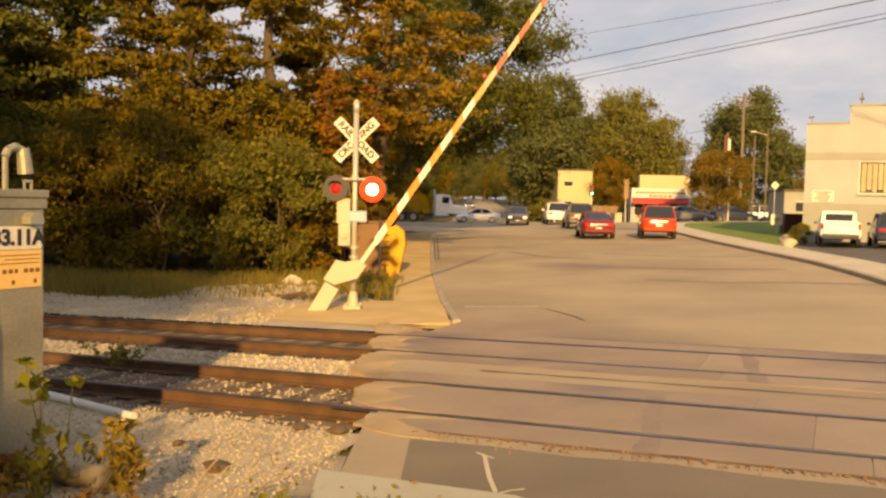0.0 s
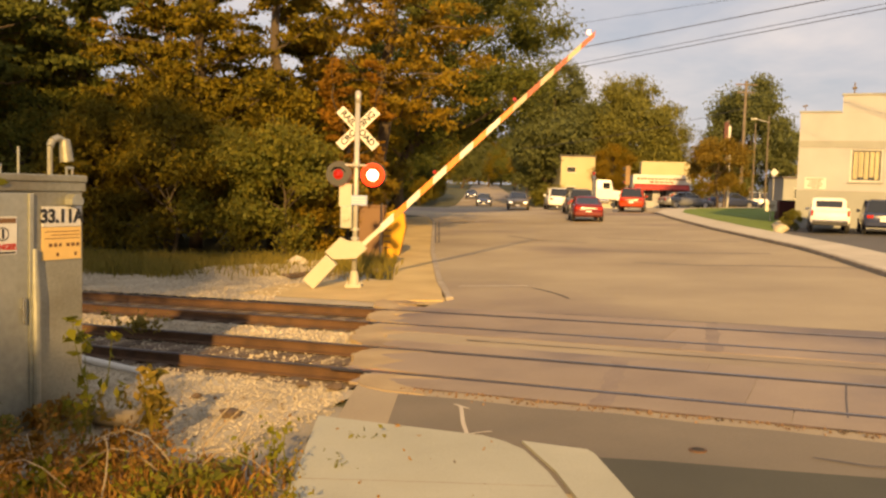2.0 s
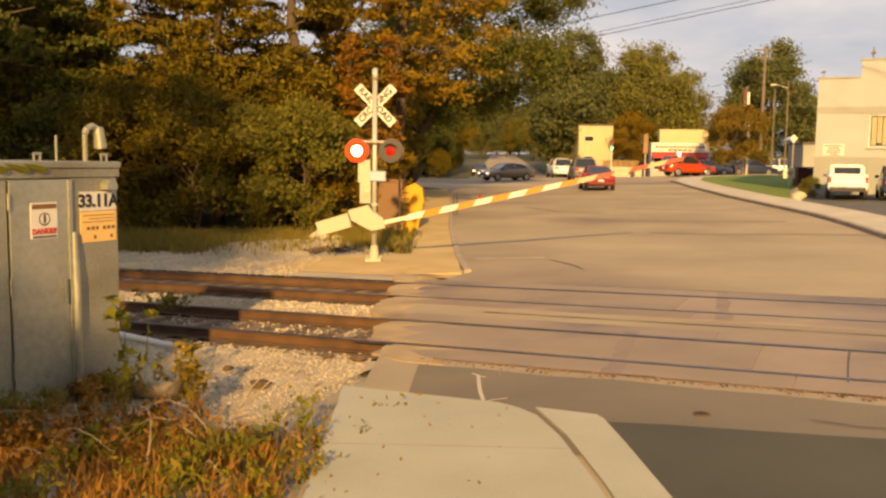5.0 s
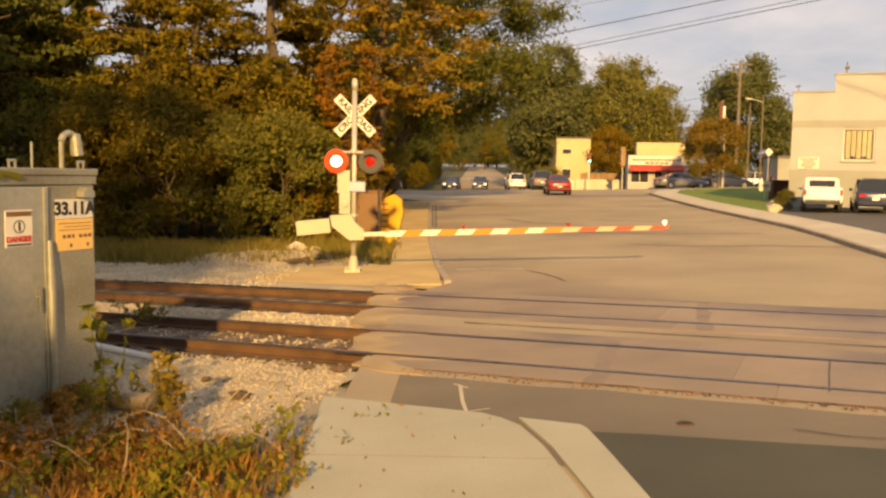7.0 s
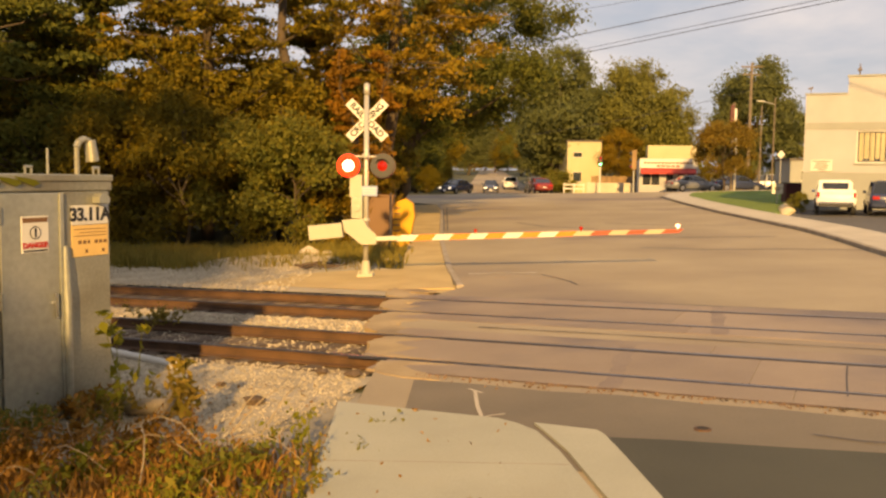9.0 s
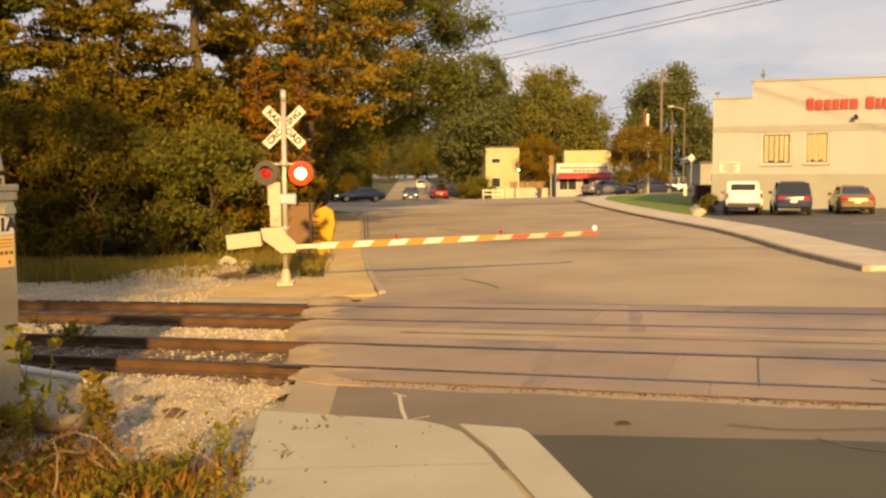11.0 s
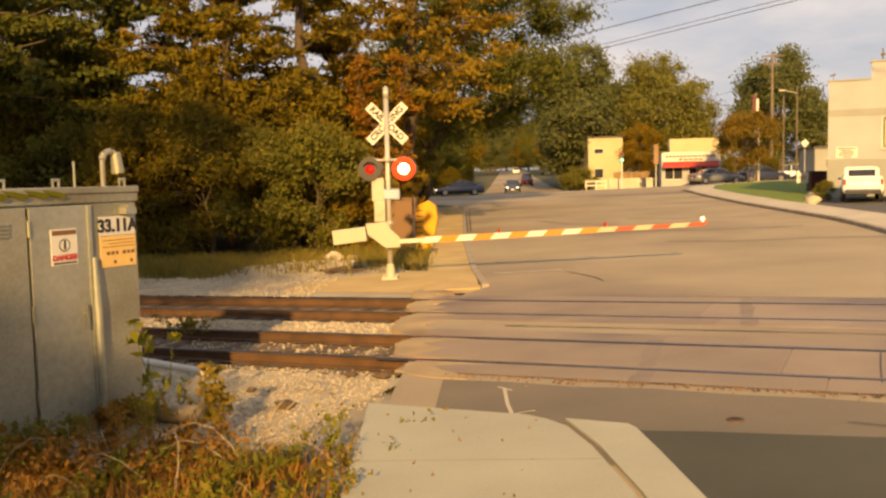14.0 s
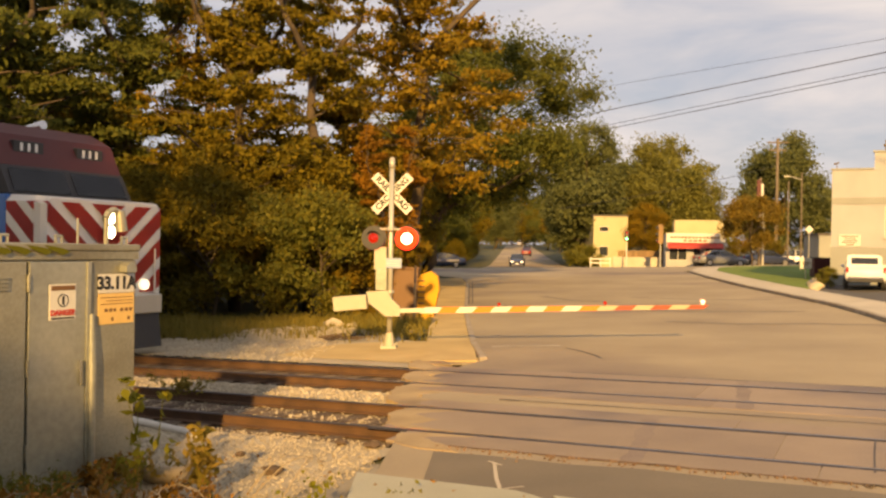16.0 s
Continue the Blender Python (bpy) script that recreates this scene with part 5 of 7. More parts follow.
def pole(x, y, top, r, label, arms=()):
    base = thing("utility_pole", Matrix.Translation((x, y, gz(x, y))), label, "utility pole", "poles along the street")
    h = top - gz(x, y)
    part("shaft", rod(bmesh.new(), (0, 0, -0.5), (0, 0, h), r, r * 0.7, 12), M_WOODPOLE, base)
    for z, w in arms:
        part("crossarm", block(bmesh.new(), -w / 2, w / 2, -0.06, 0.06, h - z - 0.07, h - z + 0.07), M_WOODPOLE, base)
    return base


pole(27.7, 95, 14.4, 0.19, "tall wooden utility pole with a crossarm", ((0.4, 2.2), (1.2, 1.8)))
pole(25.85, 85, 9.2, 0.08, "slim grey street pole")
lamp_post = pole(28.0, 88, 10.2, 0.08, "slim street lamp pole beyond the lawn")
bm = rod(bmesh.new(), (0, 0, 8.4), (-1.2, 0, 8.7), 0.04, sides=8)
block(bm, -1.7, -1.1, -0.12, 0.12, 8.64, 8.76, 0.02)
part("lamp_head", bm, M_SILVER, lamp_post)
pole(-2.9, 27.5, 1.75, 0.045, "thin pale post on the verge")


def traffic_light(x, y, z, label, with_post):
    base = thing("traffic_light", Matrix.Translation((x, y, gz(x, y))), label, "traffic light", "lights of the crossroads")
    g = gz(x, y)
    if with_post:
        part("post", rod(bmesh.new(), (0, 0, -0.1), (0, 0, z - g - 0.35), 0.08, 0.06, 10), M_WHITE, base)
    else:
        bm = rod(bmesh.new(), (2.6, 0, -0.1), (2.6, 0, z - g + 1.0), 0.10, 0.08, 10)
        rod(bm, (2.6, 0, z - g + 0.9), (0, 0, z - g + 0.9), 0.05, 0.04, 8)
        rod(bm, (0, 0, z - g + 0.9), (0, 0, z - g + 0.5), 0.03, sides=8)
        part("post", bm, M_SILVER, base)
    head = part("signal_head", block(bmesh.new(), -0.19, 0.19, -0.14, 0.14, z - g - 0.38, z - g + 0.62, 0.03), M_BLACK, base)
    for k, m in enumerate((M_GREEN_LIGHT, M_BROWN, M_LENS)):
        part("lens", rod(bmesh.new(), (0, -0.14, z - g - 0.16 + k * 0.3), (0, -0.165, z - g - 0.16 + k * 0.3), 0.12, sides=16), m, head)


traffic_light(19.6, 80.0, 5.62, "traffic light showing green on a mast arm", False)
traffic_light(11.4, 88.0, 3.75, "traffic light showing green on a white post", True)

bm = bmesh.new()
yellow_box = thing("yellow_housing", Matrix.Translation((-2.68, 30, gz(-2.68, 30))), "yellow ribbed plastic housing standing on the verge", "housing")
part("shell", prism(bmesh.new(), [(-0.36, -0.1), (0.14, -0.1), (0.36, 0.95), (0.30, 1.38), (0.05, 1.55), (-0.30, 1.40), (-0.36, 1.25)], -0.3, 0.3), M_YELLOW, yellow_box)
for k in range(6):
    part("rib", block(bmesh.new(), -0.40, -0.12, -0.33, -0.302, 0.25 + k * 0.19, 0.30 + k * 0.19, 0.008), M_BROWN, yellow_box)
brown_box = thing("brown_cabinet", Matrix.Translation((-3.48, 30.2, gz(-3.48, 30.2))), "dark brown utility cabinet behind the signal", "cabinet")
part("body", block(bmesh.new(), -0.42, 0.42, -0.3, 0.3, -0.1, 1.6, 0.02), M_BROWN, brown_box)
part("lid", block(bmesh.new(), -0.45, 0.45, -0.33, 0.33, 1.602, 1.68, 0.02), M_BROWN, brown_box)
part("door", block(bmesh.new(), -0.36, 0.36, -0.315, -0.302, 0.05, 1.5, 0.005), M_BROWN, brown_box)


def cable(name, a, b, sag, r):
    bm = bmesh.new()
    a, b = Vector(a), Vector(b)
    pts = [a.lerp(b, k / 24) - Vector((0, 0, sag * 4 * (k / 24) * (1 - k / 24))) for k in range(25)]
    tube(bm, pts, [r] * 25, 6)
    ob = part(name, bm, M_WIRE)
    tagged(ob, "black overhead cable strung above the street", "cable", "overhead cables")


for (a, b, r) in (((4.34, 55, 12.2), (7.02, 50, 11.85), 0.009), ((6.42, 55, 11.12), (12.1, 46, 11.15), 0.022), ((6.45, 55, 10.21), (14.38, 42, 10.41), 0.014), ((6.45, 55, 9.97), (15.03, 41, 10.23), 0.018)):
    a, b = Vector(a), Vector(b)
    d = (b - a) / (b.x - a.x)
    cable("overhead_cable", a - d * 10, a + d * 30, 0.05, r)

cable("overhead_cable", (4.0, 80, 6.0), (27.7, 94, 11.6), 0.35, 0.02)

# ---------------------------------------------------------------- vehicles
def section(y, low, high, half, top_half, round_=0.12):
    """One rounded cross-section of a car body."""
    mid = low + (high - low) * 0.45
    right = [(half * 0.90, low), (half * 0.99, low + (mid - low) * 0.5), (half, mid), (half * 0.985, mid + (high - mid) * 0.6), (top_half, high - round_ * 0.25), (top_half * 0.82, high)]
    pts = right + [(-x, z) for x, z in right[::-1]]
    return [(x, y, z) for x, z in pts]


CAR_SHAPES = {
    # length, half width, wheel radius, body stations (y, low, high, half, top half), cabin stations (y, high, half), cabin from-to
    "sedan": (4.7, 0.90, 0.32, [(-2.35, 0.42, 0.78, 0.74, 0.66), (-2.28, 0.30, 0.98, 0.84, 0.74), (-1.6, 0.24, 1.04, 0.90, 0.80), (-0.6, 0.22, 0.98, 0.90, 0.84), (0.7, 0.22, 0.95, 0.90, 0.84), (1.5, 0.24, 0.88, 0.89, 0.76), (2.15, 0.28, 0.74, 0.82, 0.66), (2.35, 0.36, 0.62, 0.68, 0.56)],
              [(-1.75, 1.02, 0.70), (-1.05, 1.38, 0.60), (-0.3, 1.46, 0.60), (0.35, 1.42, 0.60), (1.15, 0.95, 0.72)]),
    "suv": (4.6, 0.92, 0.36, [(-2.3, 0.48, 0.95, 0.80, 0.74), (-2.24, 0.38, 1.10, 0.90, 0.84), (-1.5, 0.32, 1.14, 0.92, 0.86), (0.6, 0.30, 1.10, 0.92, 0.86), (1.4, 0.32, 1.04, 0.90, 0.80), (2.1, 0.36, 0.92, 0.85, 0.72), (2.3, 0.46, 0.74, 0.74, 0.62)],
            [(-2.18, 1.12, 0.80), (-1.95, 1.70, 0.68), (-1.2, 1.76, 0.68), (0.1, 1.72, 0.68), (0.95, 1.10, 0.76)]),
    "pickup": (5.6, 0.97, 0.38, [(-2.8, 0.56, 1.0, 0.88, 0.86), (-2.76, 0.44, 1.18, 0.95, 0.93), (-0.9, 0.40, 1.18, 0.97, 0.93), (0.6, 0.38, 1.16, 0.97, 0.90), (1.9, 0.40, 1.12, 0.95, 0.84), (2.6, 0.44, 1.02, 0.90, 0.78), (2.8, 0.54, 0.84, 0.80, 0.68)],
               [(-0.85, 1.16, 0.84), (-0.70, 1.74, 0.72), (-0.2, 1.82, 0.72), (0.6, 1.80, 0.72), (1.45, 1.14, 0.82)]),
}


def wheel(parent, x, y, r, hub=True):
    side = 1 if x > 0 else -1
    bm = rod(bmesh.new(), (x - side * 0.10, y, r), (x + side * 0.10, y, r), r, r, 22)
    w = part("wheel", bm, M_TYRE, parent)
    bm = rod(bmesh.new(), (x + side * 0.10, y, r), (x + side * 0.112, y, r), r * 0.66, r * 0.60, 18)
    part("rim", bm, M_RIM, w)


def car(label, shape, colour, category="car", lit_front=False, group=""):
    """A rounded body with a glazed cabin, roof, wheels, lamps, bumpers and plates; its nose points along +y."""
    length, half, r, body, cabin = CAR_SHAPES[shape]
    base = thing("pickup_truck" if shape == "pickup" else "car", Matrix(), label, category, group)
    hull = part("body", rings(bmesh.new(), [section(*s) for s in body]), colour, base)
    smooth(hull)
    glass = bmesh.new()
    loops = []
    for y, high, h in cabin:
        floor_ = 0.9
        loops.append([(h + 0.10, y, floor_), (h, y, high - 0.04), (h * 0.8, y, high), (-h * 0.8, y, high), (-h, y, high - 0.04), (-h - 0.10, y, floor_)])
    rings(glass, loops)
    part("window_glass", glass, M_CARGLASS, base, "dark car windows")
    mids = cabin[1:-1]
    roof = bmesh.new()
    rings(roof, [[(h * 0.97, y, high - 0.05), (h * 0.82, y, high + 0.012), (-h * 0.82, y, high + 0.012), (-h * 0.97, y, high - 0.05)] for y, high, h in mids])
    smooth(part("roof", roof, colour, base))
    for s in (-1, 1):
        for (y0, z0, h0), (y1, z1, h1) in zip(cabin, cabin[1:]):
            if (y0, z0) == (cabin[0][0], cabin[0][1]) or (y1, z1) == (cabin[-1][0], cabin[-1][1]):
                part("pillar", rod(bmesh.new(), (s * (h0 + 0.02), y0, z0 - 0.02), (s * (h1 + 0.02), y1, z1 - 0.03), 0.045, sides=6), colour, base)
        ymid = (mids[0][0] + mids[-1][0]) / 2
        part("pillar", rod(bmesh.new(), (s * (mids[0][2] + 0.10), ymid, 0.98), (s * (mids[0][2] + 0.0), ymid, mids[0][1] - 0.02), 0.04, sides=6), colour, base)
    tail_y, nose_y = body[0][0], body[-1][0]
    for s in (-1, 1):
        zt = body[1][2] - 0.20
        inset, reach = (0.86, 0.06) if shape == "pickup" else (0.62, 0.16)
        part("tail_lamp", block(bmesh.new(), s * inset - reach, s * inset + reach, tail_y - 0.015, tail_y + 0.12, zt - 0.09, zt + (0.20 if shape == 'pickup' else 0.07), 0.02), M_TAIL, base)
        zh = body[-2][2] - 0.13
        part("headlamp", block(bmesh.new(), s * 0.58 - 0.15, s * 0.58 + 0.15, nose_y - 0.16, nose_y + 0.015, zh - 0.08, zh + 0.06, 0.02), M_HEAD if lit_front else M_CHROME, base)
        part("mirror", block(bmesh.new(), s * (half + 0.06) - 0.09, s * (half + 0.06) + 0.09, cabin[-1][0] - 0.42, cabin[-1][0] - 0.30, cabin[-1][1] - 0.02, cabin[-1][1] + 0.13, 0.02), colour, base)
    part("rear_bumper", block(bmesh.new(), -half * 0.86, half * 0.86, tail_y - 0.06, tail_y + 0.16, body[0][1] - 0.06, body[0][1] + 0.14, 0.03), M_CHROME if shape == "pickup" else colour, base)
    part("front_bumper", block(bmesh.new(), -half * 0.80, half * 0.80, nose_y - 0.16, nose_y + 0.05, body[-1][1] - 0.10, body[-1][1] + 0.08, 0.03), colour, base)
    part("grille", block(bmesh.new(), -0.40, 0.40, nose_y - 0.1, nose_y + 0.02, body[-1][1] + 0.10, body[-1][2] - 0.02, 0.01), M_BLACK, base)
    part("rear_plate", block(bmesh.new(), -0.16, 0.16, tail_y - 0.03, tail_y, body[0][2] - 0.30, body[0][2] - 0.15, 0.004), M_PLATE, base, "blank pale plate")
    part("front_plate", block(bmesh.new(), -0.16, 0.16, nose_y + 0.05, nose_y + 0.065, body[-1][1] - 0.08, body[-1][1] + 0.07, 0.004), M_PLATE, base, "blank pale plate")
    for x in (-half + 0.09, half - 0.09):
        for y in (-length * 0.30, length * 0.31):
            wheel(base, x, y, r)
    if shape == "pickup":
        bm = bmesh.new()
        for s in (-1, 1):
            block(bm, s * 0.88 - 0.05, s * 0.88 + 0.05, -2.74, -0.9, 1.14, 1.24, 0.015)
        block(bm, -0.9, 0.9, -2.79, -2.73, 0.70, 1.24, 0.012)
        part("tailgate", bm, colour, base)
        bm = block(bmesh.new(), -0.86, 0.86, -0.93, -0.87, 1.16, 1.32, 0.01)
        block(bm, -0.76, 0.76, -0.80, -0.72, 1.66, 1.80, 0.02)
        for s in (-1, 1):
            block(bm, s * 0.74 - 0.10, s * 0.74 + 0.10, -0.92, -0.80, 1.30, 1.72, 0.02)
        part("cab_back", bm, colour, base)
        part("tail_step", block(bmesh.new(), -0.84, 0.84, -2.9, -2.78, 0.42, 0.62, 0.02), M_BLACK, base)
    return base


P_RED = paint("dark_red_car_paint", (0.17, 0.012, 0.008), 0.25, 0.6)
P_ORANGE = paint("bright_red_car_paint", (0.42, 0.045, 0.012), 0.25, 0.6)
P_WHITE = paint("white_car_paint", (0.78, 0.77, 0.74), 0.3, 0.5)
P_GOLD = paint("bronze_car_paint", (0.20, 0.145, 0.08), 0.3, 0.5, 0.3)
P_BLUE = paint("dark_blue_car_paint", (0.025, 0.035, 0.075), 0.25, 0.6)
P_SLATE = paint("slate_car_paint", (0.17, 0.18, 0.19), 0.3, 0.5, 0.2)
P_GREY = paint("grey_car_paint", (0.14, 0.14, 0.14), 0.3, 0.5, 0.2)

red_sedan = car("dark red sedan driving away up the road", "sedan", P_RED)
grey_suv = car("grey sport utility car waiting at the crossroads", "suv", P_GREY)
white_suv = car("white sport utility car driving away", "suv", P_WHITE)
bronze_sedan = car("bronze sedan coming towards the crossing and turning off", "sedan", P_GOLD, lit_front=True)
dark_car = car("dark sedan waiting with its headlamps lit", "sedan", P_BLUE, lit_front=True)
blue_sedan = car("dark blue sedan coming down the hill", "sedan", P_BLUE, lit_front=True)
white_sedan = car("small white sedan crossing on the side street", "sedan", P_WHITE)
white_sedan.scale = (0.84, 0.84, 0.84)
red_suv = car("bright red sport utility car turning at the corner", "suv", P_ORANGE)
parked_pickup = car("white pickup truck parked facing the building", "pickup", P_WHITE, "pickup truck")
parked_blue = car("dark blue hatchback parked facing the building", "suv", P_BLUE, group="parked cars")
parked_gold = car("bronze sedan parked facing the building", "sedan", P_GOLD, group="parked cars")
for ob, x, y in ((parked_pickup, 16.4, 42.5), (parked_blue, 18.1, 41.0), (parked_gold, 20.5, 40.0)):
    ob.matrix_basis = Matrix.Translation((x, y, gz(x, y) - 0.01)) @ pose(0, 0, 0, 0, 0, -19) @ Matrix.Diagonal((0.86, 0.86, 0.86, 1))
shop_silver = car("slate grey sedan parked before the small shop", "sedan", P_SLATE, group="cars by the shop")
shop_grey = car("dark sedan parked beside the small shop", "sedan", P_BLUE, group="cars by the shop")
for ob, x, y, turn in ((shop_silver, 19.2, 82.6, -78), (shop_grey, 23.6, 84.0, -82)):
    ob.matrix_basis = Matrix.Translation((x, y, gz(x, y) - 0.01)) @ pose(0, 0, 0, 0, 0, turn)


def truck_tractor():
    """A white long-nosed tractor with a bare frame behind; its nose points along +y."""
    base = thing("truck_tractor", Matrix(), "white long-nosed truck tractor without a trailer", "truck")
    bm = rings(bmesh.new(), [[(1.15, y, 1.0), (1.2, y, 2.0), (1.12, y, top), (-1.12, y, top), (-1.2, y, 2.0), (-1.15, y, 1.0)] for y, top in ((-0.9, 2.75), (-0.8, 3.0), (0.6, 2.98), (0.85, 2.1))])
    cab = part("cab", bm, P_WHITE, base)
    part("windscreen", block(bmesh.new(), -0.95, 0.95, 0.68, 0.80, 2.15, 2.75, 0.02), M_CARGLASS, cab)
    for s in (-1, 1):
        part("side_window", block(bmesh.new(), s * 1.19 - 0.02, s * 1.19 + 0.02, -0.2, 0.55, 2.05, 2.7, 0.01), M_CARGLASS, cab)
        part("exhaust", rod(bmesh.new(), (s * 1.05, -1.1, 1.0), (s * 1.05, -1.1, 3.5), 0.08, sides=12), M_CHROME, base)
        part("fender", block(bmesh.new(), s * 1.0 - 0.22, s * 1.0 + 0.22, 1.2, 2.5, 0.85, 1.15, 0.1), P_WHITE, base)
        part("headlamp", block(bmesh.new(), s * 0.95 - 0.12, s * 0.95 + 0.12, 2.5, 2.6, 0.9, 1.1, 0.02), M_HEAD, base)
    bm = rings(bmesh.new(), [[(w, y, 0.9), (w, y, top - 0.15), (w * 0.85, y, top), (-w * 0.85, y, top), (-w, y, top - 0.15), (-w, y, 0.9)] for y, w, top in ((0.75, 0.85, 1.95), (2.3, 0.68, 1.75), (2.55, 0.62, 1.7))])
    part("bonnet", bm, P_WHITE, base)
    part("grille", block(bmesh.new(), -0.55, 0.55, 2.54, 2.60, 0.75, 1.6, 0.02), M_CHROME, base)
    bm = bmesh.new()
    for s in (-1, 1):
        block(bm, s * 0.42 - 0.06, s * 0.42 + 0.06, -5.4, 2.4, 0.68, 0.92)
    block(bm, -0.55, 0.55, -4.6, -3.2, 0.93, 1.05, 0.02)
    part("frame", bm, M_LOCO_DARK, base)
    for s in (-1, 1):
        part("fuel_tank", rod(bmesh.new(), (s * 0.95, -1.0, 0.75), (s * 0.95, 0.5, 0.75), 0.3, sides=14), M_CHROME, base)
    for x in (-1.05, 1.05):
        for y in (1.85, -3.3, -4.6):
            wheel(base, x, y, 0.5)
    return base


truck = truck_tractor()
truck.scale = (0.86, 0.86, 0.86)


def locomotive():
    """A diesel passenger locomotive; origin on the track under the tip of the nose, which points along +x."""
    base = thing("locomotive", Matrix(), "blue diesel locomotive with red and white striped nose", "locomotive")
    w = 1.55
    bm = rings(bmesh.new(), [[(x, -hw, 1.25), (x, -hw, z - 0.12), (x, -hw + 0.12, z), (x, hw - 0.12, z), (x, hw, z - 0.12), (x, hw, 1.25)] for x, hw, z in ((-0.98, w, 3.20), (-0.25, w, 3.17), (-0.10, w * 0.97, 3.14), (-0.02, w * 0.92, 3.12))])
    nose = part("nose", bm, M_LOCO_WHITE, base, "white nose with red diagonal stripes")
    part("window_band", prism(bmesh.new(), [(-17, 3.222), (-0.95, 3.222), (-1.26, 3.78), (-17, 3.78)], -w * 0.97, w * 0.97), M_LOCO_DARK, base, "dark window band round the cab")
    # shade on the upper cab is put into its darker red
    part("cab", prism(bmesh.new(), [(-17, 3.782), (-1.26, 3.782), (-1.58, 4.42), (-2.2, 4.70), (-17, 4.70)], -w * 0.95, w * 0.95), M_MAROON, base, "dark red upper cab")
    part("body", block(bmesh.new(), -17, -0.982, -w, w, 1.25, 3.21, 0.04), M_LOCO_BLUE, base, "blue locomotive side")
    for s in (-1, 1):
        bm = bmesh.new()
        bm.faces.new([bm.verts.new(p) for p in ((-0.955, s * 0.08, 3.27), (-0.955, s * 1.40, 3.27), (-1.20, s * 1.36, 3.72), (-1.20, s * 0.08, 3.72))])
        bmesh.ops.solidify(bm, geom=bm.faces[:], thickness=0.03)
        part("windscreen", bm, M_CARGLASS, base)
        board = part("number_board", block(bmesh.new(), -1.6, -1.40, s * 0.75 - 0.34, s * 0.75 + 0.34, 4.05, 4.29, 0.01), M_LOCO_DARK, base)
        for k in (-1, 0, 1):
            part("print_bar", block(bmesh.new(), -1.40, -1.39, s * 0.75 + k * 0.17 - 0.03, s * 0.75 + k * 0.17 + 0.03, 4.09, 4.25), M_PLATE, board)
        part("side_window", block(bmesh.new(), -2.55, -1.75, s * 1.50 - 0.03, s * 1.50 + 0.03, 3.30, 3.72, 0.02), M_CARGLASS, base)
    # chevrons: parallel bands run round the front, the corner and the side of the nose
    bends = [(0.0, 0.008, 0.0), (1.40, 0.008, 1.40), (1.68, -0.25, w + 0.008), (2.40, -0.97, w + 0.008)]
    low, high, slope = 1.30, 3.06, 0.86
    for s in (-1, 1):
        for k in range(-3, 8):
            c = k * 0.72 + 0.10
            for (u0, x0, y0), (u1, x1, y1) in zip(bends, bends[1:]):
                cuts = sorted({u0, u1} | {u for u in (c, c + 0.43, c + (high - low) / slope, c + 0.43 + (high - low) / slope) if u0 < u < u1})
                upper = [(u, min(high, low + (u - c) * slope)) for u in cuts if c <= u <= c + 0.43 + (high - low) / slope]
                lower = [(u, max(low, low + (u - c - 0.43) * slope)) for u in cuts if c <= u <= c + 0.43 + (high - low) / slope]
                ring = upper + lower[::-1]
                pts = []
                for u, z in ring:
                    f = (u - u0) / (u1 - u0)
                    p = (x0 + (x1 - x0) * f, s * (y0 + (y1 - y0) * f), z)
                    if not pts or (Vector(p) - Vector(pts[-1])).length > 1e-4:
                        pts.append(p)
                if len(pts) > 2 and (Vector(pts[0]) - Vector(pts[-1])).length < 1e-4:
                    pts.pop()
                if len(pts) < 3:
                    continue
                bm = bmesh.new()
                bm.faces.new([bm.verts.new(p) for p in pts])
                bmesh.ops.solidify(bm, geom=bm.faces[:], thickness=0.006)
                part("stripe", bm, M_LOCO_RED, nose)
    for z in (2.52, 2.80):
        bm = rod(bmesh.new(), (0.0, 0, z), (0.06, 0, z), 0.15, sides=18)
        part("headlamp_rim", bm, M_LOCO_DARK, base)
        part("headlamp", rod(bmesh.new(), (0.06, 0, z), (0.075, 0, z), 0.115, sides=18), M_HEAD_BRIGHT, base, "lit headlamp")
    for s in (-1, 1):
        part("ditch_lamp", rod(bmesh.new(), (0.0, s * 0.95, 1.45), (0.07, s * 0.95, 1.45), 0.11, sides=14), M_HEAD, base, "lit ditch lamp")
        bm = rod(bmesh.new(), (0.02, s * 1.25, 1.2), (0.02, s * 1.25, 2.2), 0.02, sides=6)
        rod(bm, (-0.25, s * 1.5, 1.2), (-0.25, s * 1.5, 2.3), 0.02, sides=6)
        part("grab_rail", bm, M_LOCO_WHITE, base)
    bm = block(bmesh.new(), -0.25, 0.10, -1.4, 1.4, 0.85, 1.25, 0.03)
    part("buffer_beam", bm, M_SILVER, base, "pale buffer beam")
    bm = prism(bmesh.new(), [(-0.25, 0.2), (0.15, 0.15), (0.05, 0.85), (-0.25, 0.85)], -1.35, 1.35)
    part("pilot", bm, M_LOCO_DARK, base)
    bm = block(bmesh.new(), 0.1, 0.45, -0.14, 0.14, 0.80, 1.10, 0.03)
    block(bm, 0.38, 0.55, -0.20, 0.10, 0.78, 1.12, 0.03)
    part("coupler", bm, M_LOCO_DARK, base)
    part("underframe", block(bmesh.new(), -17, -0.252, -1.3, 1.3, 0.85, 1.249), M_LOCO_DARK, base)
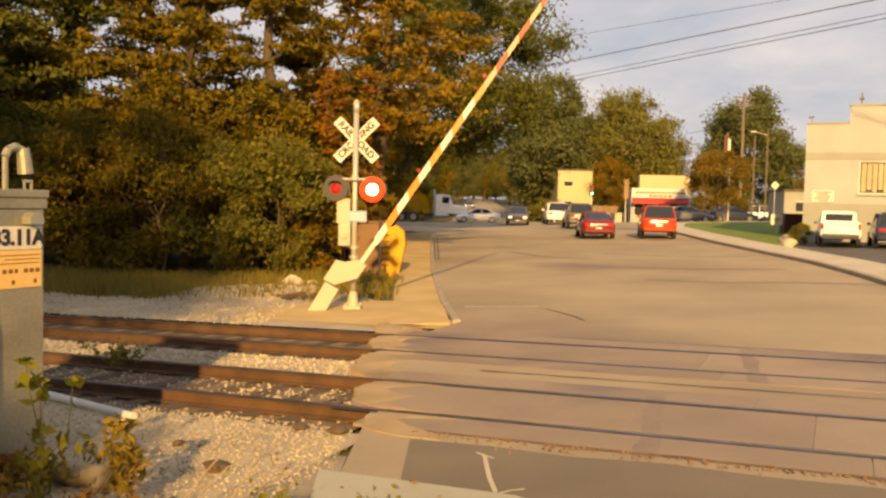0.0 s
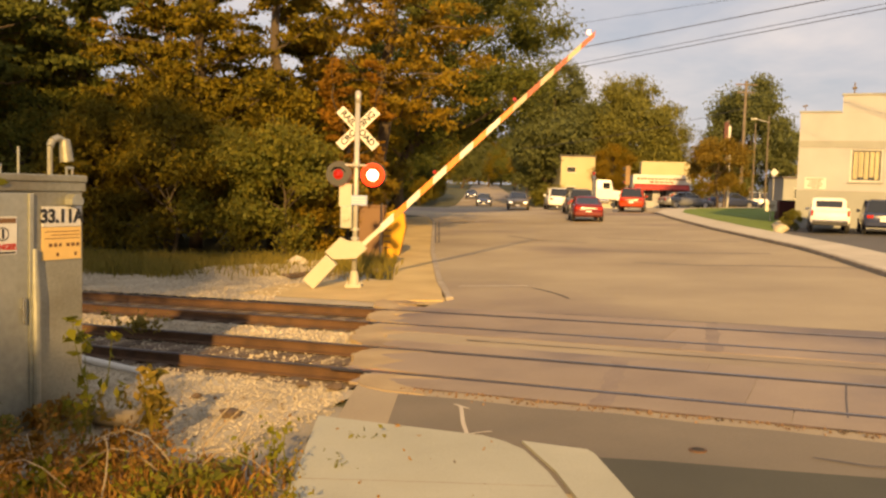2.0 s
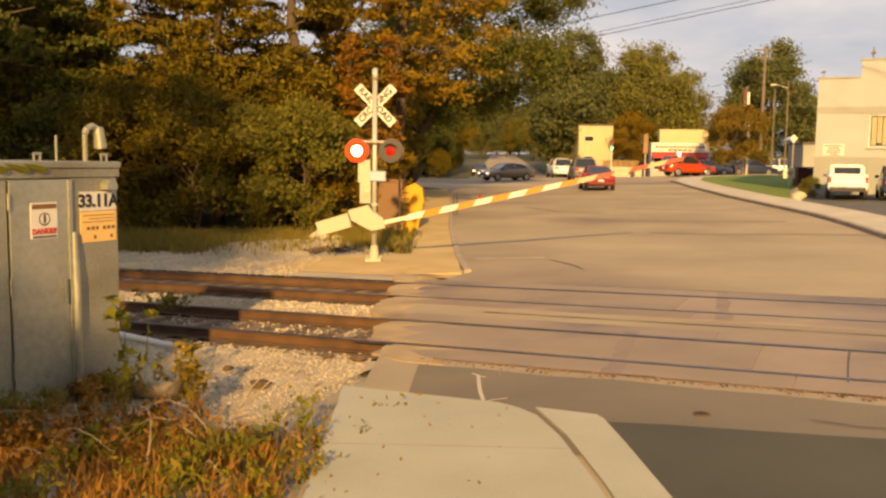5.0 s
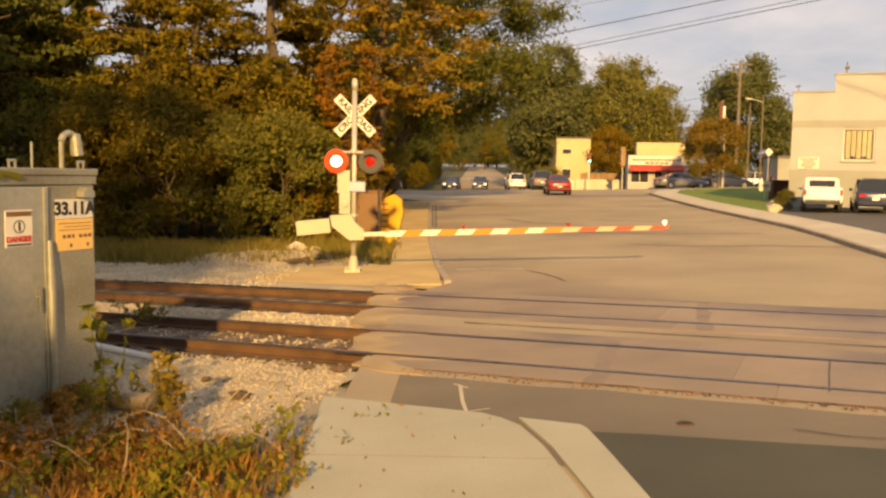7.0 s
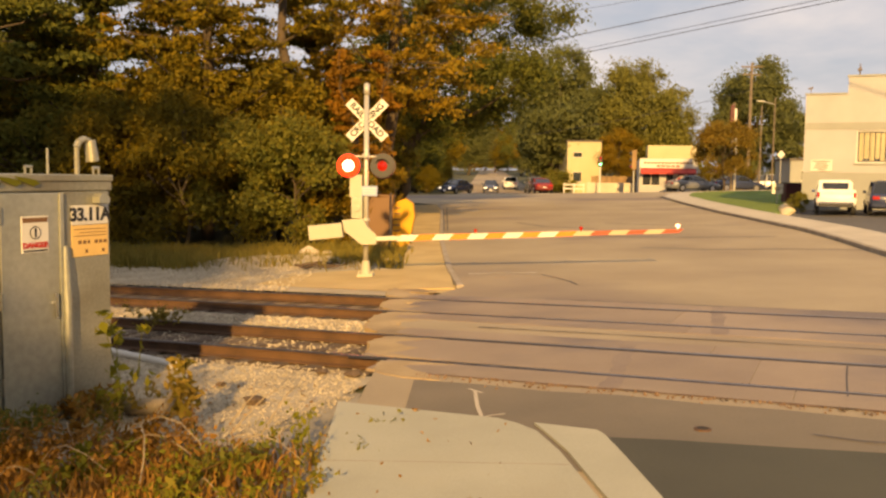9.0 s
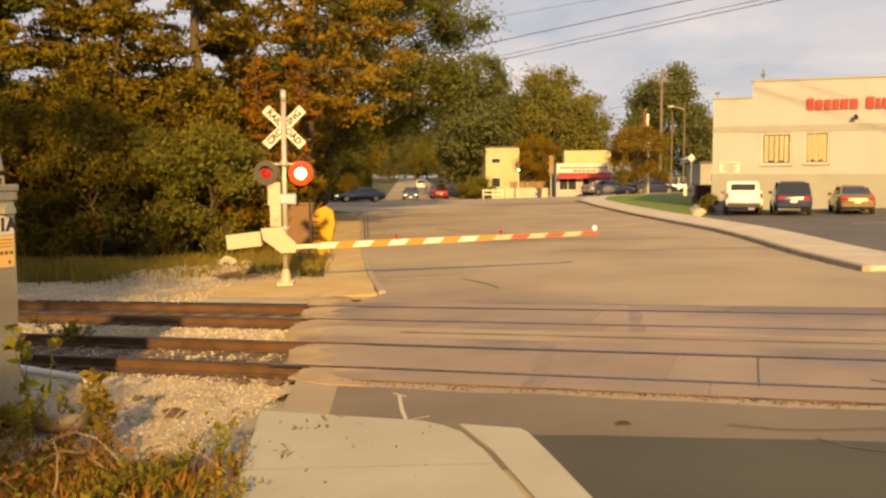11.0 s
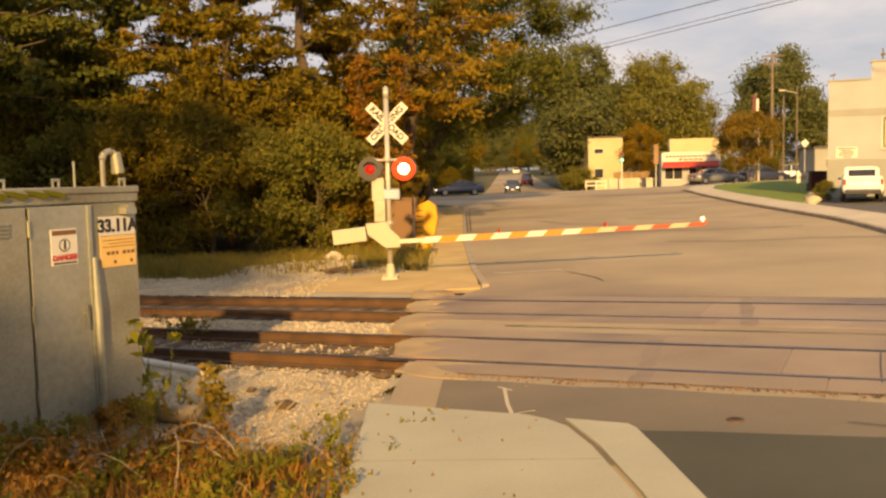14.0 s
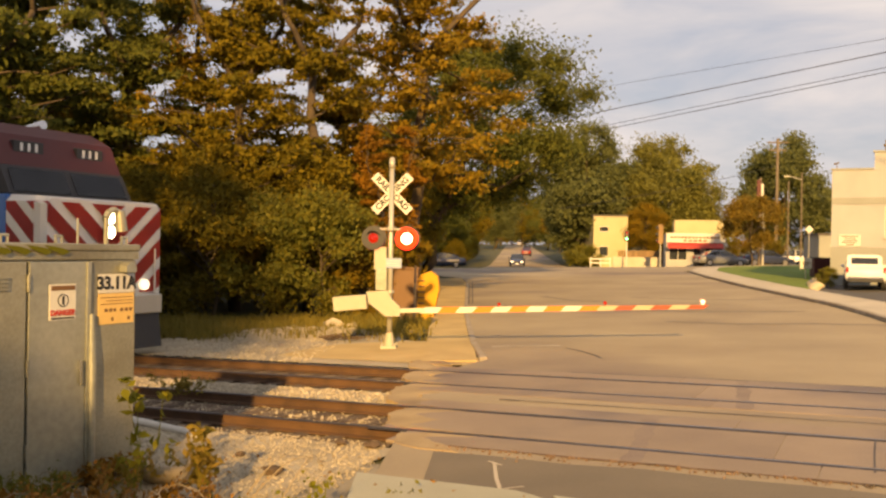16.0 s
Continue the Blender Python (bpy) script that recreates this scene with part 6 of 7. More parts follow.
    for bogie in (-4.2, -13.2):
        truck_frame = part("bogie", block(bmesh.new(), bogie - 1.9, bogie + 1.9, -1.2, 1.2, 0.45, 0.85, 0.05), M_LOCO_DARK, base)
        for dx in (-1.3, 1.3):
            for s in (-1, 1):
                part("wheel", rod(bmesh.new(), (bogie + dx, s * 0.68, 0.50), (bogie + dx, s * 0.82, 0.50), 0.5, sides=24), M_RUST, truck_frame)
    part("fuel_tank", block(bmesh.new(), -11, -6.4, -1.2, 1.2, 0.3, 0.849, 0.08), M_LOCO_DARK, base)
    part("horn", rod(bmesh.new(), (-2.9, 0.3, 4.76), (-2.3, 0.3, 4.80), 0.04, 0.10, 10), M_CHROME, base)
    return base


engine = locomotive()
engine.scale = (1.12, 1.12, 1.12)

# ---------------------------------------------------------------- weeds and litter in front
def weed(name, label, x, y, high, count, size, material, seed, wide=0.3, leafy=True):
    """A weed: bent stalks with leaves along them."""
    rng = np.random.default_rng(seed)
    base = thing(name, Matrix.Translation((x, y, gz(x, y) - 0.03)), label, "weed", "weeds by the cabinet")
    centres = []
    for k in range(max(3, int(5 * wide / 0.3))):
        top = Vector((rng.normal() * wide, rng.normal() * wide, high * rng.uniform(0.55, 1.0)))
        foot = Vector((rng.normal() * wide * 0.25, rng.normal() * wide * 0.25, 0))
        bm = bmesh.new()
        pts = limb(bm, foot, top, 0.008, 0.003, rng, 5, 0.06, 5)
        part("stalk", bm, M_DRY if not leafy else M_WEED, base)
        centres += [tuple(p) for p in pts[2:]]
    leaf = new("leaves", leaf_mesh("leaves", centres, [0.10 + 0.12 * wide] * len(centres), count, size, material, rng, 0.9, 0.5))
    leaf.parent = base
    return base


weed("tall_weed", "tall yellow-green weed with broad leaves", -2.72, 8.05, 1.0, 170, 0.11, M_SPENT, 51, 0.13)
weed("tall_weed", "slender yellow-green weed before the cabinet", -3.45, 8.05, 1.45, 60, 0.13, M_WEED, 52, 0.13)
weed("tall_weed", "short leafy weed by the pavement", -1.55, 7.3, 0.45, 60, 0.07, M_WEED, 53, 0.12)
for k, (x, y, h, c, m) in enumerate([(-3.4, 7.2, 0.55, 420, M_DRY), (-2.7, 6.9, 0.5, 420, M_DRY), (-4.2, 7.0, 0.7, 420, M_DRY), (-3.6, 6.3, 0.55, 420, M_DRY), (-2.4, 6.1, 0.45, 380, M_DRY), (-3.1, 5.6, 0.5, 380, M_UNDER), (-1.75, 6.2, 0.35, 260, M_WEED), (-2.0, 5.4, 0.35, 300, M_DRY), (-4.6, 6.2, 0.7, 420, M_UNDER), (-1.6, 5.5, 0.3, 220, M_WEED), (-5.4, 7.2, 0.6, 380, M_DRY), (-2.9, 7.5, 0.4, 300, M_DRY), (-4.0, 7.8, 0.45, 300, M_DRY), (-2.2, 6.7, 0.35, 260, M_UNDER)]):
    weed("dry_weed", "tangled dry brown weeds and dead leaves" if m is M_DRY else "low green weeds among dead leaves", x, y, h * 0.85, int(c * 1.1), 0.052, (m, m, M_UNDER, m, M_WEED)[k % 5], 60 + k, 0.34, leafy=m is not M_DRY)
weed("seedling", "small green plant between the tracks", -5.4, 14.4, 0.35, 300, 0.07, M_GRASS, 90, 0.3)
for k, (x, y, h, c, size, m) in enumerate([(-3.95, 8.55, 0.42, 200, 0.10, M_RUSSET), (-3.55, 8.35, 0.50, 200, 0.09, M_SPENT), (-2.95, 7.35, 0.42, 260, 0.07, M_RUSSET), (-3.75, 6.75, 0.55, 300, 0.10, M_RUSSET), (-4.2, 7.7, 0.5, 220, 0.10, M_UNDER), (-3.2, 6.55, 0.40, 200, 0.09, M_WEED), (-2.25, 6.45, 0.34, 160, 0.13, M_UNDER), (-2.55, 7.2, 0.40, 240, 0.06, M_DRY), (-4.6, 7.0, 0.6, 240, 0.11, M_RUSSET), (-3.3, 9.0, 0.35, 120, 0.08, M_SPENT)]):
    weed("leafy_shrub", "low shrub with curled russet autumn leaves" if m is M_RUSSET else "low leafy plant among the dry weeds", x, y, h * 0.78, int(c * 0.8), size, m, 130 + k, 0.24)
rng4 = np.random.default_rng(41)
for k in range(16):
    bm = bmesh.new()
    x, y = rng4.uniform(-4.3, -1.9), rng4.uniform(6.2, 8.2)
    a, long = rng4.uniform(0, 6.28), rng4.uniform(0.35, 0.9)
    q = [Vector((x + math.cos(a + 0.5 * u) * long * u, y + math.sin(a + 0.5 * u) * long * u, gz(x, y) + 0.03 + 0.45 * long * math.sin(2.6 * u))) for u in (0, 0.2, 0.4, 0.6, 0.8, 1.0)]
    tube(bm, q, [0.008, 0.007, 0.006, 0.005, 0.004, 0.003], 5)
    tagged(part("dry_twig", bm, M_DEAD), "thin curving dry twig in the weeds", "twig", "twigs in the weeds")
for k in range(9):
    bm = bmesh.new()
    x, y = rng4.uniform(-5.0, -4.1), rng4.uniform(22.6, 23.4)
    a = rng4.uniform(-0.5, 0.5)
    limb(bm, (x, y, gz(x, y) + 0.08), (x + math.cos(a) * 0.6, y + math.sin(a) * 0.6, gz(x, y) + rng4.uniform(0.08, 0.2)), 0.03, 0.015, rng4, 3, 0.05, 6)
    tagged(part("dead_stick", bm, M_TIE), "dark dead stick lying on the gravel", "stick", "sticks on the gravel")
near = [(rng.uniform(-5.5, -1.5), rng.uniform(4.6, 7.2)) for _ in range(400)]
near = [(x, y) for x, y in near if x < -1.45 - (y - 6) * 0.05]
tufts("dry_grass", near, 5200, 0.22, M_DRY, "dry brown grass and stalks by the pavement", 8, 0.12)
rng2 = np.random.default_rng(9)
bm = bmesh.new()
pts = [(-2.95, 8.25, 0.34), (-2.98, 8.05, 0.22), (-3.02, 7.88, 0.12), (-2.98, 7.76, 0.05), (-3.18, 7.68, 0.04), (-3.32, 7.46, 0.05), (-3.42, 7.22, 0.06)]
tube(bm, [Vector((x, y, z + gz(x, y))) for x, y, z in pts], [0.045, 0.036, 0.03, 0.032, 0.04, 0.055, 0.075], 9)
tagged(smooth(part("dead_branch", bm, M_DEAD)), "bleached crooked dead branch lying in the weeds", "branch")
bm = bmesh.new()
limb(bm, (-3.15, 8.62, gz(-3.15, 8.6) + 0.07), (-4.2, 8.95, gz(-4.2, 8.95) + 0.05), 0.10, 0.07, rng2, 6, 0.02, 10)
tagged(smooth(part("fallen_log", bm, M_DEAD)), "pale fallen log beside the cabinet", "log")
for x, y, s in ((-2.41, 9.12, 0.11), (-1.55, 10.35, 0.10), (-1.95, 10.5, 0.08), (-3.0, 9.9, 0.06)):
    bm = bmesh.new()
    bmesh.ops.create_icosphere(bm, subdivisions=2, radius=s)
    for v in bm.verts:
        v.co += Vector(rng2.normal(size=3)) * s * 0.16
        v.co.z *= 0.45
    ob = part("clod", bm, M_TIE)
    ob.matrix_basis = Matrix.Translation((x, y, gz(x, y) + 0.01))
    tagged(ob, "dark clod of dirt lying on the gravel", "clod", "clods on the gravel")
for x, y, s in ((-5.0, 25.2, 0.32), (-4.5, 25.5, 0.2), (-6.2, 25.4, 0.16), (-5.5, 25.8, 0.15)):
    bm = bmesh.new()
    bmesh.ops.create_icosphere(bm, subdivisions=2, radius=s)
    for v in bm.verts:
        v.co += Vector(rng2.normal(size=3)) * s * 0.12
        v.co.z *= 0.8
    ob = part("rock", bm, M_STONE)
    ob.matrix_basis = Matrix.Translation((x, y, gz(x, y) + s * 0.4))
    tagged(ob, "pale broken rock lying in the grass", "rock", "rocks at the foot of the wood")
# road marking and seams
def line_on_road(name, points, width, material, label, up=0.007):
    lefts, rights = [], []
    for k, (x, y) in enumerate(points):
        a, b = points[max(k - 1, 0)], points[min(k + 1, len(points) - 1)]
        d = Vector((b[0] - a[0], b[1] - a[1])).normalized()
        lefts.append((x - d.y * width / 2, y + d.x * width / 2))
        rights.append((x + d.y * width / 2, y - d.x * width / 2))
    sheet(name, lefts, rights, 1, up, material, label, "road marking")


M_FADED = surface("faded_road_paint", (0.42, 0.36, 0.27), (0.55, 0.48, 0.37), 3, 0.9, 0.1, 40)
M_STREAK = surface("tyre_streak", (0.165, 0.135, 0.105), (0.25, 0.205, 0.145), 2.0, 0.85, 0.2, 60)
M_SEAM = surface("tar_seam", (0.06, 0.05, 0.045), (0.11, 0.095, 0.08), 3, 0.7)
line_on_road("stop_line", [(-0.35, 21.03), (0.5, 21.05), (1.25, 21.06)], 0.14, M_FADED, "faded white stop line on the asphalt")
line_on_road("tar_seam", [(1.35, 20.6), (1.6, 20.0), (1.86, 19.2), (1.95, 18.6)], 0.06, M_SEAM, "dark tar seam in the asphalt")
line_on_road("chalk_line", [(-0.10, 9.45), (-0.085, 9.1), (-0.07, 8.78), (-0.03, 8.42)], 0.04, M_FADED, "pale painted survey line on the asphalt", 0.014)
line_on_road("chalk_line", [(-0.17, 9.53), (-0.10, 9.44), (-0.02, 9.34)], 0.035, M_FADED, "pale painted survey line on the asphalt", 0.0145)
line_on_road("chalk_line", [(0.0, 8.40), (0.09, 8.46), (0.2, 8.50)], 0.03, M_FADED, "pale painted survey line on the asphalt", 0.014)
line_on_road("tar_seam", [(3.4, 7.2), (3.55, 6.9), (3.95, 6.6), (4.1, 6.25)], 0.03, M_SEAM, "dark crack in the asphalt", 0.022)
line_on_road("tar_seam", [(-1.58, 35.82), (-1.93, 43.52), (-2.42, 54.06)], 0.06, M_SEAM, "dark tar seam in the asphalt")
line_on_road("tar_seam", [(-1.44, 35.83), (-1.77, 43.53), (-2.28, 55.59)], 0.06, M_SEAM, "dark tar seam in the asphalt")


def ragged(name, s0, s1, o, widths, material, label, up, seed):
    """An uneven strip along the tracks, s0 to s1, worn wide and narrow."""
    rng = np.random.default_rng(seed)
    ss = span(s0, s1, 0.22)
    w = np.clip(np.convolve(rng.uniform(widths[0], widths[1], len(ss) + 4), np.ones(3) / 3, "valid")[:len(ss)], 0.015, 1)
    near = [on(s, o - w[k] * rng.uniform(0.3, 1.0)) for k, s in enumerate(ss)]
    far = [on(s, o + w[k] * rng.uniform(0.2, 0.6)) for k, s in enumerate(ss)]
    sheet(name, [(p.x, p.y) for p in far], [(p.x, p.y) for p in near], 1, up, material, label, "road surface")


def smudge(s, o0, o1, wide, seed):
    """A dark uneven stain where two crossing panels meet."""
    rng = np.random.default_rng(seed)
    os_ = span(o0, o1, 0.2)
    a = [on(s - wide * rng.uniform(0.3, 0.7) - 0.15 * (o - o0), o) for o in os_]
    b = [on(s + wide * rng.uniform(0.3, 0.7) - 0.15 * (o - o0), o) for o in os_]
    sheet("panel_stain", [(p.x, p.y) for p in a], [(p.x, p.y) for p in b], 1, 0.0085, M_STAIN, "dark stain where two crossing panels meet", "stain")


M_DARK_ASPHALT = surface("darker_asphalt", (0.048, 0.047, 0.033), (0.08, 0.077, 0.053), 0.5, 0.85, 0.3, 70, extra=(0.075, 0.066, 0.055), patch=0.6)
M_MID_ASPHALT = surface("repaired_asphalt", (0.125, 0.105, 0.076), (0.215, 0.175, 0.122), 0.5, 0.85, 0.3, 60, extra=(0.13, 0.108, 0.085), patch=0.58)
M_STAIN = surface("stained_panel", (0.20, 0.15, 0.122), (0.285, 0.22, 0.162), 2.2, 0.8, 0.2, 40)
M_BREAK = surface("rusty_broken_edge", (0.10, 0.052, 0.028), (0.25, 0.16, 0.10), 4, 0.95, 0.6, 30, extra=(0.05, 0.04, 0.03), patch=0.55)
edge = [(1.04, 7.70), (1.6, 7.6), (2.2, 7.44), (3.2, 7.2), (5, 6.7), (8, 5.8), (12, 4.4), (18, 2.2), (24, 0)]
sheet("asphalt_patch", edge, [(x + 0.05, -9.3) for x, y in edge], 70, 0.016, M_DARK_ASPHALT, "darker asphalt beyond the concrete ramp", "asphalt")
strip = span((-0.75 - N.x * (NEAR_TRACK - 1.6)) / U.x, 24, 0.8)
drift = np.random.default_rng(4).uniform(0.0, 0.12, len(strip))
sheet("asphalt_repair", [tuple(on(s, NEAR_TRACK - 1.62 - w).xy) for s, w in zip(strip, drift)], [tuple((on(s, NEAR_TRACK - 1.7) - Vector((0, 2.6, 0))).xy) for s in strip], 12, 0.008, M_MID_ASPHALT, "grey repaired asphalt next to the tracks", "road patch")
here = (2.0 - N.x * NEAR_TRACK) / U.x
ragged("broken_edge", here - 2.6, here + 22, NEAR_TRACK - 1.40, (0.02, 0.10), M_BREAK, "rusty broken asphalt edge along the crossing panels", 0.0095, 5)
ragged("broken_edge", here - 3.0, here + 20, FAR_TRACK + 1.40, (0.01, 0.07), M_SEAM, "dark seam along the crossing panels", 0.0095, 6)
ragged("broken_edge", here - 3.0, here + 20, (FAR_TRACK + NEAR_TRACK) / 2, (0.01, 0.06), M_SEAM, "dark seam between the two tracks", 0.0095, 7)
for s, c in ((-0.35, NEAR_TRACK), (0.3, FAR_TRACK), (5.0, NEAR_TRACK), (6.2, FAR_TRACK)):
    for a, b in ((-1.36, -0.82), (-0.64, 0.64), (0.82, 1.36)):
        smudge(here + s - a * 0.15, c + a, c + b, 0.20, int(s * 10 + a * 100) % 97)
line_on_road("tar_seam", [(4.9, 9.1), (5.3, 8.5), (6.1, 8.2), (6.6, 7.6), (7.6, 7.5)], 0.03, M_SEAM, "dark crack in the asphalt", 0.022)
for points in ([(3.2, 33), (4.6, 31.5), (7.0, 30.6), (9.8, 30.2)], [(4.8, 27.2), (6.6, 26.2), (8.8, 26.0), (11.5, 25.0)], [(1.5, 40), (2.6, 37), (4.4, 35.4)], [(5.2, 38.5), (7.4, 36.6), (10.4, 35.8)]):
    line_on_road("tyre_streak", points, 0.30, M_STREAK, "faint dark streak on the road", 0.0055)
line_on_road("bay_line", [(17.2, 33.5), (20.6, 32.4)], 0.12, M_FADED, "faded white parking bay line", up=0.0)
rails_far = thing("white_railing", Matrix.Translation((8.3, 92.0, gz(8.3, 92))), "short white railing beside the far pavement", "railing")
for x in (0, 1.0, 2.0):
    part("post", block(bmesh.new(), x - 0.06, x + 0.06, -0.06, 0.06, -0.1, 1.0), M_WHITE, rails_far)
for z in (0.45, 0.85):
    part("rail", block(bmesh.new(), -0.1, 2.1, -0.075, -0.062, z - 0.07, z + 0.07), M_WHITE, rails_far)
hedge = tree("hedge", "clipped dark hedge beside the far road", stand(8.0, 96.0), 2.2, 0.1, 2.2, 0.06, 9000, 0.18, M_UNDER, 71, clumps=30, category="hedge")

def diamond_sign(x, y, z):
    base = thing("road_sign", Matrix.Translation((x, y, gz(x, y))), "white diamond road sign on a thin grey post", "sign")
    h = z - gz(x, y)
    part("post", rod(bmesh.new(), (0, 0.03, -0.1), (0, 0.03, h + 0.3), 0.035, sides=8), M_SILVER, base)
    bm = prism(bmesh.new(), [(-0.36, h), (0, h - 0.36), (0.36, h), (0, h + 0.36)], -0.02, 0.0)
    part("board", bm, M_WHITE, base)


diamond_sign(25.5, 78.0, 4.5)


def side_signal(x, y, low, high):
    """A tan signal head seen from its side, on a slim post."""
    base = thing("traffic_light", Matrix.Translation((x, y, gz(x, y))), "weathered tan traffic light turned towards the side street", "traffic light", "lights of the crossroads")
    g = gz(x, y)
    part("post", rod(bmesh.new(), (0, 0, -0.1), (0, 0, low - g), 0.07, 0.06, 10), M_SILVER, base)
    head = part("signal_head", block(bmesh.new(), -0.22, 0.22, -0.2, 0.2, low - g, high - g, 0.04), M_FENCE, base)
    for k in range(3):
        z = low - g + (high - low) * (k + 0.5) / 3
        part("visor", rod(bmesh.new(), (-0.22, 0, z), (-0.42, 0, z), 0.16, 0.15, 14), M_BLACK, head)
    part("lens", rod(bmesh.new(), (-0.30, -0.21, low - g + 0.25), (-0.30, -0.225, low - g + 0.25), 0.07, sides=12), M_LENS, head)


side_signal(14.0, 84.0, 3.1, 4.9)
far_van = car("white van parked beyond the lawn", "suv", P_WHITE, "van", group="cars by the shop")
far_wagon = car("white car parked behind the grey outbuilding", "suv", P_WHITE, group="cars by the shop")
for ob, x, y, turn in ((far_van, 27.4, 91.0, 80), (far_wagon, 31.0, 92.0, 75)):
    ob.matrix_basis = Matrix.Translation((x, y, gz(x, y) - 0.01)) @ pose(0, 0, 0, 0, 0, turn)
valve = thing("valve_cover", Matrix.Translation((1.95, 7.93, gz(1.95, 7.93) + 0.008)), "small rusty iron valve cover set in the asphalt", "valve cover")
part("ring", rod(bmesh.new(), (0, 0, -0.02), (0, 0, 0.010), 0.085, 0.075, 20), M_RUST, valve)
part("lid", rod(bmesh.new(), (0, 0, 0.004), (0, 0, 0.014), 0.055, 0.05, 18), M_GAP, valve)
line_on_road("panel_seam", [(4.29, 10.6), (3.98, 9.85), (3.67, 9.05)], 0.018, M_SEAM, "dark seam between two crossing panels", 0.0095)
line_on_road("tar_seam", [(2.84, 7.71), (3.0, 7.62), (3.19, 7.5), (3.5, 7.42), (4.2, 7.35)], 0.025, M_SEAM, "dark crack in the asphalt", 0.0225)
line_on_road("slab_joint", [(-1.30, 7.05), (-0.3, 6.98), (0.66, 6.90)], 0.016, M_KERB, "narrow joint across the concrete slab", 0.0365)
weed("slab_weed", "small dry weed growing from the slab's edge", -1.07, 7.35, 0.16, 16, 0.04, M_UNDER, 201, 0.05)
weed("slab_weed", "small dry weed lying on the slab", -0.95, 8.21, 0.12, 14, 0.05, M_UNDER, 202, 0.07)
weed("slab_weed", "dry weed leaning over the slab", -1.36, 7.0, 0.32, 60, 0.05, M_SPENT, 203, 0.12)
weed("slab_weed", "dry weed leaning over the slab", -1.30, 6.3, 0.30, 60, 0.05, M_SPENT, 204, 0.12)


def litter():
    """Fallen leaves, grit and crumbs of asphalt on the slab, the gravel and along the crossing."""
    rng = np.random.default_rng(91)
    at, sizes = [], []
    for _ in range(240):
        x, y = rng.uniform(-5.2, -1.35), rng.uniform(6.5, 9.9)
        at.append((x, y, gz(x, y) + 0.0))
        sizes.append(0.035)
    for _ in range(50):
        x, y = rng.uniform(-1.35, 0.5), rng.uniform(5.0, 8.6)
        at.append((x, y, gz(x, y) + 0.045))
        sizes.append(0.02)
    centres = np.array(at)
    data = leaf_mesh("fallen_leaves", centres, np.full(len(at), 0.02), 330, 0.04, M_DRY, rng, 0.2)
    tagged(new("fallen_leaves", data), "scattered brown fallen leaves on the gravel and slab", "leaves", kind="stuff")
    bm = bmesh.new()
    for _ in range(420):
        s, w = rng.uniform(here - 2.4, here + 10), abs(rng.normal()) * 0.12
        q = on(s, NEAR_TRACK - 1.42 - w, 0.012)
        r = rng.uniform(0.006, 0.022)
        top = bm.verts.new(q + Vector((0, 0, r)))
        ring = [bm.verts.new(q + Vector((math.cos(a + w) * r * rng.uniform(0.7, 1.4), math.sin(a + w) * r * rng.uniform(0.7, 1.4), -0.004))) for a in (0, 1.57, 3.14, 4.71)]
        for k in range(4):
            bm.faces.new((ring[k], ring[(k + 1) % 4], top))
    tagged(part("asphalt_crumbs", bm, M_BREAK), "crumbs of broken asphalt along the crossing panels", "rubble", kind="stuff")


litter()
rng5 = np.random.default_rng(55)
for k in range(22):
    f = k / 21
    x, y, r = 13.75 + 2.2 * f + rng5.uniform(-0.15, 0.15), 41.3 + 6.2 * f + rng5.uniform(-0.2, 0.2), rng5.uniform(0.14, 0.30)
    bm = bmesh.new()
    bmesh.ops.create_icosphere(bm, subdivisions=2, radius=r)
    for v in bm.verts:
        v.co += Vector(rng5.normal(size=3)) * r * 0.10
        v.co.z *= 0.75
    ob = part("edging_rock", bm, M_STONE)
    ob.matrix_basis = Matrix.Translation((x, y, gz(x, y) + r * 0.4))
    tagged(ob, "pale rough rock edging the lawn", "rock", "rocks edging the lawn")
copy_thing(bush_a, stand(15.0, 43.2, 30)).scale = (0.24, 0.24, 0.24)

# ---------------------------------------------------------------- what moves


def drive(x, y, heading):
    """On the ground with the nose towards the heading, in degrees clockwise from straight ahead up the road."""
    return Matrix.Translation((x, y, gz(x, y) + 0.005)) @ pose(0, 0, 0, 0, 0, -heading)


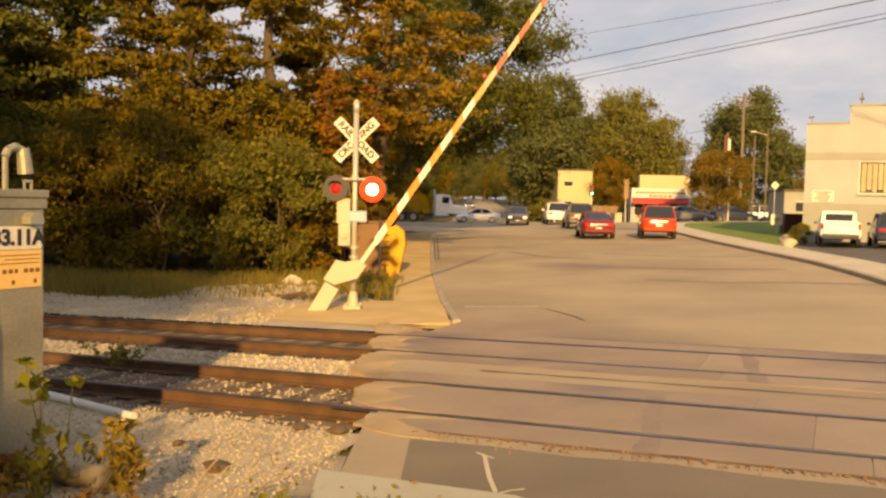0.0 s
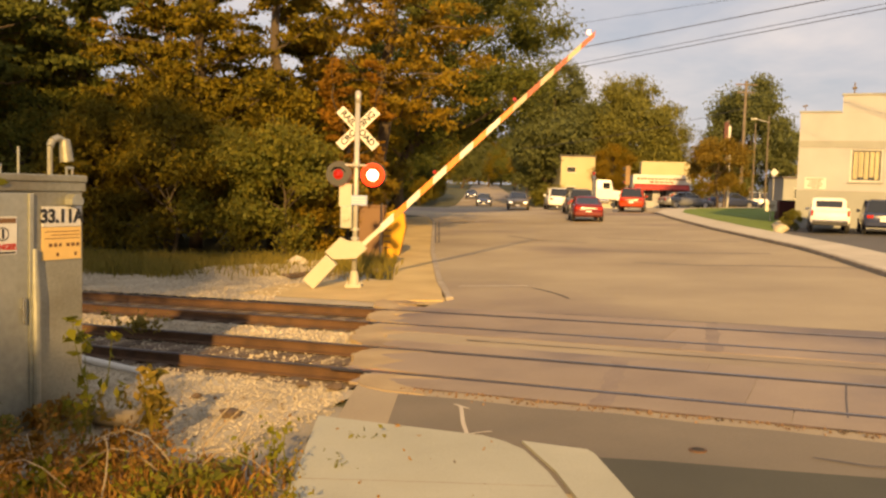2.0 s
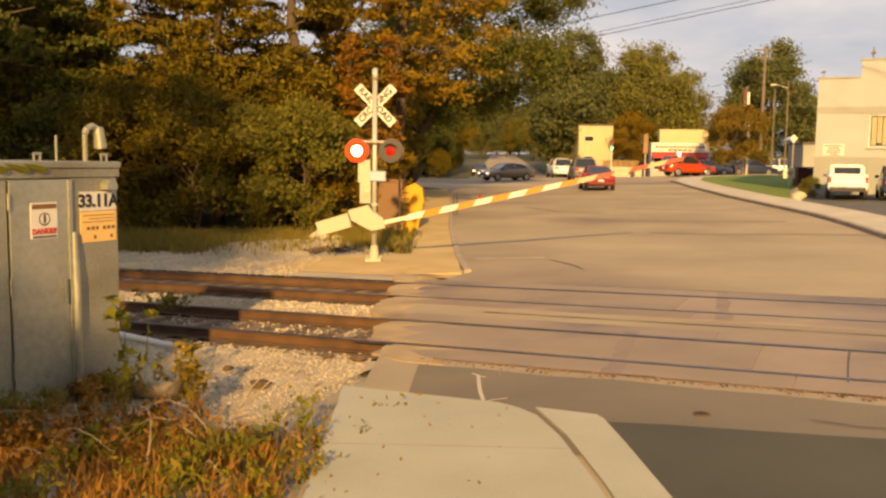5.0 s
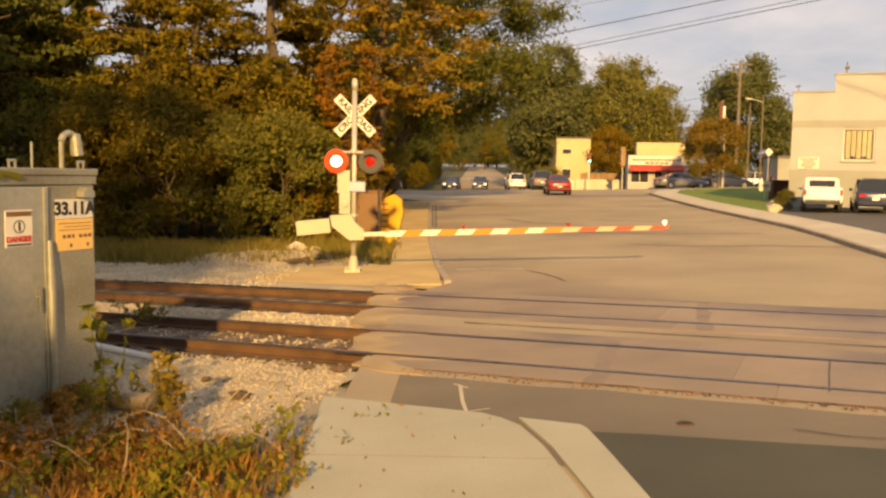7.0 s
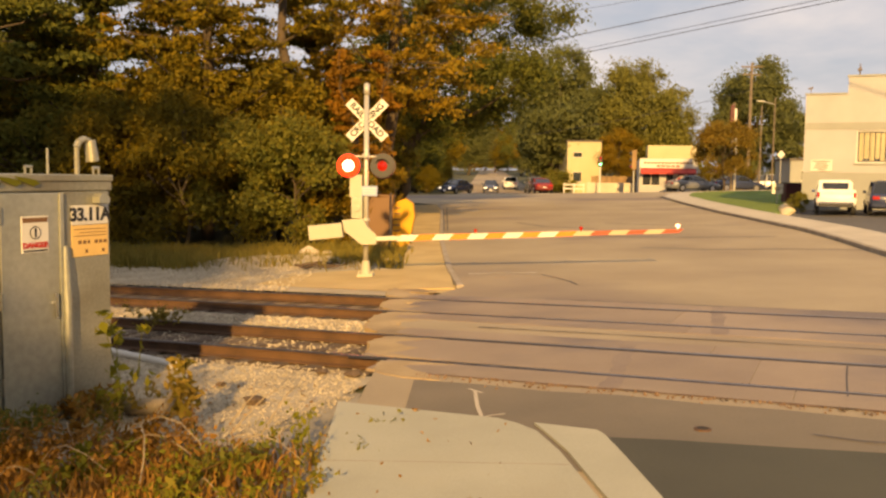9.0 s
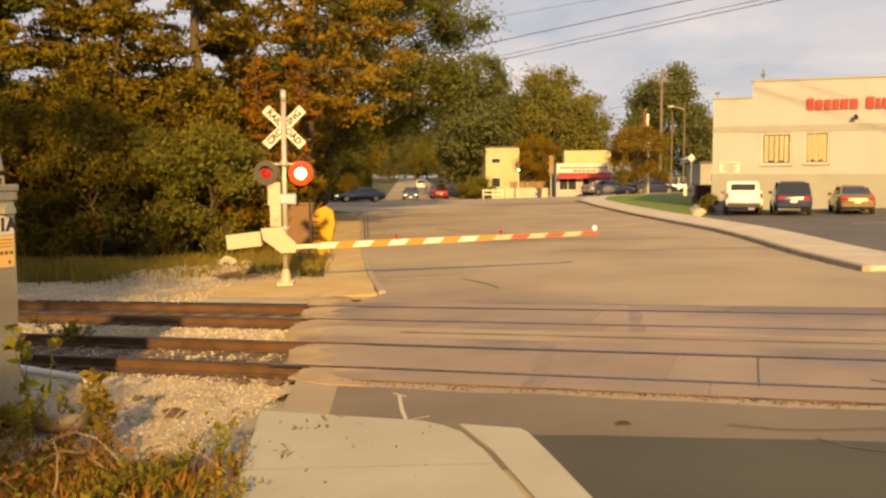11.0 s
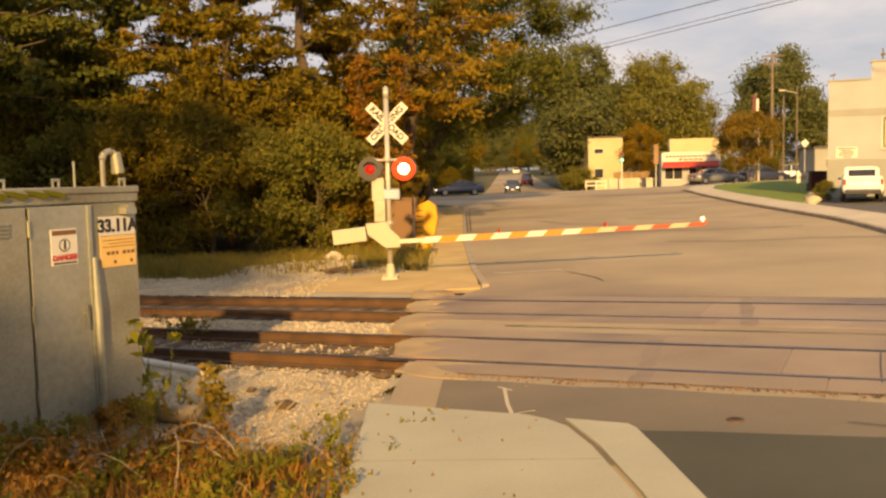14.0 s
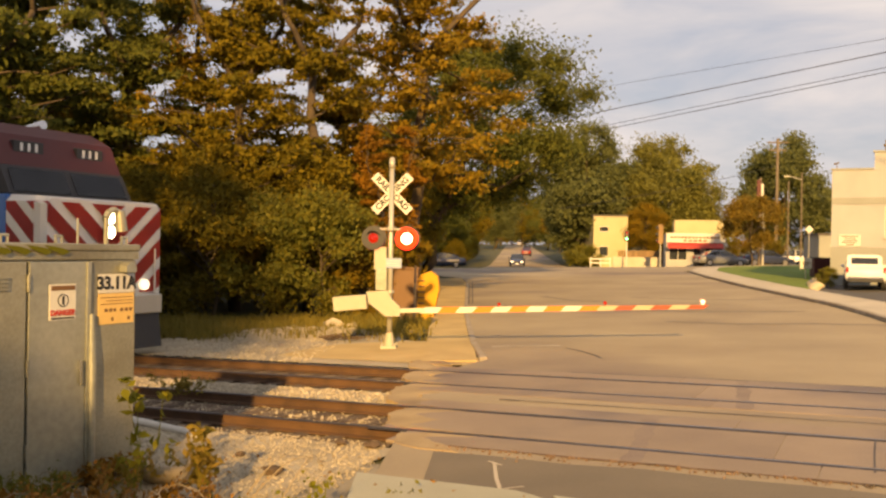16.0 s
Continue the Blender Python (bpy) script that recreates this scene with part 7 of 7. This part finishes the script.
def motions():
    swing = [(0, 56.2), (0.5, 52.6), (1, 49.4), (1.5, 46.6), (2, 43.8), (2.5, 39.4), (3, 34.4), (3.5, 29.4), (4, 24.2), (4.2, 22.2), (5, 13.0), (5.6, 6.6), (6.0, 3.4), (6.3, 2.6), (6.6, 2.4), (8, 2.4), (12, 2.4), (16, 2.0)]
    walk(gate_arm, [(t, pose(*GATE_PIVOT, 0, -a, 0)) for t, a in swing])
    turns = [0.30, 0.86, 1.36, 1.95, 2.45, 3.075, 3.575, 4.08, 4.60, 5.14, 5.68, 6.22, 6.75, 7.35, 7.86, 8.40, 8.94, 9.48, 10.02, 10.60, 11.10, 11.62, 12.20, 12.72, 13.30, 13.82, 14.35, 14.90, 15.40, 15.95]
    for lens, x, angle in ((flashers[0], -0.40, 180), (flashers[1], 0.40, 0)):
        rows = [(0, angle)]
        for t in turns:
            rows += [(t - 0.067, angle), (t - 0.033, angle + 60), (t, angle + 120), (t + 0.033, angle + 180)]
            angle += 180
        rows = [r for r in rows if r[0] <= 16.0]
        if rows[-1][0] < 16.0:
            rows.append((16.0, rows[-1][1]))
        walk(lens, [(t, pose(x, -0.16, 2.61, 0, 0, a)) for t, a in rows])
    trips = {
        red_sedan: [(0, 6.7, 51.6, 2), (1, 6.65, 53.0, 2), (2, 6.6, 54.4, 2), (3, 6.5, 54.6, 1), (4, 6.4, 54.8, 0), (5.2, 6.35, 56.0, 0), (6.3, 6.35, 61.5, 0), (7, 6.45, 68.2, 0), (7.5, 6.4, 73.0, -1), (8, 6.3, 78.5, -3), (9.2, 5.4, 89, -6), (10.5, 4.5, 100, -4), (12.5, 3.7, 119, -2), (14.5, 3.2, 142, -1), (16, 3.0, 165, -1)],
        grey_suv: [(0, 7.4, 65.5, 0), (4, 7.2, 65.8, 0), (5.2, 6.8, 72, -2), (6.5, 6.3, 80, -3), (8, 6.0, 89, -4), (10.5, 4.6, 109, -3), (12.5, 3.9, 130, -1), (14.5, 3.6, 156, 0), (16, 3.5, 182, 0)],
        white_suv: [(0, 6.7, 74.5, 0), (3, 6.7, 75.5, 0), (4, 6.7, 78, -2), (5.2, 5.9, 85, -6), (6.5, 5.0, 92, -6), (7, 4.6, 97, -5), (8, 4.0, 108, -3), (10.5, 3.4, 150, 0), (12.5, 3.3, 205, 0), (14.5, 3.2, 255, 0), (16, 3.2, 290, 0)],
        bronze_sedan: [(0, 3.6, 74.5, 183), (2, 3.5, 75.0, 183), (4, 3.0, 74.0, 190), (4.8, 1.6, 74.0, 225), (5.6, -1.0, 76.0, 262), (6.3, -3.9, 77.5, 270), (6.5, -4.9, 77.5, 270), (7, -8.5, 77.5, 270), (9, -30, 77.5, 270), (12, -60, 77, 270), (16, -80, 77, 270)],
        dark_car: [(0, 0.9, 106, 181), (1, 0.9, 104.5, 181), (16, 0.9, 104, 181)],
        blue_sedan: [(0, -0.5, 175, 180), (2, -0.8, 145, 181), (4, -1.4, 122, 182), (5.5, -2.0, 108, 183), (6.5, -2.3, 103, 184), (8, -2.5, 100, 188), (9.2, -3.0, 93, 215), (10.3, -3.9, 88, 250), (11.5, -4.3, 87, 258), (14.5, -4.6, 87, 260), (15.6, -5.6, 87, 265), (16, -6.6, 87, 268)],
        white_sedan: [(0, 0.4, 79.5, 268), (0.5, -4.2, 79.2, 269), (1, -9, 79, 270), (2, -19, 79, 270), (5, -55, 79, 270), (16, -85, 79, 270)],
        truck: [(0, -2.7, 84.5, 90), (0.5, 0.9, 84.5, 90), (1, 4.7, 84.4, 90), (1.5, 8.4, 84.2, 91), (2, 11.8, 83.6, 93), (2.5, 16.0, 82.8, 95), (3, 20.2, 82.0, 96), (3.5, 24.8, 81.6, 93), (5, 40, 81.3, 91), (8, 75, 81, 90), (16, 85, 81, 90)],
        red_suv: [(0, 10.0, 51.0, 8), (0.5, 10.4, 55.5, 8), (1, 10.9, 60.3, 9), (1.5, 11.4, 65, 11), (2, 11.9, 68.6, 13), (3, 12.7, 73.0, 18), (3.5, 13.2, 74.7, 25), (4, 13.9, 76.4, 38), (4.8, 16.0, 78.2, 66), (5.6, 19.5, 79.2, 82), (6.5, 25, 79.6, 88), (8, 38, 79.8, 90), (11, 70, 80, 90), (16, 85, 80, 90)],
    }
    for ob, rows in trips.items():
        walk(ob, [(t, drive(x, y, h)) for t, x, y, h in rows])
    # the train comes along the far track from behind the cabinet
    tip = (-8.9 - N.x * FAR_TRACK) / U.x
    walk(engine, [(t, Matrix.Translation(on(tip - (16 - t) * 9.8, FAR_TRACK, 0.016)) @ pose(0, 0, 0, 0, 0, math.degrees(TRACK))) for t in (0, 4, 8, 10, 12, 13, 14, 14.5, 15, 15.5, 16)])


motions()
